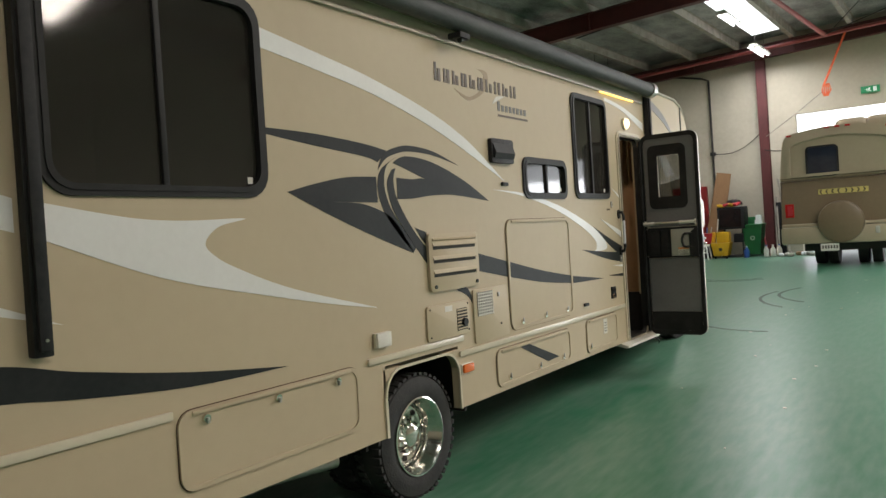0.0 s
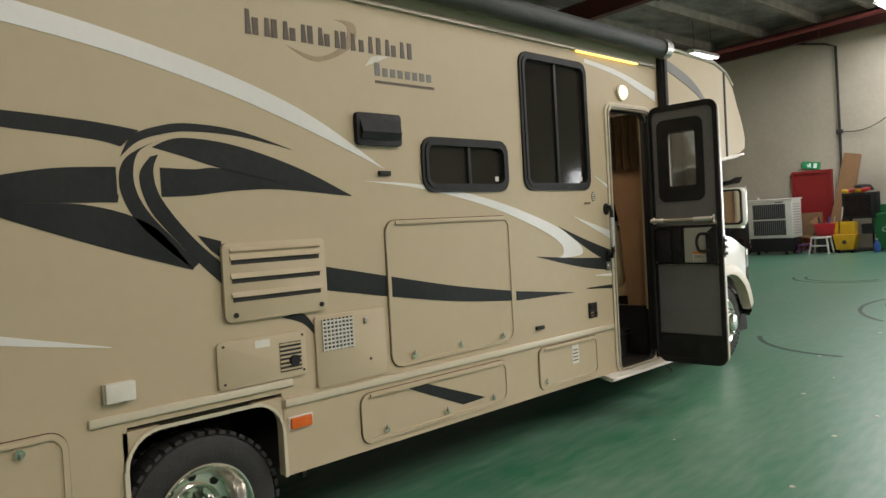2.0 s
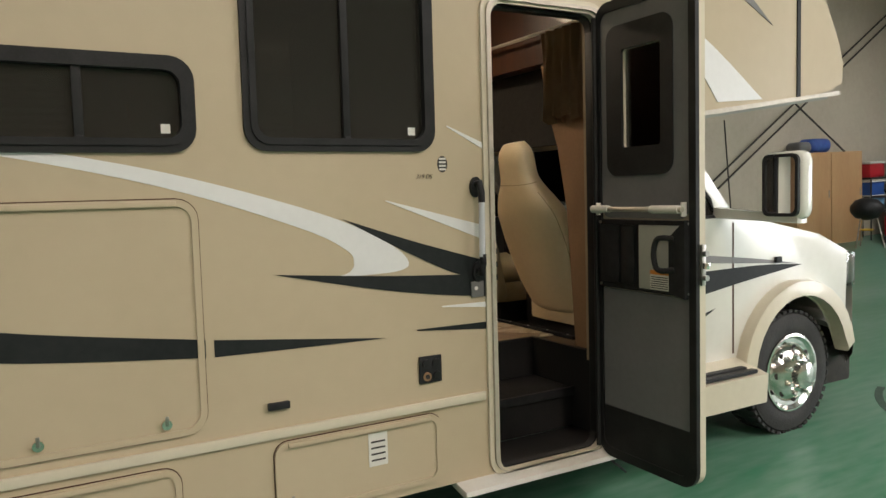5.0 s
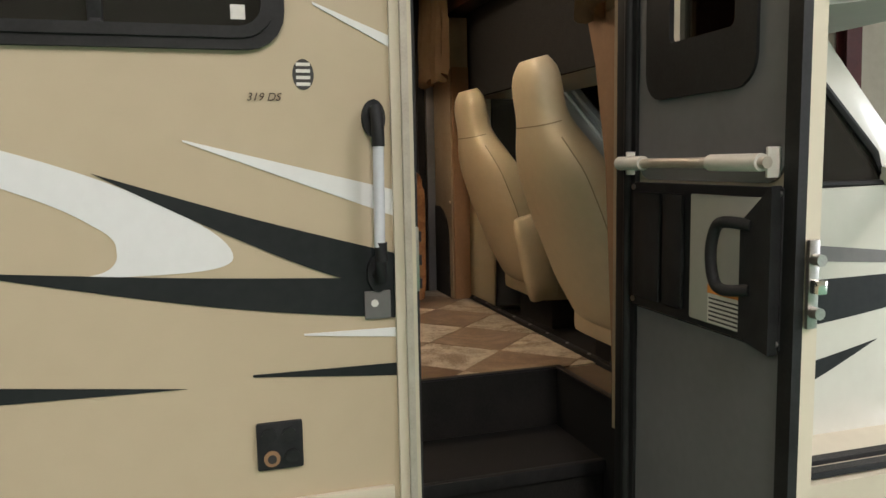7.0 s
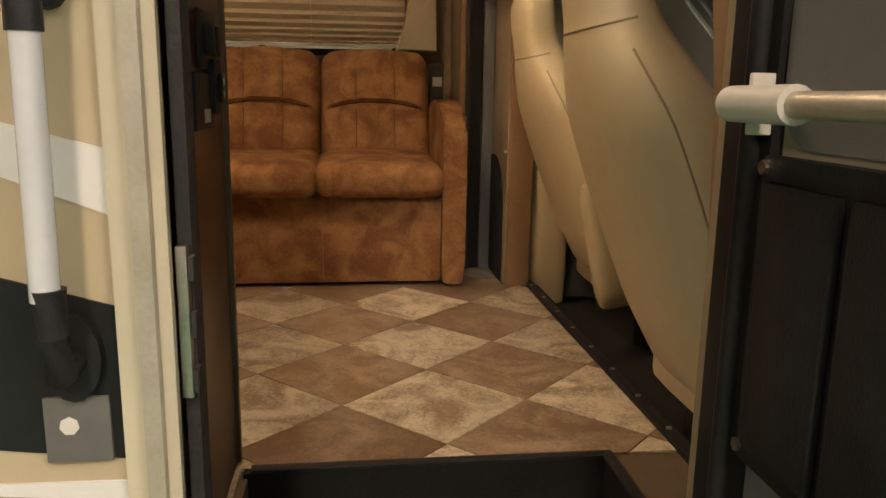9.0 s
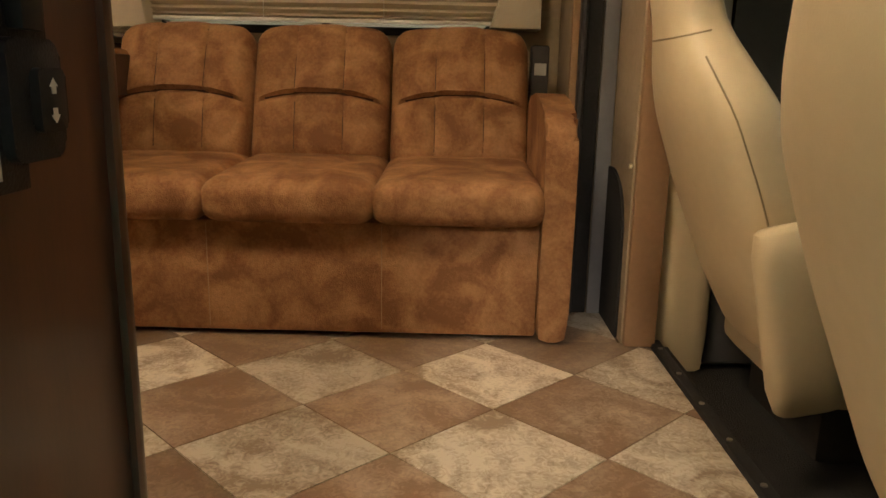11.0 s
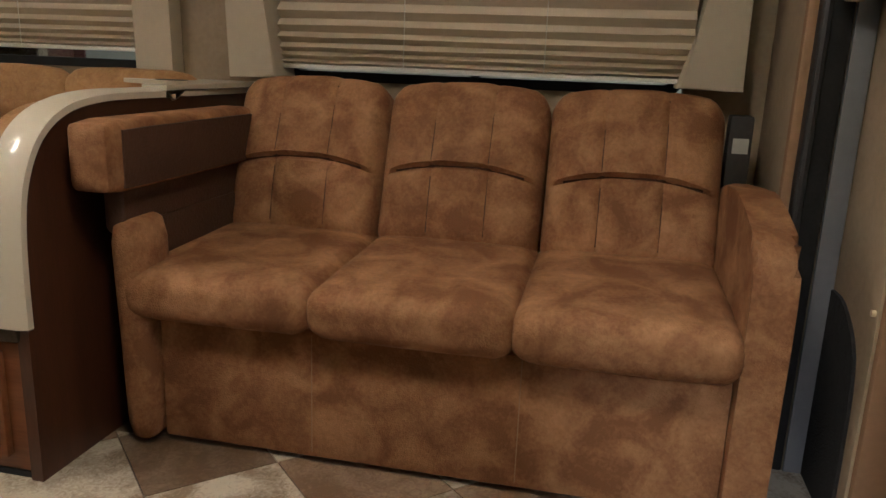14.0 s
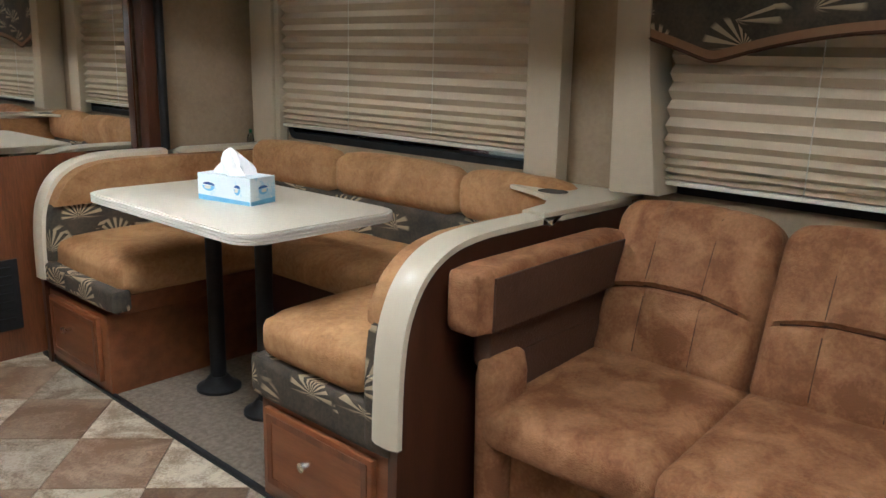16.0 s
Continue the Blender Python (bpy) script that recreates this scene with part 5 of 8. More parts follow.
    part("engine_cover", cushion((CX, 8.48, 0.93), (0.30, 0.34, 0.20), 0.08, 5), BLACK_PLASTIC, coach, "black engine cover")
    w = part("steering_wheel", tube([(CX - 0.5 + 0.19 * math.cos(a), 8.30 + 0.06 * math.sin(a), 1.38 + 0.18 * math.sin(a)) for a in (k * math.pi / 12 for k in range(25))], 0.015, 8), BLACK_PLASTIC, coach, "black steering wheel")
    part("wheel_boss", cushion((CX - 0.5, 8.34, 1.37), (0.08, 0.03, 0.07), 0.025, 4), BLACK_PLASTIC, w)
    for s in (-1, 1):
        part("cab_door_card", box(CX + s * 0.90, CX + s * 0.945, 7.82, 8.62, 0.78, 1.46, 0.01), GREY_PANEL, coach)
    part("cab_header", box(CX - 0.95, CX + 0.95, 7.80, 8.15, 1.90, 1.94), GREY_BOX, coach, smooth=False)


cab()


def captain_chair(x, y, name_label):
    t = thing("captain_chair", (x, y, 0.76), name_label, "seat", "cab seats")

    def station(k):
        """Height, set-back, half width and half depth along the back."""
        pts = ((0, 0.985, 0.185, 0.15, 0.04), (0.04, 1.0, 0.18, 0.215, 0.07), (0.2, 1.15, 0.12, 0.258, 0.088), (0.45, 1.385, 0.03, 0.275, 0.092), (0.62, 1.535, -0.032, 0.262, 0.083), (0.72, 1.62, -0.065, 0.205, 0.072),
               (0.79, 1.685, -0.085, 0.145, 0.062), (0.84, 1.73, -0.095, 0.122, 0.058), (0.92, 1.82, -0.11, 0.122, 0.06), (0.97, 1.885, -0.118, 0.108, 0.052), (1.0, 1.912, -0.12, 0.06, 0.024))
        for a, b in zip(pts, pts[1:]):
            if k <= b[0]:
                f = (k - a[0]) / (b[0] - a[0])
                return [a[i] + f * (b[i] - a[i]) for i in range(1, 5)]
        return list(pts[-1][1:])

    def eased(k):
        near = [station(min(1, max(0, k + d))) for d in (-0.025, 0, 0.025)]
        return [sum(c) / 3 for c in zip(*near)]

    def on_back(k, a):
        z, s, w, d = eased(k)
        c, e = math.cos(a), math.sin(a)
        px = w * math.copysign(abs(c) ** 0.62, c)
        py = d * math.copysign(abs(e) ** 0.62, e)
        return Vector((x + px, y + s + py + 0.018 * (px / 0.26) ** 2, z + 0.25 * py))
    bm = bmesh.new()
    rows = [[bm.verts.new(on_back(k / 44, 2 * math.pi * j / 40)) for j in range(40)] for k in range(45)]
    for a, b in zip(rows, rows[1:]):
        for j in range(40):
            bm.faces.new((a[j], a[(j + 1) % 40], b[(j + 1) % 40], b[j]))
    bm.faces.new(rows[0])
    bm.faces.new(rows[-1])
    back = part("backrest", bm, SEAT_VINYL, t, "cream vinyl backrest flowing into a headrest")
    for a in (-0.30, -math.pi + 0.30):
        part("seam", tube([on_back(0.05 + 0.70 * q / 20, a) for q in range(21)], 0.0022, 6), SEAT_SEAM, back)
    part("seam", tube([on_back(0.80, -math.pi + math.pi * q / 20) for q in range(21)], 0.0022, 6), SEAT_SEAM, back)
    part("seat_cushion", cushion((x, y + 0.42, 1.12), (0.255, 0.26, 0.085), 0.07, 8), SEAT_VINYL, t, "cream vinyl seat cushion")
    part("seat_skirt", cushion((x, y + 0.40, 0.975), (0.25, 0.25, 0.07), 0.025, 4), SEAT_VINYL, t, "cream vinyl skirt")
    inner = 1 if x < CX else -1
    if inner > 0:
        part("armrest", cushion((x + inner * 0.31, y + 0.09, 1.13), (0.038, 0.075, 0.20), 0.036, 6, turn=(12, 0, 0)), SEAT_VINYL, t, "cream vinyl armrest, folded down")
    part("seat_base", box(x - 0.2, x + 0.2, y + 0.22, y + 0.60, 0.76, 0.95, 0.02), DARK_METAL, t, "black seat pedestal")


captain_chair(-3.265, 7.635, "cream vinyl captain's chair beside the coach door")
captain_chair(-4.335, 7.77, "cream vinyl driver's chair with folded armrest")


# ---------- the coach: living room shell ----------
FZ = 0.85
SX, SY0, SY1 = -5.56, 3.765, 7.60         # slide-out: outer wall and ends


def living_room():
    """Linings, slide-out box, step well."""
    bm = holed_sheet(LX + 0.05, WX - 0.056, 0.70, 7.76, [(-3.22, WX - 0.05, 6.88, 7.58)], "z", FZ - 0.05, FZ - 0.006)
    solo("floor", bm, GROUT, "stone tile floor of the living room laid diagonally", "floor", kind="structure", smooth=False)
    solo("slide_floor", box(SX, LX + 0.05, SY0, SY1, FZ - 0.05, FZ - 0.004), GROUT, "floor of the slide-out bay", "floor", kind="structure", smooth=False)
    # step well
    w = thing("step_well", (-2.95, 7.23, 0.46), "black vinyl entry steps inside the doorway", "steps", kind="structure")
    part("tread", box(-3.222, -2.88, 6.872, 7.578, 0.630, 0.655, 0.004), STEP_MAT, w, "worn black tread")
    part("nosing", box(-2.89, -2.866, 6.883, 7.577, 0.618, 0.661, 0.006), BLACK_PLASTIC, w)
    part("riser", box(-2.89, -2.882, 6.884, 7.576, 0.46, 0.63), STEP_MAT, w, smooth=False)
    part("riser", box(-3.236, -3.214, 6.872, 7.578, 0.46, FZ + 0.004), STEP_MAT, w, smooth=False)
    part("well_floor", box(-2.88, WX - 0.02, 6.872, 7.578, 0.435, 0.458), STEP_MAT, w, smooth=False)
    part("well_side", box(-3.222, WX - 0.056, 7.578, 7.592, 0.44, FZ + 0.004), STEP_MAT, w, smooth=False)
    part("well_side", box(-3.222, WX - 0.056, 6.858, 6.872, 0.44, FZ - 0.05), STEP_MAT, w, smooth=False)
    for y0, y1 in ((6.885, 7.575),):
        part("edge_trim", box(-3.24, -3.215, y0, y1, FZ + 0.004, FZ + 0.010, 0.002), BLACK_PLASTIC, w)
    part("edge_trim", box(-3.24, WX - 0.06, 7.575, 7.60, FZ + 0.004, FZ + 0.010, 0.002), BLACK_PLASTIC, w)
    # inner linings
    solo("wall_inner_right", holed_sheet(0.65, FRONT, FZ, 2.80, [BIGWIN, WIN2, WIN3, (6.82, 7.472, FZ, 2.47)], "x", WX - 0.075, WX - 0.056), WALLPAPER, "tan wall board inside the coach", "wall", kind="structure", smooth=False)
    solo("wall_inner_back", box(LX + 0.05, WX - 0.075, 0.66, 0.70, FZ, 2.80), WALLPAPER, "tan wall board", "wall", kind="structure", smooth=False)
    for y0, y1 in ((0.70, SY0 - 0.06), (SY1 + 0.012, 7.80)):
        solo("wall_inner_left", box(LX + 0.05, LX + 0.07, y0, y1, FZ, 2.80), WALLPAPER, "tan wall board", "wall", kind="structure", smooth=False)
    solo("ceiling_coach", box(LX + 0.05, WX - 0.056, 0.66, 8.9, 2.80, 2.83), CEILING_W, "pale vinyl coach ceiling", "ceiling", kind="structure", smooth=False)
    # slide-out box
    W1, W2 = (4.10, 5.56, 1.745, 2.52), (6.04, 7.32, 1.735, 2.52)
    solo("wall_slide", holed_sheet(SY0, SY1, FZ - 0.05, 2.72, [W1, W2], "x", SX, SX + 0.055), WALLPAPER, "mottled tan slide-out wall with two windows", "wall", kind="structure", smooth=False)
    for y0, y1 in ((SY0, SY0 + 0.045), (SY1 - 0.045, SY1)):
        solo("wall_slide_end", box(SX + 0.055, -4.99 if y0 > 5 else -4.97, y0, y1, FZ, 2.70), WALLPAPER, "mottled tan slide-out end wall", "wall", kind="structure", smooth=False)
    solo("ceiling_slide", box(SX + 0.055, -4.60, SY0, SY1, 2.66, 2.70), CEILING_W, "pale ceiling of the slide-out bay", "ceiling", kind="structure", smooth=False)
    solo("slide_fascia", box(-4.64, -4.56, SY0 - 0.06, SY1 + 0.06, 2.42, 2.80), DARK_WOOD, "dark wood fascia over the slide-out", "trim", kind="structure", smooth=False)
    for (u0, u1, v0, v1) in (W1, W2):
        w = solo("window_slide", ring(rounded(u0, u1, v0, v1, 0.05), rounded(u0 + 0.03, u1 - 0.03, v0 + 0.03, v1 - 0.03, 0.03), "x", SX - 0.01, SX + 0.06), BLACK_FRAME, "black framed slide-out window", "window", kind="structure")
        part("pane", prism(rounded(u0 + 0.03, u1 - 0.03, v0 + 0.03, v1 - 0.03, 0.03), "x", SX + 0.01, SX + 0.016), CLEAR_GLASS, w, smooth=False)
        part("window_bar", box(SX, SX + 0.03, (u0 + u1) / 2 - 0.015, (u0 + u1) / 2 + 0.015, v0 + 0.02, v1 - 0.02, 0.003), BLACK_FRAME, w)
    # slide seals: dark posts at both ends of the opening
    p = solo("slide_post", box(-4.985, -4.935, 7.545, 7.608, FZ, 2.80, 0.004), BLACK_FRAME, "dark slide-out post beside the sofa", "post", kind="structure")
    part("seal", rod((-4.93, 7.552, FZ), (-4.93, 7.552, 2.7), 0.011, 8), RUBBER, p, "black rubber seal")
    part("wood_edge", box(-5.02, -4.988, 7.525, 7.554, FZ, 2.7, 0.006), CARDBOARD, p, "tan edge strip")
    part("cover_strip", box(-4.944, -4.932, 7.612, 7.658, FZ, 2.7, 0.003), GREY_PANEL, p, "grey cover strip")
    p = solo("slide_post", box(-4.975, -4.915, 3.785, 3.86, FZ, 2.70, 0.004), DARK_WOOD, "dark wood slide-out post beside the mirror", "post", kind="structure")
    part("seal", rod((-4.985, 3.872, FZ), (-4.985, 3.872, 2.66), 0.02, 10), BLACK_FRAME, p, "black rubber seal")
    # partitions beside the cab
    p = solo("cab_partition", box(LX + 0.07, -4.645, 7.66, 7.76, FZ, 2.30, 0.006), WALLPAPER, "tan partition board beside the driver's seat", "partition", kind="structure")
    part("edge_trim", box(-4.647, -4.62, 7.665, 7.755, FZ, 2.05, 0.008), CARDBOARD, p, "tan edge strip")
    # dark plate with a rounded upper corner on the partition face
    kick = smooth_line([(-4.93, 1.33), (-4.84, 1.325), (-4.74, 1.27), (-4.70, 1.18), (-4.69, 1.0), (-4.69, FZ + 0.004)], 5)
    part("kick_panel", prism([(-4.93, FZ + 0.004)] + kick, "y", 7.652, 7.66), BLACK_CARPET, p, "dark plate with a rounded corner low on the partition", smooth=False)
    part("stud", rod((-4.66, 7.66, 1.36), (-4.66, 7.652, 1.36), 0.007, 8), SEAT_VINYL, p)
    part("vinyl_trim", cushion((-4.70, 7.84, 1.12), (0.05, 0.075, 0.36), 0.03, 5), SEAT_VINYL, p, "cream vinyl pillar trim")
    p = solo("cab_partition", prism([(-2.91, FZ + 0.005), (WX - 0.076, FZ + 0.005), (WX - 0.076, 2.30), (-3.16, 2.30), (-3.11, 2.09), (-3.02, 1.86), (-2.96, 1.55), (-2.925, 1.08)], "y", 7.62, 7.76, bev=0.006), CARDBOARD, "brown partition board beside the entry door", "partition", kind="structure")
    solo("header_board", box(LX + 0.07, WX - 0.076, 7.66, 7.76, 2.32, 2.80), DARK_WOOD, "dark wood board over the cab opening", "trim", kind="structure", smooth=False)
    # black sheet added for the shade inside the open bunk; covers the solid bunk
    solo("bunk_dark_sheet", box(LX + 0.07, WX - 0.08, 7.774, 7.797, 1.895, 2.795), BLACK_CARPET, "added black sheet for the shade of the open bunk space", "partition", kind="structure", smooth=False)
    e = solo("floor_edge_trim", box(-4.66, -3.08, 7.745, 7.775, FZ - 0.01, FZ + 0.012, 0.004), BLACK_PLASTIC, "black trim strip at the cab step", "trim", kind="structure")
    for k in range(9):
        part("screw", rod((-4.58 + 0.18 * k, 7.758, FZ + 0.012), (-4.58 + 0.18 * k, 7.758, FZ + 0.015), 0.007, 8), STEEL, e)


living_room()


def ceiling_light(x, y, z):
    t = thing("ceiling_light", (x, y, z), "small warm ceiling light in a cream frame, lit, added out of view", "ceiling lamp", "coach ceiling lights")
    part("frame", ring(rounded(x - 0.2, x + 0.2, y - 0.13, y + 0.13, 0.03), rounded(x - 0.18, x + 0.18, y - 0.11, y + 0.11, 0.02), "z", z - 0.03, z), WHITE_PLASTIC, t)
    part("diffuser", prism(rounded(x - 0.18, x + 0.18, y - 0.11, y + 0.11, 0.02), "z", z - 0.012, z - 0.008), material("lamp_diffuser", (0.9, 0.85, 0.75), emit=(1.0, 0.78, 0.5), power=3), t, smooth=False)


# unseen fixtures added to go with the four ceiling lamps
for lx, ly, lz in ((-3.7, 6.9, 2.80), (-3.75, 5.0, 2.80), (-4.95, 6.75, 2.66), (-4.95, 4.7, 2.66)):
    ceiling_light(lx, ly, lz)


# ---------- the coach: furniture ----------
def groove(d, w):
    return math.exp(-(d / w) ** 2)


def sofa():
    t = thing("sofa", (-4.95, 6.75, FZ), "three-seat sofa in mottled brown suede with arched seams", "sofa")
    y0, y1 = 6.022, 7.419
    wide = (y1 - y0) / 3

    def arch(u):
        return 0.03 - 0.22 * max(0.0, abs(u) - 0.2) ** 1.5

    def lift(u, v):
        return v + arch(u) * (1 - v * v)

    def crown(u, v):
        """Stuffing of a back cushion: the upper pad stands proud over an arched tuck."""
        side = 1 - u ** 4
        puff = 0.022 * side * (1 - v * v)
        if v > -0.01:
            puff += 0.015 * side * (1 - 0.6 * v)
        elif v > -0.07:
            puff -= 0.010 * side
        for s in (-0.35, 0.35):
            puff -= 0.010 * groove(u - s, 0.045)
        return puff

    def backed(p, h):
        u, v = p.y / h.y, p.z / h.z
        if p.x > 0:
            p.x += crown(u, v) + 0.004 * noise.noise(Vector((p.y * 14, p.z * 14, h.y * 40)))
        p.z = lift(u, v) * h.z
        if p.z > 0.1:
            p.z += 0.022 * (1 - u * u)
        return p

    def seated(p, h):
        u, v = p.y / h.y, p.x / h.x
        if p.z > 0:
            p.z += 0.016 * (1 - u ** 4) * (1 - 0.4 * v * v) + 0.004 * noise.noise(Vector((p.x * 9, p.y * 9, 3.1)))
        if p.x > 0.1:
            p.x += 0.012 * (1 - u ** 4) + 0.004 * noise.noise(Vector((p.z * 8, p.y * 25, 7.7)))
        return p
    for k in range(3):
        yc = y0 + wide * (k + 0.5)
        part("back_cushion", cushion((-5.225, yc, 1.498), (0.085, wide / 2 - 0.002, 0.235), 0.055, 39, backed, turn=(0, -20, 0)), SUEDE, t, "brown suede back cushion with an arched tuck")
        mm = Matrix.Translation((-5.225, yc, 1.498)) @ pose(0, 0, 0, 0, -20, 0)
        hw = wide / 2 - 0.002
        # dark cord laid in the crease for the shade under the upper pad
        part("tuck", tube([mm @ Vector((0.085 + crown(u, -0.05) + 0.003, u * hw, lift(u, -0.035) * 0.235)) for u in (-0.78 + 0.13 * q for q in range(13))], 0.004, 6), SEAM, t, "dark cord shading the arched tuck")
        for u in (-0.35, 0.35):
            for v0, v1 in ((-0.82, -0.16), (0.02, 0.86)):
                part("stitching", tube([mm @ Vector((0.0852 + crown(u, v), u * hw, lift(u, v) * 0.235 + (0.012 if v > 0.42 else 0))) for v in (v0 + (v1 - v0) * q / 10 for q in range(11))], 0.0016, 5), SEAM, t)
        part("seat_cushion", cushion((-4.875, yc, 1.256), (0.295, wide / 2 + 0.010, 0.058), 0.050, 20, seated, turn=(0, 2, 0)), SUEDE, t, "brown suede seat cushion")
    b = part("base", box(-5.45, -4.645, 6.085, 7.416, FZ + 0.015, 1.19, 0.012), SUEDE, t, "brown suede base panel")
    for y in (6.481, 6.974):
        part("seam", tube([(-4.644, y, FZ + 0.03), (-4.645, y, 1.18)], 0.0012, 6), CARDBOARD, b)
    # the arm beside the cab
    pts = [(-4.615, FZ + 0.01), (-4.60, 1.30), (-4.61, 1.43), (-4.645, 1.485), (-4.72, 1.51), (-4.84, 1.535), (-5.0, 1.54), (-5.30, 1.45), (-5.40, FZ + 0.01)]
    part("arm", prism(smooth_line(pts, 4), "y", 7.416, 7.503, bev=0.03), SUEDE, t, "brown suede arm")
    # the arm beside the dinette: padded roll over a plain panel
    part("arm_roll", cushion((-4.86, 6.027, 1.58), (0.36, 0.053, 0.081), 0.026, 10), SUEDE, t, "brown suede arm roll")
    part("arm", cushion((-4.662, 6.042, 1.146), (0.078, 0.042, 0.285), 0.04, 9, turn=(0, 2.5, 0)), SUEDE, t, "brown suede arm front")
    part("arm_panel", box(-5.28, -4.66, 6.0, 6.058, FZ + 0.02, 1.42, 0.02), DARK_SUEDE, t, "dark brown leather arm panel")
    # thin plate that makes the inner face of the roll darker
    part("roll_facing", cushion((-4.88, 6.079, 1.575), (0.325, 0.006, 0.066), 0.005, 6), DARK_SUEDE, t, "dark brown plate on the inner face of the arm roll")
    part("arm_inset", cushion((-4.95, 6.018, 1.46), (0.36, 0.034, 0.075), 0.028, 6), DARK_SUEDE, t, "dark brown leather arm inset")
    part("recliner_bracket", box(-5.30, -5.24, 7.428, 7.49, 1.38, 1.70, 0.01), DARK_METAL, t, "dark metal hinge bracket")
    part("bracket_tape", box(-5.241, -5.233, 7.44, 7.48, 1.60, 1.64), GREY_BOX, t, smooth=False)


END_PROFILE = [(-5.46, FZ), (-5.46, 1.69), (-5.1, 1.692), (-4.86, 1.694), (-4.68, 1.692), (-4.56, 1.672), (-4.475, 1.62), (-4.422, 1.53), (-4.402, 1.42), (-4.397, 1.28), (-4.397, FZ)]


def end_pad(low, high, lo, hi):
    """Padding that follows the curve of the end panel between two heights."""
    line = [(x - 0.002, z - 0.004) for x, z in smooth_line(END_PROFILE[1:-1], 5)]
    kept = [p for p in line if low <= p[1] <= high]
    return prism([(-5.40, low), (-5.40, min(high, 1.68))] + [p for p in kept if p[0] > -5.38] + [(kept[-1][0], low)], "y", lo, hi, bev=0.014)


def dinette_end(y_face, s, name, label):
    """Curved end panel with its cream cap. s: side on which the bench lies."""
    t = thing(name, (-4.9, y_face, FZ), label, "panel")
    ys = (y_face, y_face - 0.03 * s)
    prof = END_PROFILE
    line = smooth_line(prof[1:-1], 5)
    part("board", prism([prof[0]] + line + [prof[-1]], "y", min(ys), max(ys)), DARK_WOOD, t, "dark cherry board")
    bm = bmesh.new()
    lo, hi = y_face + 0.012 * s, y_face - 0.075 * s
    rows = []
    stop = [p for p in line if p[1] > 1.28] + [(-4.397, 1.22)]
    for i, (x, z) in enumerate(stop):
        a, b = stop[max(i - 1, 0)], stop[min(i + 1, len(stop) - 1)]
        d = Vector((b[0] - a[0], b[1] - a[1])).normalized()
        nx, nz = -d.y, d.x
        if nx < -0.01 or nz < 0:
            nx, nz = -nx, -nz
        rows.append([bm.verts.new((x + nx * o, w, z + nz * o)) for w, o in ((lo, -0.004), (lo, 0.012), ((lo * 3 + hi) / 4, 0.020), ((lo + 3 * hi) / 4, 0.020), (hi, 0.012), (hi, -0.004))])
    for a, b in zip(rows, rows[1:]):
        for i in range(6):
            bm.faces.new((a[i], a[(i + 1) % 6], b[(i + 1) % 6], b[i]))
    bm.faces.new(rows[0])
    bm.faces.new(rows[-1])
    part("cap", bm, CREAM, t, "cream moulded cap")
    return t


def drawer_base(y0, y1, label):
    t = thing("bench_base", (-4.9, (y0 + y1) / 2, FZ), label, "cabinet", "dinette bench bases")
    part("body", box(-5.44, -4.412, y0, y1, FZ, 1.175, 0.006), WOOD_H, t, "cherry wood box")
    d = part("drawer", box(-4.412, -4.392, y0 + 0.035, y1 - 0.05, FZ + 0.05, 1.155, 0.005), WOOD_H, t, "cherry drawer front")
    yc = (y0 + y1) / 2 - 0.02
    part("knob", lathe([(0.007, -4.392), (0.007, -4.372), (0.015, -4.365), (0.014, -4.355), (0.004, -4.352)], (0, yc, 1.06), "x", 12), CHROME, d, "round chrome knob")
    part("inset", ring(rounded(y0 + 0.05, y1 - 0.065, FZ + 0.075, 1.14, 0.004, 1), rounded(y0 + 0.07, y1 - 0.085, FZ + 0.095, 1.12, 0.004, 1), "x", -4.393, -4.389), WOOD, d)
    return t


def plump(amount):
    def f(p, h):
        u, v, w = p.x / h.x, p.y / h.y, p.z / h.z
        if p.z > 0:
            p.z += amount * (1 - u ** 4) * (1 - v ** 4)
        if abs(p.x) > 0.5 * h.x:
            p.x += amount * 0.5 * u * (1 - v * v) * (1 - w * w)
        if abs(p.y) > 0.5 * h.y:
            p.y += amount * 0.5 * v * (1 - u * u) * (1 - w * w)
        p.z += 0.003 * noise.noise(Vector((p.x * 12, p.y * 12, 1.7)))
        return p
    return f


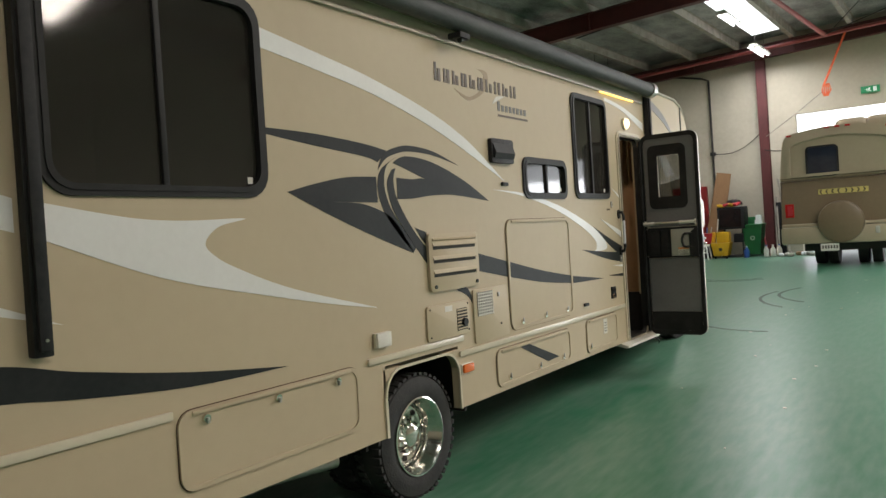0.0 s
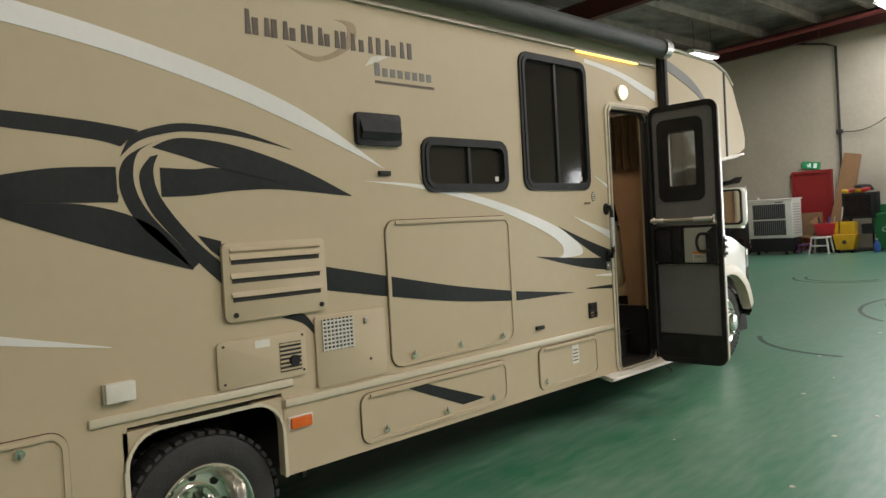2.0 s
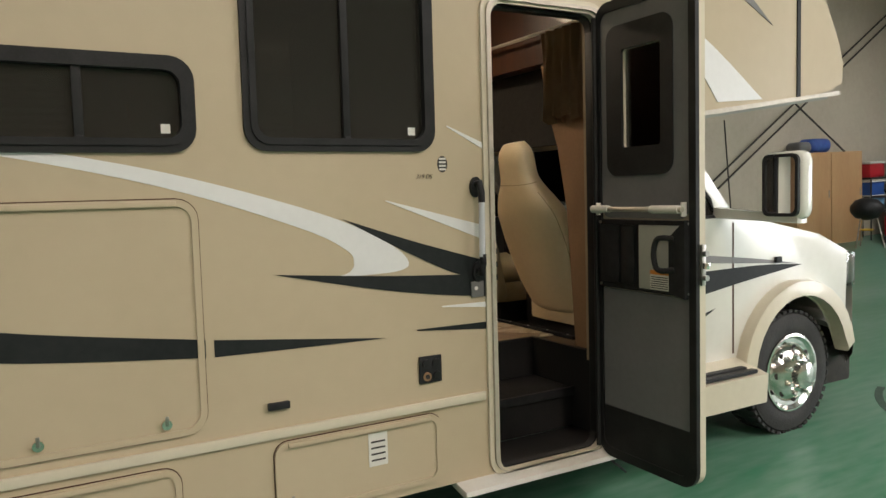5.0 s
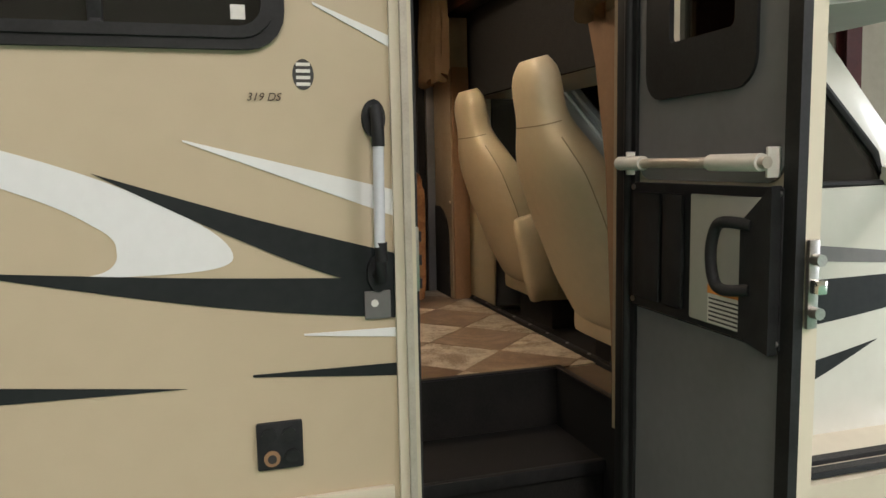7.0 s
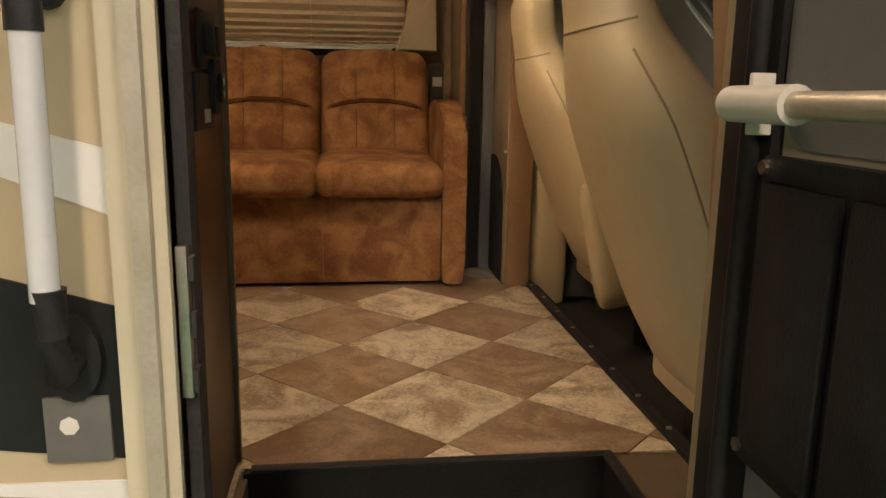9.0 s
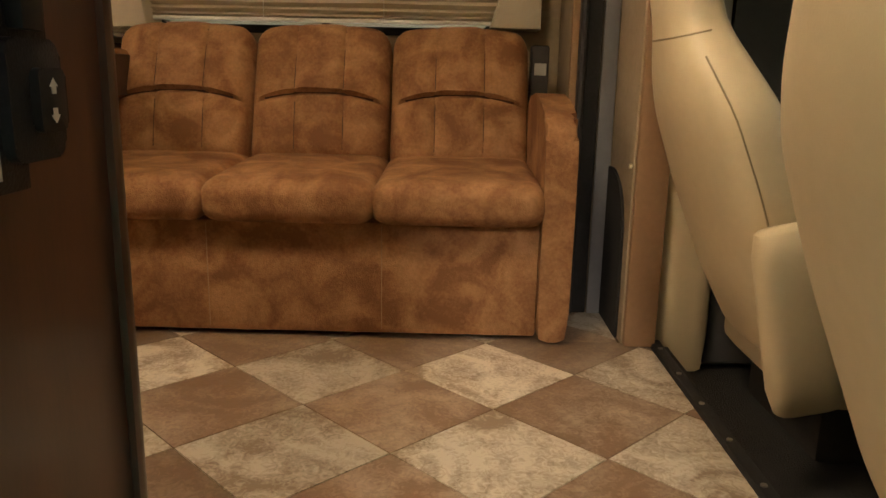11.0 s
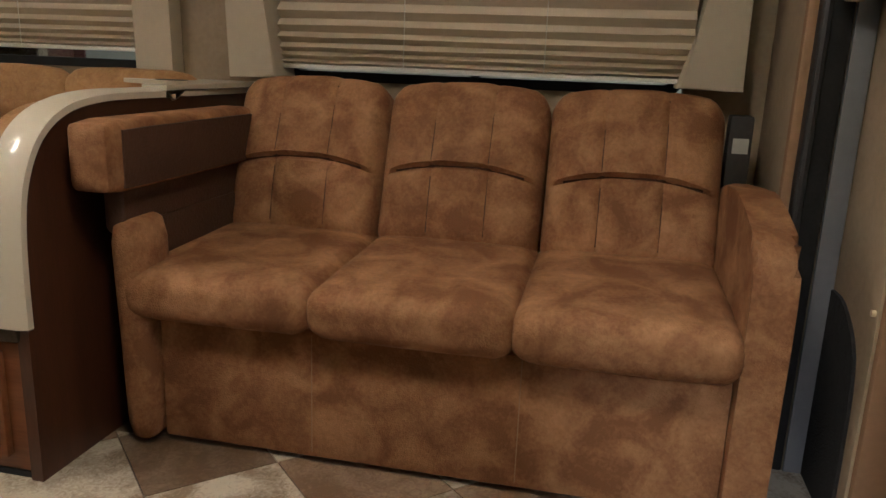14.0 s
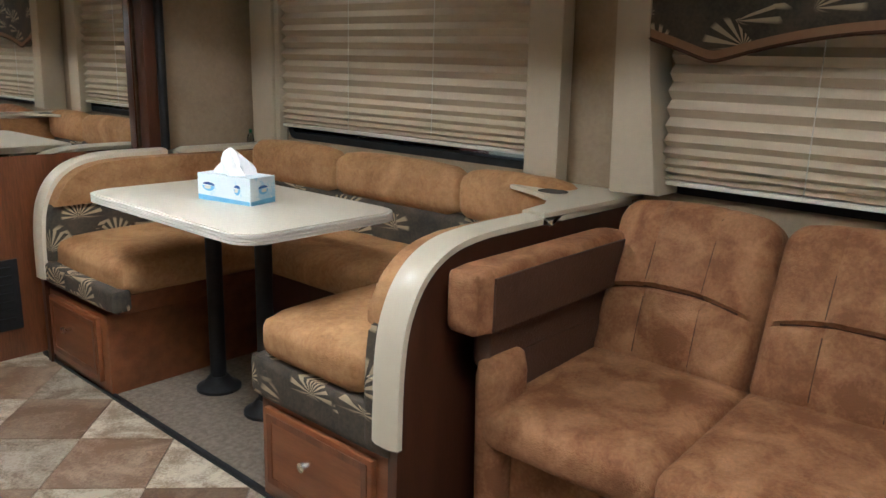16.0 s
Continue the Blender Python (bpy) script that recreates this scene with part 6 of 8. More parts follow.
def dinette():
    dinette_end(5.933, 1, "dinette_divider", "curved cherry panel with cream cap between dinette and sofa")
    dinette_end(3.885, -1, "dinette_divider", "curved cherry panel with cream cap at the dinette end")
    drawer_base(5.375, 5.90, "cherry drawer base under the dinette bench beside the sofa")
    drawer_base(3.92, 4.42, "cherry drawer base under the dinette bench beside the mirror")
    # benches
    b = thing("dinette_bench", (-4.9, 5.62, 1.18), "dinette bench in golden suede and fan-leaf fabric beside the sofa", "bench", "dinette benches")
    part("skirt", cushion((-4.905, 5.625, 1.238), (0.515, 0.282, 0.066), 0.025, 8), FLORAL, b, "dark fan-leaf fabric skirt")
    part("seat_cushion", cushion((-4.90, 5.595, 1.36), (0.505, 0.215, 0.066), 0.05, 14, plump(0.018)), TAN_SUEDE, b, "golden tan suede cushion")
    part("back_roll", end_pad(1.50, 1.70, 5.80, 5.868), TAN_SUEDE, b, "golden tan suede back roll")
    part("back_panel", end_pad(1.27, 1.515, 5.815, 5.872), FLORAL, b, "dark fan-leaf fabric back")
    part("end_border", cushion((-4.43, 5.868, 1.28), (0.045, 0.048, 0.10), 0.02, 5), FLORAL, b, "fan-leaf fabric border")
    b = thing("dinette_bench", (-4.9, 4.2, 1.18), "dinette bench in golden suede and fan-leaf fabric beside the mirror", "bench", "dinette benches")
    part("skirt", cushion((-4.425, 4.235, 1.25), (0.04, 0.295, 0.045), 0.02, 8), FLORAL, b, "dark fan-leaf fabric border")
    part("rail", box(-5.44, -4.44, 4.42, 4.47, 1.18, 1.25, 0.004), WOOD_H, b, "cherry rail under the cushion")
    part("platform", box(-5.44, -4.47, 3.93, 4.42, 1.178, 1.25, 0.004), DARK_WOOD, b)
    part("seat_cushion", cushion((-4.92, 4.24, 1.325), (0.495, 0.29, 0.068), 0.05, 14, plump(0.02)), TAN_SUEDE, b, "golden tan suede cushion")
    part("back_roll", end_pad(1.52, 1.70, 3.95, 4.03), TAN_SUEDE, b, "golden tan suede back roll")
    part("back_panel", end_pad(1.30, 1.535, 3.945, 4.01), FLORAL, b, "dark fan-leaf fabric back")
    b = thing("dinette_bench", (-5.25, 4.9, FZ), "window-side dinette bench with golden suede backs", "bench", "dinette benches")
    part("base", box(-5.44, -5.06, 4.425, 5.37, FZ, 1.25, 0.006), DARK_WOOD, b, "dark cherry base")
    part("seat_cushion", cushion((-5.21, 4.955, 1.335), (0.24, 0.42, 0.07), 0.045, 10, plump(0.012)), TAN_SUEDE, b, "golden tan suede cushion")
    for y0, y1 in ((4.04, 4.625), (4.635, 5.31), (5.32, 5.79)):
        part("back_roll", cushion((-5.375, (y0 + y1) / 2, 1.645), (0.065, (y1 - y0) / 2, 0.085), 0.05, 12, plump(0.02)), TAN_SUEDE, b, "golden tan suede back roll")
    part("back_panel", cushion((-5.385, 4.92, 1.48), (0.055, 0.86, 0.095), 0.03, 8), FLORAL, b, "dark fan-leaf fabric back")
    s = thing("dinette_ledge", (-5.45, 5.6, 1.705), "cream ledge with a cup holder behind the dinette bench", "shelf")
    part("top", prism([(-5.50, 5.56), (-5.30, 5.57), (-5.25, 5.70), (-5.19, 5.80), (-5.08, 5.862), (-4.95, 5.87), (-4.95, 5.945), (-5.33, 5.962), (-5.50, 5.965)], "z", 1.707, 1.721, bev=0.003), CREAM, s, smooth=False)
    part("cup_hole", prism(rounded(-5.33, -5.25, 5.70, 5.80, 0.038), "z", 1.721, 1.723), DARK_METAL, s, smooth=False)
    part("back_ledge", box(-5.50, -5.43, 3.87, 5.56, 1.68, 1.70, 0.004), WALLPAPER, s)
    # carpet
    solo("carpet", box(-5.06, -4.428, 4.425, 5.37, FZ - 0.004, FZ + 0.012, 0.004), CARPET, "beige looped carpet under the dinette table", "carpet")
    solo("carpet_edge", box(-4.425, -4.405, 3.80, 5.90, FZ - 0.002, FZ + 0.014, 0.003), BLACK_PLASTIC, "black edge strip along the slide-out floor", "trim", kind="structure")
    # table
    t = thing("dinette_table", (-4.63, 4.95, FZ), "cream laminate dinette table on two black posts", "table")
    tz = 1.655
    part("tabletop", prism(rounded(-4.925, -4.345, 4.48, 5.415, 0.08, 6), "z", tz - 0.022, tz, bev=0.004), LAMINATE, t, "cream laminate top")
    for k in range(3):
        part("edge_band", ring(rounded(-4.933, -4.337, 4.472, 5.423, 0.085, 6), rounded(-4.915, -4.355, 4.49, 5.405, 0.075, 6), "z", tz - 0.030 + 0.0095 * k, tz - 0.0225 + 0.0095 * k), WHITE_PLASTIC, t, "pale ribbed edge band")
    for lx, ly in ((-4.73, 4.64), (-4.735, 4.945)):
        g = part("post", rod((lx, ly, FZ + 0.01), (lx, ly, tz - 0.022), 0.03, 18), BLACK_FRAME, t, "black steel post")
        part("foot", lathe([(0.085, FZ + 0.012), (0.084, FZ + 0.022), (0.055, FZ + 0.04), (0.04, FZ + 0.06), (0.034, FZ + 0.065)], (lx, ly, 0), "z", 20), BLACK_FRAME, g, "round black floor socket")
        part("top_plate", lathe([(0.033, tz - 0.06), (0.08, tz - 0.036), (0.08, tz - 0.024)], (lx, ly, 0), "z", 18), BLACK_FRAME, g)


def tissue_box():
    z = 1.655
    t = thing("tissue_box", (-4.634, 4.949, z), "blue and white carton of tissues with one pulled out", "tissue box")
    m = pose(-4.634, 4.949, z, 0, 0, 12)
    bm = box(-0.058, 0.058, -0.1145, 0.1145, 0, 0.088, 0.002)
    bmesh.ops.transform(bm, matrix=m, verts=bm.verts)
    c = part("carton", bm, BOX_BLUE, t, "blue and white printed carton", smooth=False)
    def printed(shape, axis, at, mat):
        bm = prism(shape, axis, at, at + 0.0006)
        bmesh.ops.transform(bm, matrix=m, verts=bm.verts)
        part("print", bm, mat, c, smooth=False)

    def oval(u, w, a, b, low=0.0, high=2 * math.pi):
        return [(u + a * math.cos(low + (high - low) * k / 18), w + b * math.sin(low + (high - low) * k / 18)) for k in range(18)]
    for axis, at, half, spots in (("x", 0.0582, 0.1125, ((-0.065, 0.028, 0.018), (0.06, 0.014, 0.020))), ("y", 0.1147, 0.056, ((0.0, 0.022, 0.018),))):
        printed([(-half, 0.001), (half, 0.001), (half, 0.013), (-half, 0.018)], axis, at, PALE_BLUE_INK)
        for u, a, b in spots:
            printed(oval(u, 0.05, a, b, math.pi * 1.02, math.pi * 2.04), axis, at + 0.0008, PALE_BLUE_INK)
            printed(oval(u, 0.05, a, b * 0.62, 0.05, math.pi * 0.95), axis, at + 0.0008, BLUE_INK)
            printed(oval(u - 0.003, 0.044, a * 0.55, b * 0.30), axis, at + 0.0016, LABEL_W)
    bm = bmesh.new()
    rows = []
    for k in range(9):
        f = k / 8
        row = []
        for a in range(24):
            an = 2 * math.pi * a / 24
            fold = 1 + 0.35 * math.sin(3 * an + 4 * f) + 0.15 * math.sin(7 * an)
            r = (0.075 * (1 - f) ** 0.7 + 0.006) * fold
            row.append(bm.verts.new(m @ Vector((r * 0.5 * math.cos(an) + 0.01 * f, r * 0.85 * math.sin(an) - 0.01 * f, 0.087 + 0.085 * f))))
        rows.append(row)
    for a, b in zip(rows, rows[1:]):
        for k in range(24):
            bm.faces.new((a[k], a[(k + 1) % 24], b[(k + 1) % 24], b[k]))
    bm.faces.new(rows[-1])
    part("tissue", bm, TISSUE, t, "white tissue sticking out")
    g = thing("small_bottle", (-5.40, 3.93, 1.70), "small clear green bottle on the bench back", "bottle")
    part("bottle", lathe([(0.016, 1.702), (0.017, 1.735), (0.013, 1.75), (0.006, 1.76)], (-5.40, 3.93, 0), "z", 12), CLEAR_GLASS, g)
    part("cap", rod((-5.40, 3.93, 1.76), (-5.40, 3.93, 1.777), 0.008, 10), GREEN_PLASTIC, g, "green cap")


def pleated_shade(y0, y1, z0, z1, label, bx=-5.474):
    t = thing("pleated_shade", (bx, (y0 + y1) / 2, z0), label, "blind", "slide-out blinds")
    bm = bmesh.new()
    zs, z = [], z0 + 0.012
    step = 0.009
    while z < z1:
        zs.append(z)
        z += step
        step = min(0.026, step * 1.10)
    fr, bk = [], []
    for k, z in enumerate(zs):
        x = bx + (0.016 if k % 2 else -0.015)
        rowf = []
        for j in range(9):
            y = y0 + (y1 - y0) * j / 8
            sag = 0.006 * noise.noise(Vector((y * 6, z * 40, 2.0))) * max(0, 1 - k / 14)
            rowf.append((x, y, z + sag))
        fr.append([bm.verts.new(p) for p in rowf])
        bk.append([bm.verts.new((p[0] - 0.002, p[1], p[2])) for p in rowf])
    for rows in (fr, bk):
        for a, b in zip(rows, rows[1:]):
            for j in range(8):
                bm.faces.new((a[j], a[j + 1], b[j + 1], b[j]))
    part("cloth", bm, BLIND, t, "beige pleated cloth", smooth=False)
    part("bottom_rail", box(bx - 0.016, bx + 0.012, y0, y1, z0, z0 + 0.014, 0.003), WHITE_PLASTIC, t, "cream bottom rail")
    for y in (y0 + 0.33 * (y1 - y0), y0 + 0.67 * (y1 - y0)):
        part("cord", rod((bx + 0.019, y, z0 + 0.01), (bx + 0.019, y, z1), 0.0016, 5), LABEL_W, t)


def lambrequins():
    t = thing("window_surround", (-5.45, 4.9, 1.75), "beige padded boards framing the dinette window", "window trim", "window surrounds")
    part("side_board", prism([(3.895, 1.715), (4.06, 1.725), (4.055, 2.60), (3.885, 2.60)], "x", -5.50, -5.44, bev=0.008), LINEN, t, "beige padded side board")
    part("side_board", prism([(5.53, 1.742), (5.672, 1.722), (5.655, 2.60), (5.515, 2.60)], "x", -5.50, -5.425, bev=0.012), LINEN, t, "beige padded side board")
    part("inner_board", box(-5.50, -5.455, 4.062, 4.092, 1.735, 2.60, 0.004), LINEN, t)
    part("top_board", box(-5.50, -5.42, 3.89, 5.66, 2.505, 2.62, 0.01), LINEN, t, "beige padded top board")
    t = thing("window_surround", (-5.45, 6.75, 1.75), "beige padded boards and fan-leaf valance framing the sofa window", "window trim", "window surrounds")
    part("side_board", prism([(5.915, 1.737), (6.08, 1.742), (6.045, 1.92), (6.02, 2.1), (6.005, 2.24), (6.0, 2.60), (5.88, 2.60)], "x", -5.50, -5.35, bev=0.010), LINEN, t, "beige padded flared board")
    part("side_board", prism([(7.289, 1.760), (7.468, 1.757), (7.457, 2.60), (7.38, 2.60), (7.375, 2.24), (7.355, 2.05), (7.33, 1.9)], "x", -5.50, -5.35, bev=0.010), LINEN, t, "beige padded flared board")
    half = [(6.005, 2.205), (6.09, 2.178), (6.17, 2.150), (6.20, 2.144), (6.235, 2.150), (6.32, 2.174), (6.42, 2.196), (6.55, 2.215)]
    bot = half + [(6.685, 2.222)] + [(13.37 - u, v) for u, v in half[::-1]]
    v = part("valance", prism(smooth_line(bot, 4) + [(7.365, 2.60), (6.005, 2.60)], "x", -5.405, -5.355), FLORAL, t, "dark fan-leaf scalloped valance")
    line = smooth_line(bot, 4)
    part("valance_band", prism([(u, w + 0.002) for u, w in line] + [(u, w + 0.026) for u, w in line[::-1]], "x", -5.355, -5.352), CARDBOARD, v, "brown striped band", smooth=False)
    part("valance_piping", tube([(-5.355, u, w - 0.002) for u, w in line], 0.006, 6), SEAM, v, "dark piping")


def entry_cabinet():
    t = thing("entry_cabinet", (-3.05, 6.5, FZ), "tall dark cherry cabinet beside the entry with a switch panel", "cabinet")
    part("body", box(-3.272, WX - 0.078, 6.30, 6.855, FZ, 2.40, 0.004), DARK_WOOD, t, "dark cherry wood body")
    part("corner_post", box(-3.286, -3.265, 6.83, 6.863, FZ, 2.40, 0.008), DARK_WOOD, t, "rounded cherry corner post")
    p = part("switch_panel", prism(rounded(-3.1650, -3.0950, 1.525, 1.61, 0.012), "y", 6.858, 6.872, bev=0.003), BLACK_PLASTIC, t, "black slide-out switch panel")
    part("rocker", prism(rounded(-3.1570, -3.1200, 1.545, 1.59, 0.006), "y", 6.872, 6.879, bev=0.002), BLACK_FRAME, p)
    for z, up in ((1.577, 1), (1.557, -1)):
        arrow = [(-3.1385, z + 0.006 * up), (-3.1445, z), (-3.1415, z), (-3.1415, z - 0.005 * up), (-3.1355, z - 0.005 * up), (-3.1355, z), (-3.1325, z)]
        part("arrow", prism(arrow, "y", 6.879, 6.8795), LABEL_W, p, "white arrow", smooth=False)
    b = part("blank_plate", box(-3.125, -2.985, 6.858, 6.864, 1.505, 1.588, 0.002), BLACK_PLASTIC, t, "black blank plate")
    part("tag", box(-3.088, -3.045, 6.864, 6.8655, 1.515, 1.535), LABEL_W, b, "small white tag", smooth=False)
    q = part("switch_plate", box(-3.165, -3.035, 6.858, 6.864, 1.595, 1.68, 0.003), BLACK_PLASTIC, t, "black switch plate")
    for x in (-3.125, -3.075):
        part("switch", box(x - 0.014, x + 0.014, 6.864, 6.877, 1.615, 1.66, 0.003), BLACK_FRAME, q)
    m = part("monitor_panel", box(-2.90, -2.72, 6.858, 6.866, 1.47, 1.65, 0.004), BLACK_PLASTIC, t, "black monitor panel")
    part("led", rod((-2.85, 6.866, 1.575), (-2.85, 6.871, 1.575), 0.008, 12), BLUE_LED, m, "glowing blue led")
    part("chip", box(-2.875, -2.855, 6.866, 6.872, 1.525, 1.534), LABEL_W, m, smooth=False)
    v = part("round_vent", lathe([(0.042, 6.858), (0.042, 6.864), (0.036, 6.87), (0.032, 6.86)], (-2.79, 0, 1.405), "y", 20), BLACK_PLASTIC, t, "round vent")
    for k in range(4):
        part("vent_bar", box(-2.815, -2.765, 6.860, 6.866, 1.385 + 0.012 * k, 1.390 + 0.012 * k), GREY_BOX, v, smooth=False)


def mirror_wardrobe():
    t = thing("wardrobe", (-4.3, 3.4, FZ), "cherry wardrobe with a mirror front and a dark vent below", "wardrobe")
    part("body", box(-4.91, -3.72, 3.0, 3.770, FZ, 2.79, 0.003), WOOD, t, "cherry wood body")
    part("mirror", box(-4.90, -3.76, 3.770, 3.774, 1.70, 2.74), MIRROR, t, "mirror panel", smooth=False)
    v = part("heat_vent", box(-4.35, -4.03, 3.770, 3.782, 0.98, 1.28, 0.004), BLACK_PLASTIC, t, "dark vent panel")
    for k in range(7):
        part("vent_slat", box(-4.32, -4.06, 3.782, 3.788, 1.02 + 0.036 * k, 1.035 + 0.036 * k), BLACK_FRAME, v, smooth=False)


def bunk_curtain():
    t = thing("bunk_curtain", (-3.0, 7.62, 2.05), "brown cloth curtain bunched beside the cab opening", "curtain")
    for x0, x1, zb in ((-3.10, -2.70, 2.0), (-4.95, -4.45, 1.98)):
        bm = bmesh.new()
        rows = []
        for k in range(11):
            z = zb + (2.45 - zb) * k / 10
            rows.append([bm.verts.new((x0 + (x1 - x0) * j / 40, 7.585 + 0.022 * math.sin(j * 0.95 + 0.5 * math.sin(k * 0.4)) * (1.2 - 0.06 * k) + 0.01 * noise.noise(Vector((j * 0.2, k * 0.2, x0))), z + (0.02 * math.sin(j * 0.7) if k == 0 else 0))) for j in range(41)])
        for a, b in zip(rows, rows[1:]):
            for j in range(40):
                bm.faces.new((a[j], a[j + 1], b[j + 1], b[j]))
        bmesh.ops.solidify(bm, geom=bm.faces[:], thickness=0.003)
        part("cloth", bm, CURTAIN, t, "brown gathered cloth")
    part("rail", rod((-4.95, 7.60, 2.46), (-2.68, 7.60, 2.46), 0.01, 8), ALU, t)
    b = thing("bunk_bed", (CX, 8.4, 2.16), "cab-over bunk with rumpled dark bedding", "bed")
    part("mattress", cushion((CX, 8.36, 2.24), (1.05, 0.5, 0.08), 0.05, 6), FLORAL, b)
    part("headliner", box(LX + 0.1, WX - 0.1, 7.80, 8.9, 2.76, 2.79), WOOD_H, b, smooth=False)


sofa()
dinette()
tissue_box()
pleated_shade(4.105, 5.535, 1.803, 2.51, "beige pleated blind half folded over the dinette window")
pleated_shade(6.055, 7.33, 1.772, 2.51, "beige pleated blind over the sofa window", -5.425)
lambrequins()
entry_cabinet()
mirror_wardrobe()
bunk_curtain()


# ---------- things in the hall ----------
BASE[0] = GROUND_TILT


def second_coach():
    t = thing("parked_motorhome", (-2.05, 20.5, 0), "champagne and brown moulded motorhome parked by the roller door", "motorhome")
    x0, x1, y0, y1 = -3.25, -0.85, 18.3, 24.2
    xm = (x0 + x1) / 2
    low = [(x0 + 0.02, 0.62), (x0 - 0.01, 0.9), (x0, 1.92), (x1, 1.92), (x1 + 0.01, 0.9), (x1 - 0.02, 0.62)]
    part("lower_body", prism(low, "y", y0, y1, bev=0.05), RV2_LOW, t, "brown lower body")
    top = smooth_line([(x0, 1.925), (x0 + 0.05, 2.5), (x0 + 0.12, 2.86), (x0 + 0.32, 2.98), (xm, 3.06), (x1 - 0.32, 2.98), (x1 - 0.12, 2.86), (x1 - 0.05, 2.5), (x1, 1.925)], 5)
    part("upper_body", prism(top, "y", y0 + 0.01, y1, bev=0.06), RV2_TOP, t, "champagne upper body")
    rec = smooth_line([(x0 + 0.16, 2.0), (x0 + 0.18, 2.5), (x0 + 0.27, 2.78), (xm, 2.92), (x1 - 0.27, 2.78), (x1 - 0.18, 2.5), (x1 - 0.16, 2.0)], 5)
    inn = smooth_line([(x0 + 0.24, 2.06), (x0 + 0.26, 2.5), (x0 + 0.33, 2.72), (xm, 2.85), (x1 - 0.33, 2.72), (x1 - 0.26, 2.5), (x1 - 0.24, 2.06)], 5)
    part("rear_rib", ring(rec, inn, "y", y0 - 0.04, y0 + 0.02), RV2_TOP, t, "raised rear frame")
    w = part("rear_window", ring(rounded(-2.70, -2.05, 1.98, 2.66, 0.10), rounded(-2.66, -2.09, 2.02, 2.62, 0.08), "y", y0 - 0.02, y0 + 0.02), BLACK_FRAME, t, "dark rear window")
    part("pane", prism(rounded(-2.66, -2.09, 2.02, 2.62, 0.08), "y", y0 - 0.012, y0 - 0.004), material("rear_tint", (0.012, 0.016, 0.03), (0.02, 0.025, 0.04), 5, 0.06), w, smooth=False)
    for z in (1.88, 1.93, 1.98):
        part("moulding", box(x0 + 0.02, x1 - 0.02, y0 - 0.012, y0 + 0.01, z, z + 0.015, 0.004), RV2_LOW, t)
    b = part("rear_bumper", box(x0 - 0.02, x1 + 0.02, y0 - 0.12, y0 + 0.1, 0.52, 0.90, 0.05), RV2_TOP, t, "champagne moulded bumper")
    part("bumper_step", box(x0, x1, y0 - 0.10, y0 + 0.02, 0.90, 0.97, 0.02), RV2_TOP, b)
    part("hitch_lamp", box(-1.42, -1.34, y0 - 0.14, y0 - 0.11, 0.70, 0.85, 0.01), GREY_BOX, b)
    for x in (x0 + 0.08, x1 - 0.26):
        l = part("tail_lamp", box(x, x + 0.18, y0 - 0.025, y0 + 0.01, 1.12, 1.42, 0.012), RED_LENS, t, "red tail lamp")
        part("lamp_centre", box(x + 0.05, x + 0.15, y0 - 0.03, y0 - 0.024, 1.16, 1.38), RED_PLASTIC, l, smooth=False)
    part("spare_wheel_cover", lathe([(0.44, y0 + 0.0), (0.455, y0 - 0.10), (0.44, y0 - 0.17), (0.36, y0 - 0.20), (0.05, y0 - 0.215)], (-2.06, 0, 0.98), "y", 40), RV2_LOW, t, "round brown spare wheel cover")
    n = part("number_plate", box(-2.48, -2.12, y0 - 0.13, y0 - 0.118, 0.36, 0.52, 0.004), LABEL_W, t, "white number plate")
    for k in range(6):
        part("plate_mark", box(-2.45 + 0.055 * k, -2.42 + 0.055 * k, y0 - 0.132, y0 - 0.13, 0.41, 0.48), INK, n, smooth=False)
    c = part("chevron_board", box(-2.48, -1.52, y0 - 0.02, y0 - 0.005, 1.59, 1.70), YELLOW, t, "yellow chevron reflector", smooth=False)
    for k in range(8):
        u, s = -2.43 + 0.115 * k, -1 if k < 4 else 1
        part("chevron", prism([(u, 1.60), (u + 0.03, 1.60), (u + 0.03 + 0.03 * s, 1.645), (u + 0.03, 1.69), (u, 1.69), (u + 0.03 * s, 1.645)], "y", y0 - 0.023, y0 - 0.02), INK, c, smooth=False)
    for x in (-3.02, -2.25, -2.05, -1.85, -1.1):
        z = 2.93 if abs(x + 2.05) > 0.5 else 3.03
        part("marker_lamp", box(x - 0.05, x + 0.05, y0 - 0.01, y0 + 0.05, z - 0.02, z + 0.02, 0.006), RED_LENS, t)
    for x in (-1.85, -1.25):
        part("roof_vent", cushion((x, y0 + 1.0, 3.08), (0.32, 0.4, 0.15), 0.12, 6), RV2_TOP, t, "champagne roof vent cover")
    for x in (-2.62, -2.35, -1.75, -1.48):
        part("tyre", rod((x - 0.10, y0 + 1.0, 0.36), (x + 0.10, y0 + 1.0, 0.36), 0.36, 28), RUBBER, t, "dusty black tyre")
    part("underbody", box(x0 + 0.4, x1 - 0.4, y0 + 0.2, y1 - 0.2, 0.35, 0.62), DARK_METAL, t, smooth=False)
    for x in (x0 + 0.15, x1 - 0.15):
        part("tyre", rod((x - 0.1, y1 - 1.0, 0.36), (x + 0.1, y1 - 1.0, 0.36), 0.36, 24), RUBBER, t, "dusty black tyre")


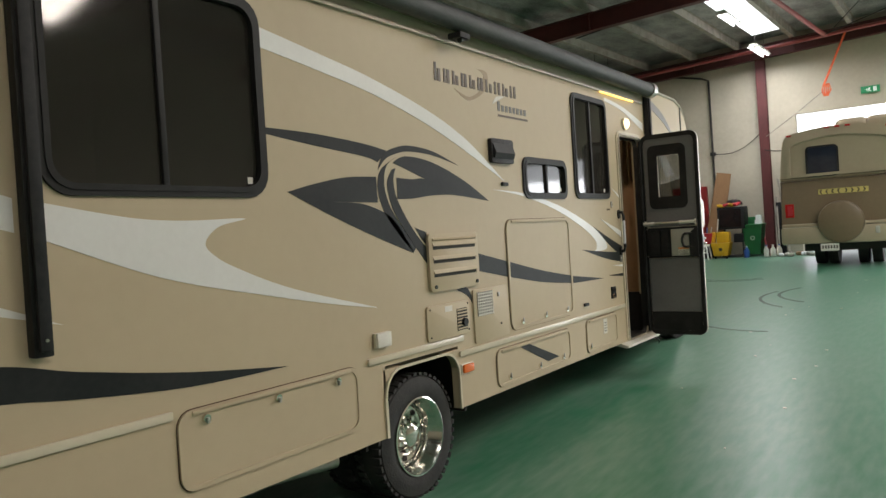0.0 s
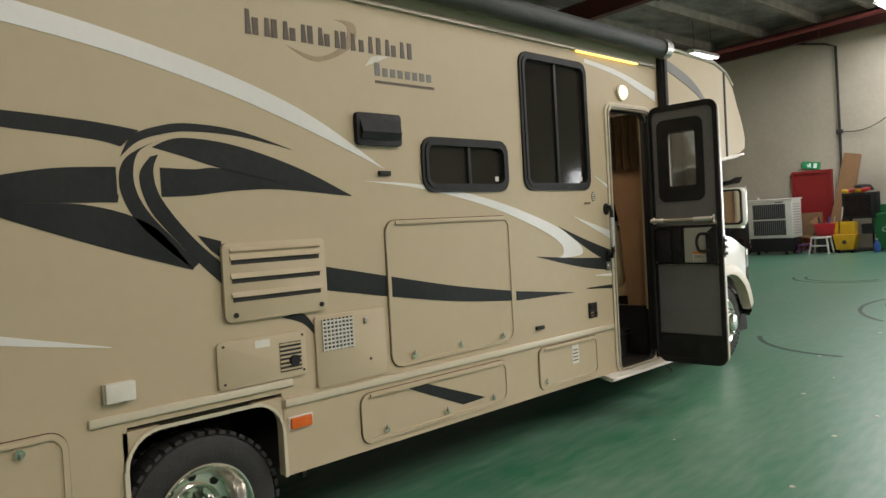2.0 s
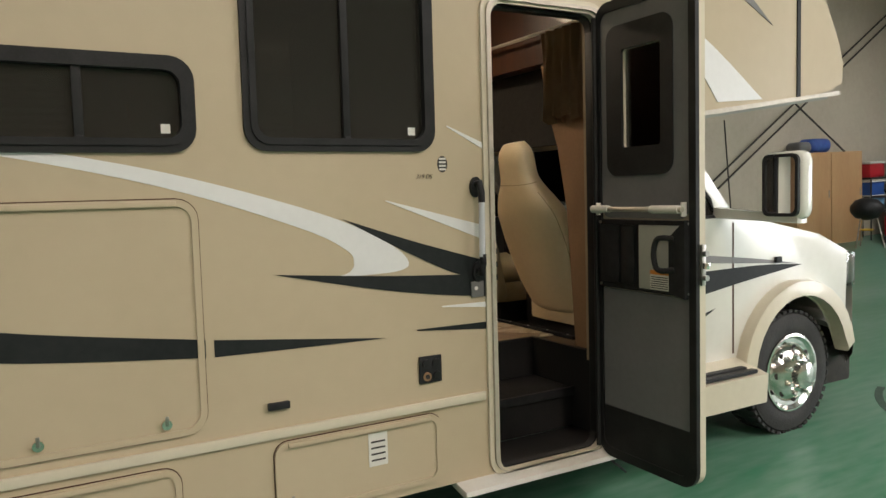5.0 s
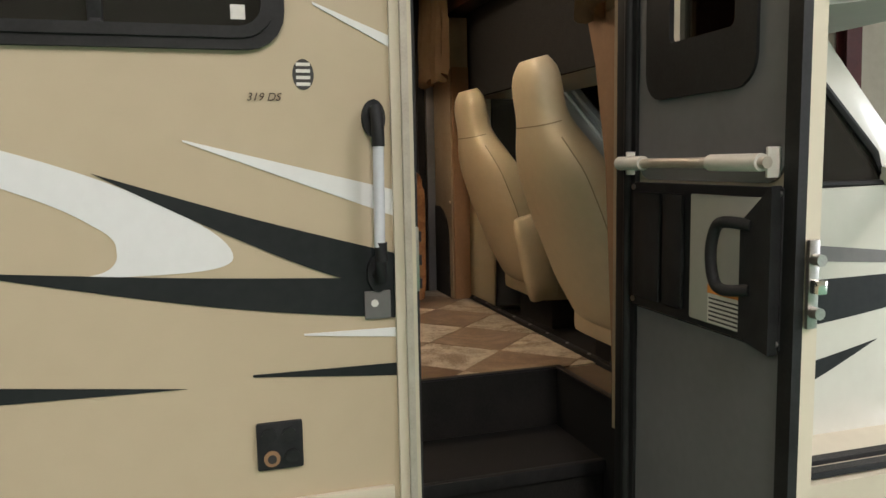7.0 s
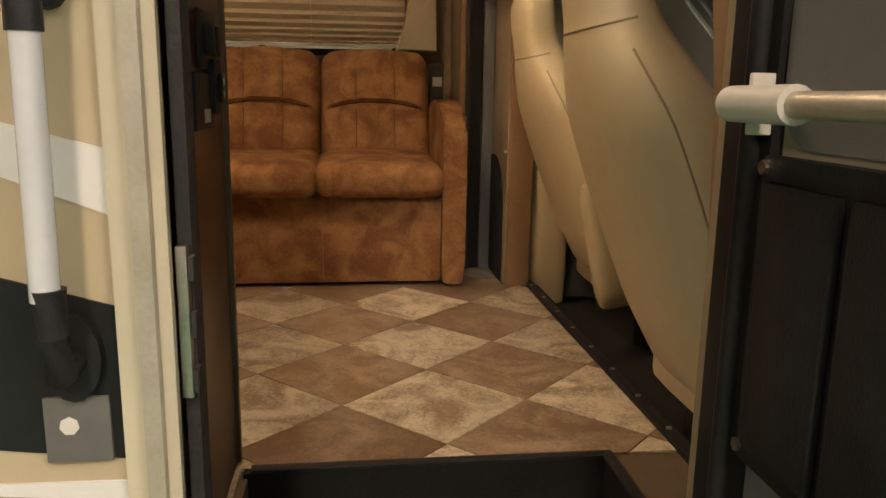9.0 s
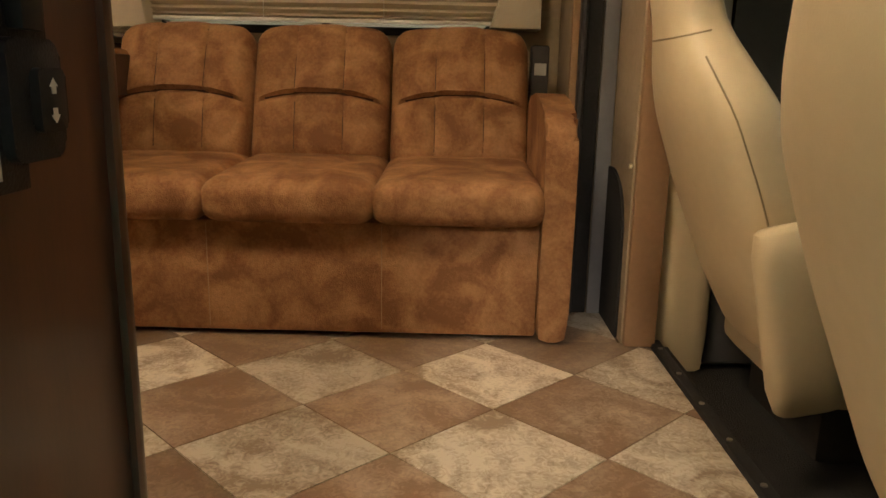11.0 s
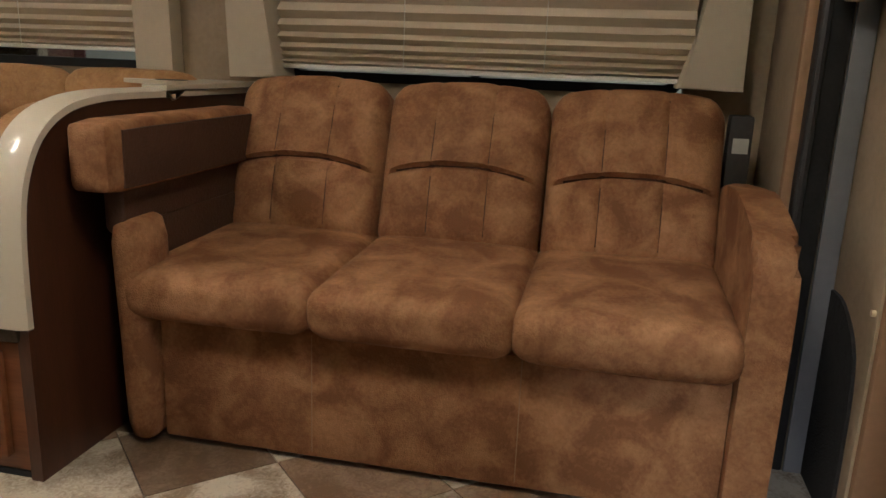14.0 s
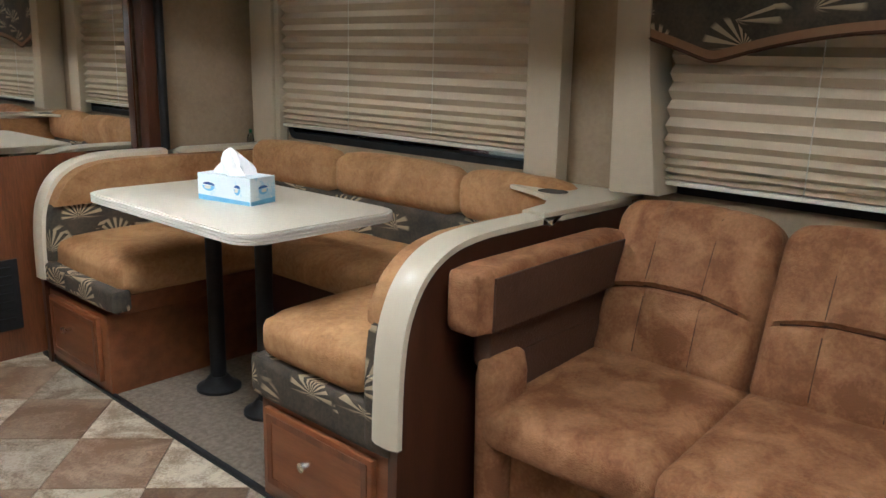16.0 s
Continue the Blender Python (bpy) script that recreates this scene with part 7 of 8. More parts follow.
def air_cooler():
    t = thing("air_cooler", (-7.15, 21.7, 0), "white evaporative air cooler with black grilles on castors", "air cooler")
    x0, x1, y0, y1 = -7.68, -6.58, 21.35, 22.0
    part("cabinet", box(x0, x1, y0, y1, 0.42, 1.36, 0.03), WHITE_PLASTIC, t, "white cabinet")
    part("tank", box(x0 + 0.02, x1 - 0.02, y0 + 0.01, y1, 0.08, 0.415, 0.02), BLACK_PLASTIC, t, "black water tank")
    part("top_rim", box(x0 - 0.02, x1 + 0.02, y0 - 0.02, y1 + 0.02, 1.36, 1.41, 0.02), WHITE_PLASTIC, t, "white top rim")
    part("cap", rod((x0 + 0.2, y0 + 0.2, 1.41), (x0 + 0.2, y0 + 0.2, 1.47), 0.03, 10), WHITE_PLASTIC, t)
    for z0, z1 in ((0.50, 0.87), (0.91, 1.28)):
        g = part("grille", box(x0 + 0.13, x1 - 0.16, y0 - 0.008, y0 + 0.004, z0, z1), DARK_METAL, t, "dark louvred grille", smooth=False)
        for k in range(16):
            x = x0 + 0.15 + 0.0505 * k
            part("louvre", box(x, x + 0.014, y0 - 0.02, y0 - 0.008, z0 + 0.01, z1 - 0.01), GREY_PANEL, g, smooth=False)
    for k in range(12):
        part("side_louvre", box(x1, x1 + 0.012, y0 + 0.08, y1 - 0.08, 0.52 + 0.066 * k, 0.545 + 0.066 * k), GREY_BOX, t, smooth=False)
    for x in (x0 + 0.2, x1 - 0.2):
        part("castor", rod((x - 0.02, y0 + 0.06, 0.05), (x + 0.02, y0 + 0.06, 0.05), 0.05, 12), RUBBER, t)
        part("castor", rod((x - 0.02, y1 - 0.1, 0.05), (x + 0.02, y1 - 0.1, 0.05), 0.05, 12), RUBBER, t)
    part("maker_bar", box(x1 - 0.4, x1 - 0.2, y0 - 0.006, y0 + 0.002, 1.31, 1.335), INK, t, smooth=False)


def exit_sign(x, z, tilt=0):
    t = thing("exit_sign", (x, 22.95, z), "green emergency exit sign with a white running symbol", "exit sign", "exit signs")
    bm = box(-0.22, 0.22, -0.03, 0.03, -0.09, 0.09, 0.005)
    m = pose(x, 22.95, z, 0, tilt, 0)
    bmesh.ops.transform(bm, matrix=m, verts=bm.verts)
    p = part("case", bm, SIGN_GREEN, t, "green lit case")
    for a in (box(-0.04, 0.0, -0.034, -0.031, -0.02, 0.05), box(-0.10, -0.01, -0.034, -0.031, -0.01, 0.015), box(-0.09, 0.02, -0.034, -0.031, -0.05, -0.03), box(0.07, 0.15, -0.034, -0.031, -0.06, 0.06)):
        bmesh.ops.transform(a, matrix=m, verts=a.verts)
        part("symbol", a, SIGN_WHITE, p, smooth=False)


def far_wall_things():
    d = thing("door_1", (-6.6, 22.95, 0), "red steel door in the hall wall", "door", kind="structure")
    part("door_frame", ring([(-7.12, 0), (-6.12, 0), (-6.12, 2.07), (-7.12, 2.07)], [(-7.05, 0.0), (-6.19, 0.0), (-6.19, 2.0), (-7.05, 2.0)], "y", 22.9, 23.0), RED_PAINT, d, smooth=False)
    part("door_leaf", box(-7.048, -6.192, 22.94, 22.98, 0.01, 1.998), RED_PAINT, d, "red painted leaf", smooth=False)
    part("kick_bar", box(-7.0, -6.24, 22.925, 22.94, 0.62, 0.66, 0.004), BLACK_FRAME, d)
    part("notice_line", box(-6.85, -6.3, 22.935, 22.94, 0.70, 0.715), LABEL_W, d, smooth=False)
    exit_sign(-6.62, 2.21, 8)
    exit_sign(-1.77, 4.24)
    e = thing("electric_box", (-8.55, 22.95, 1.5), "grey electric cabinet with a yellow warning mark", "electric box")
    part("case", box(-8.74, -8.38, 22.86, 23.0, 1.20, 1.80, 0.006), GREY_BOX, e)
    part("warning_mark", prism([(-8.60, 1.60), (-8.50, 1.60), (-8.55, 1.70)], "y", 22.855, 22.86), YELLOW, e, smooth=False)
    part("lock", box(-8.72, -8.69, 22.85, 22.86, 1.48, 1.54), DARK_METAL, e)
    bm = prism([(-6.22, 0.0), (-5.72, 0.0), (-5.40, 2.42), (-5.80, 2.50)], "y", -0.012, 0.012)
    bmesh.ops.transform(bm, matrix=Matrix.Translation((0, 22.42, 0)) @ pose(0, 0, 0, -11.5, 0, 0), verts=bm.verts)
    solo("plywood_sheet", bm, PLYWOOD, "tall plywood sheet leaning against the hall wall", "board", smooth=False)
    # television on a stand
    t = thing("television_stand", (-5.25, 22.2, 0), "black boxy television on a wheeled stand by the wall", "television")
    part("case", box(-5.62, -4.90, 21.95, 22.45, 0.80, 1.42, 0.02), BLACK_PLASTIC, t, "black case")
    part("screen", box(-5.56, -4.98, 21.944, 21.95, 0.86, 1.36), material("dark_screen", (0.012, 0.011, 0.012), (0.03, 0.015, 0.015), 3, 0.12), t, smooth=False)
    for x in (-5.5, -5.02):
        part("leg", rod((x, 22.2, 0.04), (x, 22.2, 0.82), 0.025, 10), DARK_METAL, t)
    part("foot", box(-5.55, -4.97, 21.95, 22.45, 0.02, 0.06, 0.01), DARK_METAL, t)
    part("small_case", box(-5.22, -4.96, 22.0, 22.3, 0.42, 0.66, 0.01), BLACK_PLASTIC, t)
    h = thing("helmet", (-5.3, 22.2, 1.42), "black rounded lid lying on a television", "lid")
    part("dome", lathe([(0.24, 1.46), (0.23, 1.52), (0.17, 1.60), (0.06, 1.63)], (-5.22, 22.25, 0), "z", 20), BLACK_FRAME, h)
    c = thing("safety_vest", (-5.35, 22.05, 1.42), "crumpled red and yellow cloth lying on a television", "cloth")
    for k, m in enumerate((YELLOW_PLASTIC, RED_PLASTIC, YELLOW_PLASTIC, RED_PLASTIC)):
        part("fold", cushion((-5.52 + 0.13 * k, 22.03, 1.47 + 0.02 * (k % 2)), (0.10, 0.12, 0.045), 0.04, 4, turn=(0, 14 * (-1) ** k, 20 * k)), m, c)
    # wheelie bin
    b = thing("wheelie_bin", (-4.72, 22.3, 0), "green wheeled waste bin with an open lid", "waste bin")
    bm = bmesh.new()
    lo = [bm.verts.new(p) for p in ((-4.93, 22.1, 0.06), (-4.55, 22.1, 0.06), (-4.55, 22.5, 0.06), (-4.93, 22.5, 0.06))]
    hi = [bm.verts.new(p) for p in ((-4.98, 22.02, 0.86), (-4.48, 22.02, 0.86), (-4.48, 22.58, 0.86), (-4.98, 22.58, 0.86))]
    bm.faces.new(lo)
    bm.faces.new(hi)
    for i in range(4):
        bm.faces.new((lo[i], lo[(i + 1) % 4], hi[(i + 1) % 4], hi[i]))
    part("body", bm, GREEN_PLASTIC, b, "green tapered body", smooth=False)
    part("rim", box(-5.0, -4.46, 22.0, 22.6, 0.85, 0.90, 0.01), GREEN_PLASTIC, b)
    part("lid", box(-4.98, -4.60, 22.4, 22.62, 0.90, 1.10, 0.02), GREEN_PLASTIC, b, "folded green lid")
    part("symbol", ring([(-4.73 + 0.06 * math.cos(a), 0.52 + 0.06 * math.sin(a)) for a in (k * math.pi / 8 for k in range(16))], [(-4.73 + 0.04 * math.cos(a), 0.52 + 0.04 * math.sin(a)) for a in (k * math.pi / 8 for k in range(16))], "y", 22.045, 22.056), LABEL_W, b, smooth=False)
    for x in (-4.92, -4.56):
        part("wheel", rod((x - 0.025, 22.55, 0.09), (x + 0.025, 22.55, 0.09), 0.09, 14), RUBBER, b)
    c = thing("foam_cups", (-4.57, 22.2, 0.90), "stack of white foam boxes on the waste bin", "boxes")
    part("box", box(-4.66, -4.50, 22.1, 22.3, 0.90, 1.02, 0.01), TISSUE, c)
    part("box", box(-4.64, -4.50, 22.12, 22.28, 1.02, 1.15, 0.01), TISSUE, c)
    # yellow mop bucket and red tub, stools, carton, bottles
    m = thing("mop_bucket", (-5.5, 21.8, 0), "yellow mop bucket with a wringer on castors", "bucket")
    part("bucket", prism([(-5.70, 0.08), (-5.32, 0.08), (-5.24, 0.44), (-5.76, 0.44)], "y", 21.62, 21.98, bev=0.02), YELLOW_PLASTIC, m, "yellow bucket")
    part("wringer", box(-5.62, -5.28, 21.72, 21.96, 0.44, 0.74, 0.02), YELLOW_PLASTIC, m, "yellow wringer")
    part("handle", rod((-5.66, 21.8, 0.3), (-5.6, 21.95, 1.1), 0.015, 8), WHITE_PLASTIC, m)
    for x in (-5.66, -5.36):
        part("castor", rod((x - 0.02, 21.7, 0.04), (x + 0.02, 21.7, 0.04), 0.04, 10), RUBBER, m)
    part("badge", rod((-5.5, 21.618, 0.26), (-5.5, 21.612, 0.26), 0.05, 12), INK, m)

    def stool(x, y, w, h, mat, label):
        s = thing("stool", (x, y, 0), label, "stool", "plastic stools")
        part("seat", box(x - w * 0.42, x + w * 0.42, y - w * 0.35, y + w * 0.35, h - 0.04, h, 0.012), mat, s)
        for sx in (-1, 1):
            for sy in (-1, 1):
                part("leg", rod((x + sx * w * 0.47, y + sy * w * 0.38, 0), (x + sx * w * 0.36, y + sy * w * 0.28, h - 0.03), 0.022, 8), mat, s)
        part("stretcher", box(x - w * 0.42, x + w * 0.42, y - w * 0.34, y - w * 0.30, h * 0.45, h * 0.53), mat, s, smooth=False)
    stool(-6.0, 21.55, 0.48, 0.42, WHITE_PLASTIC, "cream plastic stool by the hall wall")
    stool(-6.42, 21.7, 0.34, 0.24, PURPLE_PLASTIC, "low purple plastic stool")
    b = thing("red_tub", (-5.98, 22.0, 0), "red plastic tub with tools standing on a crate", "tub")
    part("tub", prism([(-6.2, 0.42), (-5.82, 0.42), (-5.76, 0.72), (-6.26, 0.72)], "y", 21.85, 22.2, bev=0.02), RED_PLASTIC, b)
    part("crate", box(-6.2, -5.8, 21.86, 22.2, 0.0, 0.415, 0.01), DARK_METAL, b)
    part("yellow_tub", box(-5.82, -5.70, 21.9, 22.2, 0.44, 0.74, 0.02), YELLOW_PLASTIC, b)
    for k in range(4):
        part("tool", rod((-6.15 + 0.1 * k, 22.0, 0.66), (-6.2 + 0.13 * k, 22.03, 0.88), 0.015, 6), (DARK_METAL, RED_PLASTIC, BLUE_PLASTIC, STEEL)[k], b)
    c = thing("carton", (-6.5, 22.4, 0), "brown cardboard carton on a small shelf by the red door", "carton")
    part("box", box(-6.78, -6.28, 22.2, 22.6, 0.42, 0.98, 0.005), CARDBOARD, c, smooth=False)
    part("flap", prism([(-6.48, 0.75), (-6.28, 0.65), (-6.28, 0.90)], "y", 22.18, 22.2), PINE, c, smooth=False)
    part("shelf", box(-6.8, -6.26, 22.2, 22.62, 0.36, 0.415), PINE, c, smooth=False)
    for x in (-6.75, -6.31):
        part("leg", box(x - 0.025, x + 0.025, 22.22, 22.6, 0, 0.36), PINE, c, smooth=False)
    for k, (x, m) in enumerate(((-4.86, BLUE_PLASTIC), (-4.36, WHITE_PLASTIC), (-4.2, WHITE_PLASTIC), (-4.05, PALE_TANK))):
        g = thing("bottle", (x, 21.85, 0), "plastic detergent bottle on the hall floor", "bottle", "bottles by the wall")
        part("body", lathe([(0.07, 0.0), (0.075, 0.02), (0.075, 0.19), (0.03, 0.25), (0.025, 0.29)], (x, 21.85 + 0.05 * k, 0), "z", 14), m, g)
        part("cap", rod((x, 21.85 + 0.05 * k, 0.29), (x, 21.85 + 0.05 * k, 0.32), 0.028, 10), (WHITE_PLASTIC, BLUE_PLASTIC)[k % 2], g)
    random.seed(4)
    for k in range(7):
        x, y = -3.95 + 0.13 * k, 21.75 + random.uniform(-0.15, 0.3)
        g = thing("floor_clutter", (x, y, 0), "crumpled rag and small parts on the hall floor", "clutter", "clutter by the column")
        part("lump", cushion((x, y, 0.05), (random.uniform(0.05, 0.1), 0.07, 0.05), 0.035, 4, turn=(0, 0, 40 * k)), (TISSUE, GREY_BOX, PALE_TANK, CARDBOARD)[k % 4], g)
    for k, (a, b, m) in enumerate((((-4.3, 22.0, 0.0), (-4.7, 22.85, 0.9), RED_PAINT), ((-4.05, 22.1, 0.0), (-4.22, 22.9, 1.6), PURLIN), ((-3.75, 21.9, 0.0), (-4.15, 22.9, 2.1), PURLIN))):
        solo("pole", rod(a, b, 0.025, 8), m, "thin pole leaning on the hall wall", "pole", group="leaning poles")
    solo("speaker_box", box(-4.22, -4.02, 22.75, 22.95, 0.0, 1.45, 0.01), BLACK_PLASTIC, "tall narrow black box beside the column", "box")


def left_corner_things():
    c = thing("cupboard", (-9.45, 19.5, 0), "pine veneer cupboard against the hall wall", "cupboard")
    part("body", box(-9.72, -9.22, 18.45, 20.6, 0.0, 1.86, 0.006), PINE, c)
    for y in (18.48, 19.54):
        d = part("cupboard_door", box(-9.22, -9.205, y, y + 1.03, 0.06, 1.83, 0.004), PINE, c)
        part("handle", rod((-9.19, y + 0.95, 0.95), (-9.19, y + 0.95, 1.1), 0.01, 8), STEEL, d)
    part("sticker", box(-9.3, -9.22, 18.44, 18.449, 0.95, 1.05), RED_PLASTIC, c, smooth=False)
    b = thing("duffel_bag", (-9.45, 19.3, 1.86), "dark blue bags lying on the pine cupboard", "bag")
    part("bag", cushion((-9.45, 19.35, 2.0), (0.2, 0.32, 0.14), 0.12, 6), BLUE_INK, b)
    part("bag", cushion((-9.45, 18.85, 1.97), (0.18, 0.2, 0.11), 0.09, 5), GREY_PANEL, b)
    for z, m, lab in ((1.30, RED_PLASTIC, "red and white cool box on a shelf"), (0.92, BLUE_PLASTIC, "blue cool box on a shelf"), (0.60, material("pale_blue_plastic", (0.16, 0.33, 0.5), rough=0.5), "pale blue plastic crate")):
        s = thing("cool_box", (-9.3, 20.95, z), lab, "cool box", "stacked cool boxes")
        part("tub", box(-9.55, -9.1, 20.68, 21.2, z, z + 0.28, 0.02), m, s)
        part("lid", box(-9.57, -9.08, 20.66, 21.22, z + 0.281, z + 0.33, 0.015), WHITE_PLASTIC, s)
    s = thing("metal_rack", (-9.3, 20.95, 0), "low dark metal rack holding cool boxes", "rack")
    part("shelf", box(-9.6, -9.05, 20.64, 21.24, 0.56, 0.597), DARK_METAL, s, smooth=False)
    part("shelf", box(-9.6, -9.05, 20.64, 21.24, 0.885, 0.917), DARK_METAL, s, smooth=False)
    part("shelf", box(-9.6, -9.05, 20.64, 21.24, 1.265, 1.297), DARK_METAL, s, smooth=False)
    for x in (-9.585, -9.065):
        for y in (20.655, 21.225):
            part("leg", rod((x, y, 0), (x, y, 1.29), 0.014, 6), DARK_METAL, s)
    g = thing("kettle_barbecue", (-8.35, 19.3, 0), "black kettle barbecue on thin legs", "barbecue")
    part("bowl", lathe([(0.05, 0.52), (0.2, 0.57), (0.28, 0.68), (0.29, 0.74), (0.28, 0.80), (0.2, 0.90), (0.06, 0.95)], (-8.35, 19.3, 0), "z", 24), BLACK_FRAME, g, "glossy black bowl and lid")
    part("lid_handle", tube([(-8.42, 19.3, 0.93), (-8.42, 19.3, 0.98), (-8.28, 19.3, 0.98), (-8.28, 19.3, 0.93)], 0.012, 6), STEEL, g)
    for k in range(3):
        a = 2.1 * k + 0.4
        part("leg", rod((-8.35 + 0.17 * math.cos(a), 19.3 + 0.17 * math.sin(a), 0.58), (-8.35 + 0.3 * math.cos(a), 19.3 + 0.3 * math.sin(a), 0.0), 0.014, 8), STEEL, g)
    part("ash_pan", lathe([(0.12, 0.33), (0.13, 0.35), (0.03, 0.36)], (-8.35, 19.3, 0), "z", 16), YELLOW_PLASTIC, g)
    n = thing("generator", (-8.2, 20.5, 0), "red portable generator with black wheels", "generator")
    part("case", box(-8.55, -7.9, 20.2, 20.75, 0.12, 0.55, 0.06), RED_PLASTIC, n, "red case")
    part("grille", box(-7.93, -7.89, 20.28, 20.66, 0.16, 0.45), BLACK_PLASTIC, n, smooth=False)
    part("handle", tube([(-8.45, 20.47, 0.54), (-8.42, 20.47, 0.63), (-8.02, 20.47, 0.63), (-8.0, 20.47, 0.54)], 0.02, 8), BLACK_PLASTIC, n)
    for x in (-8.45, -8.0):
        part("wheel", rod((x, 20.2, 0.08), (x, 20.14, 0.08), 0.08, 14), RUBBER, n)
        part("foot", box(x - 0.03, x + 0.03, 20.55, 20.7, 0.0, 0.13), DARK_METAL, n, smooth=False)
    c = thing("traffic_cone", (-8.5, 21.2, 0.5), "orange traffic cone with white bands on a box", "traffic cone")
    part("cone", lathe([(0.13, 0.53), (0.10, 0.68), (0.06, 0.95), (0.035, 1.08)], (-8.55, 21.2, 0), "z", 20), ORANGE, c, "orange cone")
    part("band", lathe([(0.105, 0.68), (0.077, 0.86)], (-8.55, 21.2, 0), "z", 20), LABEL_W, c, "white band")
    part("foot", box(-8.72, -8.38, 21.03, 21.37, 0.50, 0.53, 0.01), ORANGE, c)
    solo("crate", box(-8.8, -8.3, 20.95, 21.45, 0, 0.50, 0.01), DARK_METAL, "dark crate under a traffic cone", "crate")
    w = thing("water_tank", (-8.7, 22.1, 0), "ribbed white water tank on a pallet", "water tank")
    prof = [(0.30, 0.80), (0.46, 0.84)]
    for k in range(6):
        z = 0.86 + 0.14 * k
        prof += [(0.47, z), (0.47, z + 0.09), (0.445, z + 0.11)]
    prof += [(0.36, 1.74), (0.15, 1.80)]
    part("tank", lathe(prof, (-8.75, 22.2, 0), "z", 28), PALE_TANK, w)
    part("pallet", box(-9.25, -8.25, 21.7, 22.7, 0.0, 0.795, 0.01), DARK_METAL, w, "dark steel frame")
    solo("folding_chair", prism([(-9.15, 1.80), (-8.3, 1.90), (-8.22, 2.06), (-8.36, 1.98), (-9.0, 1.92), (-9.2, 1.98)], "y", 21.95, 22.4, bev=0.01), BLACK_PLASTIC, "black folding frame lying on the water tank", "chair frame")
    bm = box(-9.05, -8.25, 21.52, 21.58, 0.0, 1.50, 0.01)
    solo("black_panel", bm, BLACK_PLASTIC, "large black panel leaning in front of the tank", "panel")
    t = thing("hand_trolley", (-7.9, 21.6, 0), "brown folding hand trolley with black wheels", "trolley")
    part("frame", tube([(-8.3, 21.6, 0.1), (-8.25, 21.6, 0.42), (-7.95, 21.6, 0.45), (-7.75, 21.6, 0.12)], 0.018, 8), RED_STEEL, t)
    part("handle", tube([(-8.25, 21.6, 0.42), (-8.1, 21.55, 0.78), (-7.95, 21.55, 0.8), (-7.72, 21.6, 0.4)], 0.016, 8), DARK_METAL, t)
    part("bed", box(-8.35, -7.75, 21.5, 21.75, 0.24, 0.28), DARK_METAL, t, smooth=False)
    for x in (-8.3, -7.8):
        part("wheel", rod((x, 21.48, 0.1), (x, 21.42, 0.1), 0.1, 16), RUBBER, t)


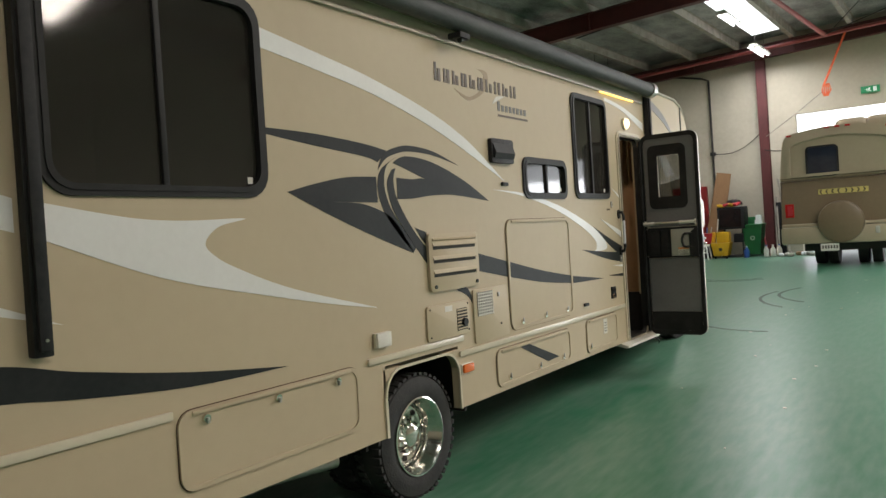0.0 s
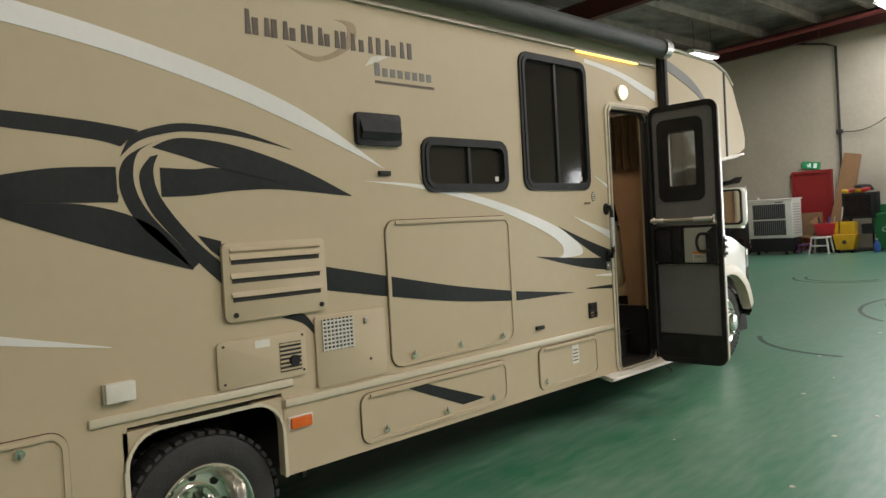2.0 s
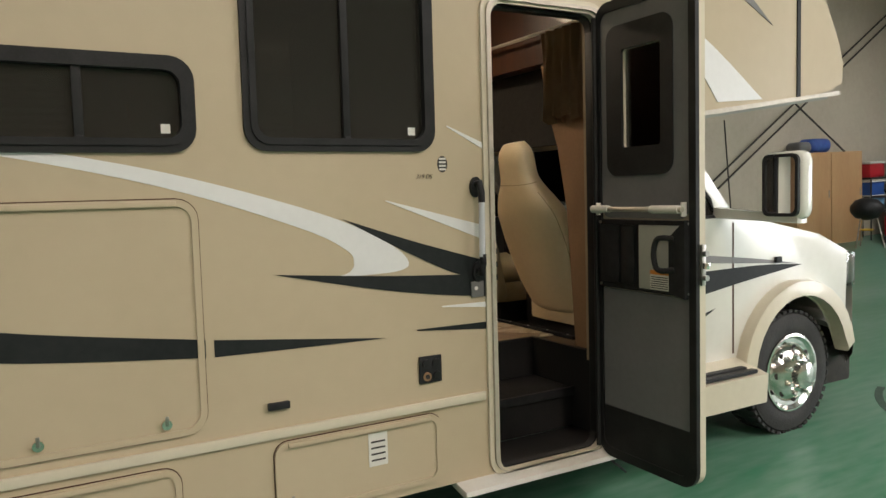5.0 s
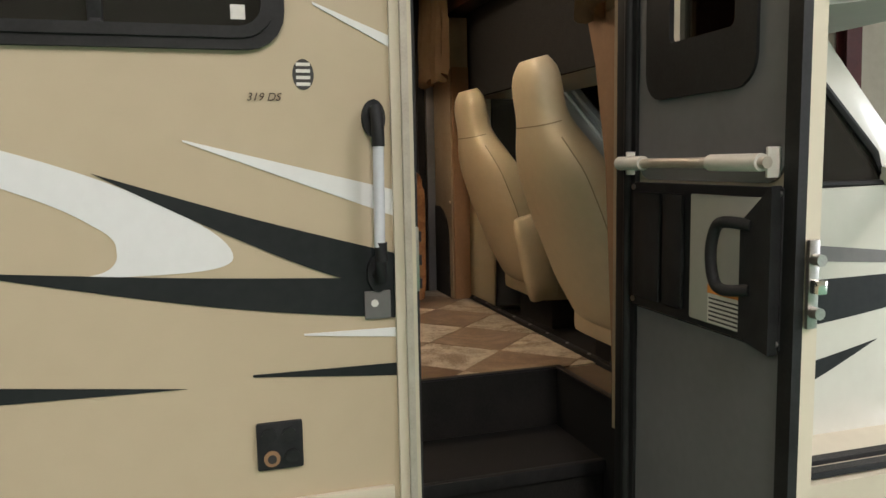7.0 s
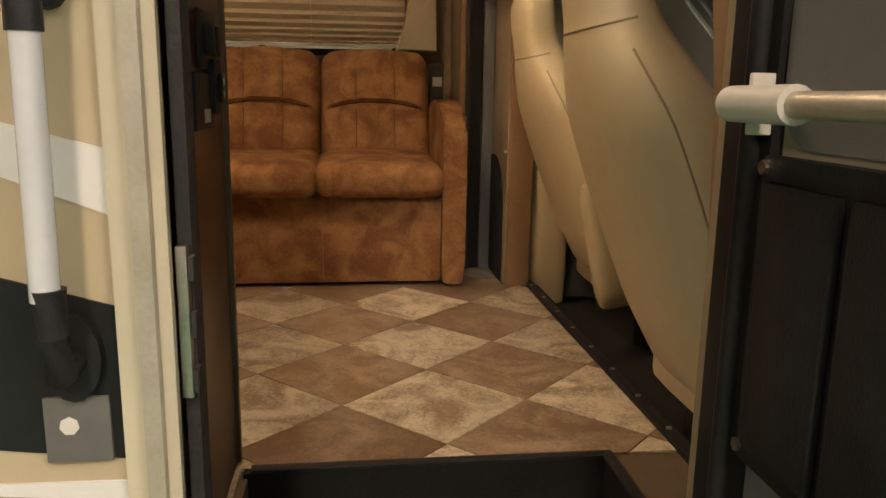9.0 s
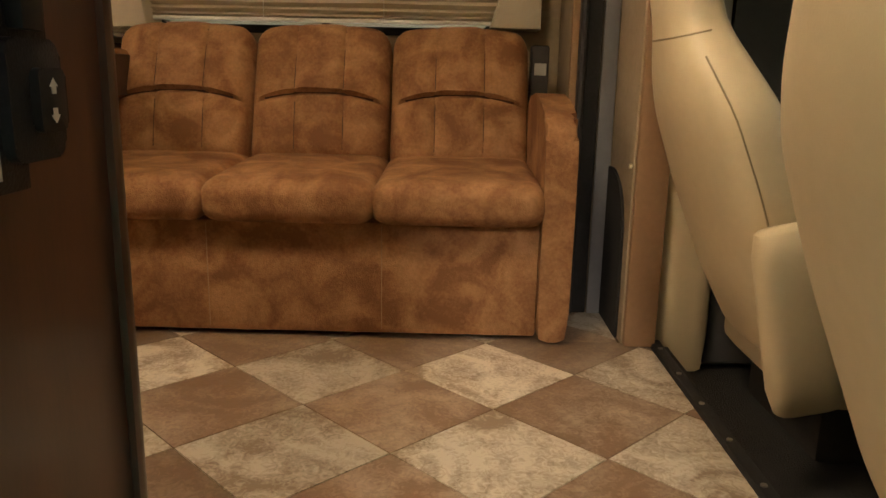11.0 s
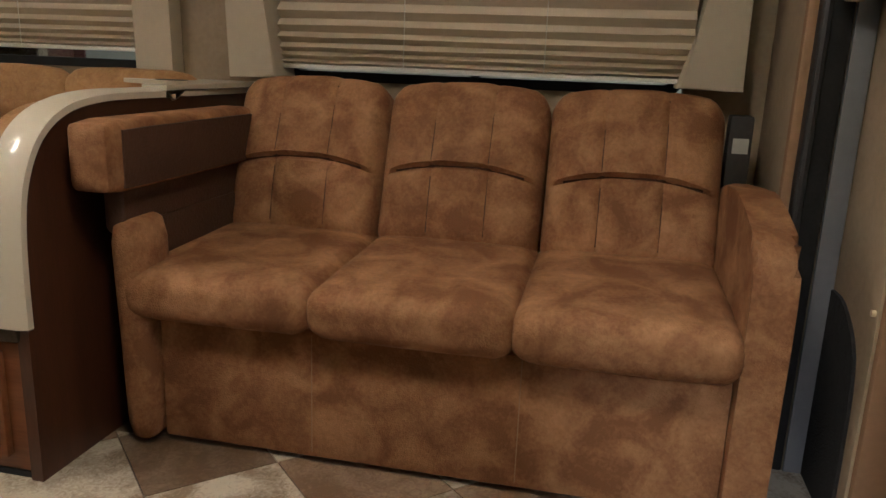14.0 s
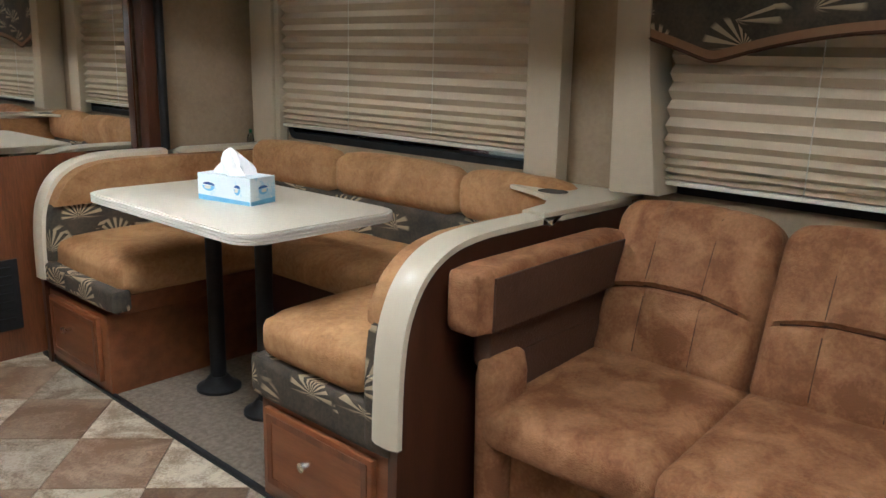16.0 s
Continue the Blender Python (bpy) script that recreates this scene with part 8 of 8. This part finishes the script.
def floor_marks():
    """Curved tyre scuffs and a few crumbs on the painted floor."""
    for cx, cy, r, a0, a1 in ((-1.0, 13.6, 1.5, 150, 230), (-0.8, 13.2, 1.9, 160, 225), (-3.9, 16.5, 0.7, 180, 330), (-3.9, 16.5, 0.9, 190, 320), (0.3, 11.8, 0.8, 120, 230), (-1.9, 10.9, 1.2, 200, 270)):
        pts = []
        for k in range(13):
            a = radians(a0 + (a1 - a0) * k / 12)
            pts.append((r * math.cos(a), r * math.sin(a)))
        out = [(cx + p[0], cy + p[1]) for p in pts] + [(cx + p[0] * (r - 0.05) / r, cy + p[1] * (r - 0.05) / r) for p in pts[::-1]]
        solo("tyre_mark", prism(out, "z", 0.0005, 0.0025), SCUFF, "dark curved tyre mark on the green floor", "tyre mark", group="tyre marks", kind="structure", smooth=False)
    random.seed(9)
    bm = bmesh.new()
    for k in range(46):
        x, y, s = random.uniform(-2.2, 2.5), random.uniform(5, 16), random.uniform(0.008, 0.03)
        prism([(x + s * math.cos(a) * random.uniform(0.6, 1), y + s * math.sin(a)) for a in (0.3, 1.6, 2.7, 4.0, 5.3)], "z", 0.0, 0.004, bm)
    solo("floor_crumbs", bm, PALE_TANK, "scattered pale flakes on the green floor", "debris", kind="stuff", smooth=False)
    # added panel whose own glow stands in for bright daylight outside
    solo("backdrop", box(-25, 25, 46, 46.2, -1, 16), material("glowing_backdrop", (0.8, 0.8, 0.78), emit=(0.95, 0.98, 1.0), power=3.0), "glowing backdrop for the bright outdoors beyond the roller door", "backdrop", kind="structure", smooth=False)
    solo("yard", box(-30, 30, 23.3, 46, -0.05, 0.012), material("pale_concrete", (0.42, 0.41, 0.38), (0.34, 0.33, 0.31), 0.6, 0.8), "pale concrete yard", "pavement", kind="structure", smooth=False)


second_coach()
air_cooler()
far_wall_things()
left_corner_things()
floor_marks()
BASE[0] = FLAT


# ---------- floor tiles of the coach, laid diagonally ----------
def floor_tiles(parent):
    """Stone tiles 0.309 m wide set corner to corner; those cut by a wall are trimmed."""
    half = 0.2185
    x_mid, y_mid = -4.407, 6.8365
    areas = [(-4.655, -3.245, 0.72, 7.742), (-3.245, -2.66, 0.72, 6.865), (-4.96, -4.655, 5.98, 7.655)]

    def clip(poly, axis, limit, keep_less):
        out = []
        for i, p in enumerate(poly):
            q = poly[(i + 1) % len(poly)]
            pin, qin = (p[axis] <= limit) == keep_less, (q[axis] <= limit) == keep_less
            if pin:
                out.append(p)
            if pin != qin:
                f = (limit - p[axis]) / (q[axis] - p[axis])
                out.append((p[0] + f * (q[0] - p[0]), p[1] + f * (q[1] - p[1])))
        return out
    g = half - 0.0022
    for i in range(-6, 10):
        for j in range(-30, 6):
            if (i + j) % 2:
                continue
            cx, cy = x_mid + half * i, y_mid + half * j
            diamond = [(cx - g, cy), (cx, cy - g), (cx + g, cy), (cx, cy + g)]
            mat = TILE_LIGHT if i % 2 == 0 else TILE_DARK
            for x0, x1, y0, y1 in areas:
                if cy < 2.6:
                    continue
                poly = diamond
                for axis, limit, less in ((0, x0, False), (0, x1, True), (1, y0, False), (1, y1, True)):
                    if len(poly) > 2:
                        poly = clip(poly, axis, limit, less)
                clean = [p for k, p in enumerate(poly) if math.dist(p, poly[k - 1]) > 0.004]
                if len(clean) < 3:
                    continue
                part("tile", prism(clean, "z", FZ - 0.006, FZ), mat, parent, smooth=False)


floor_tiles(bpy.data.objects["floor"])
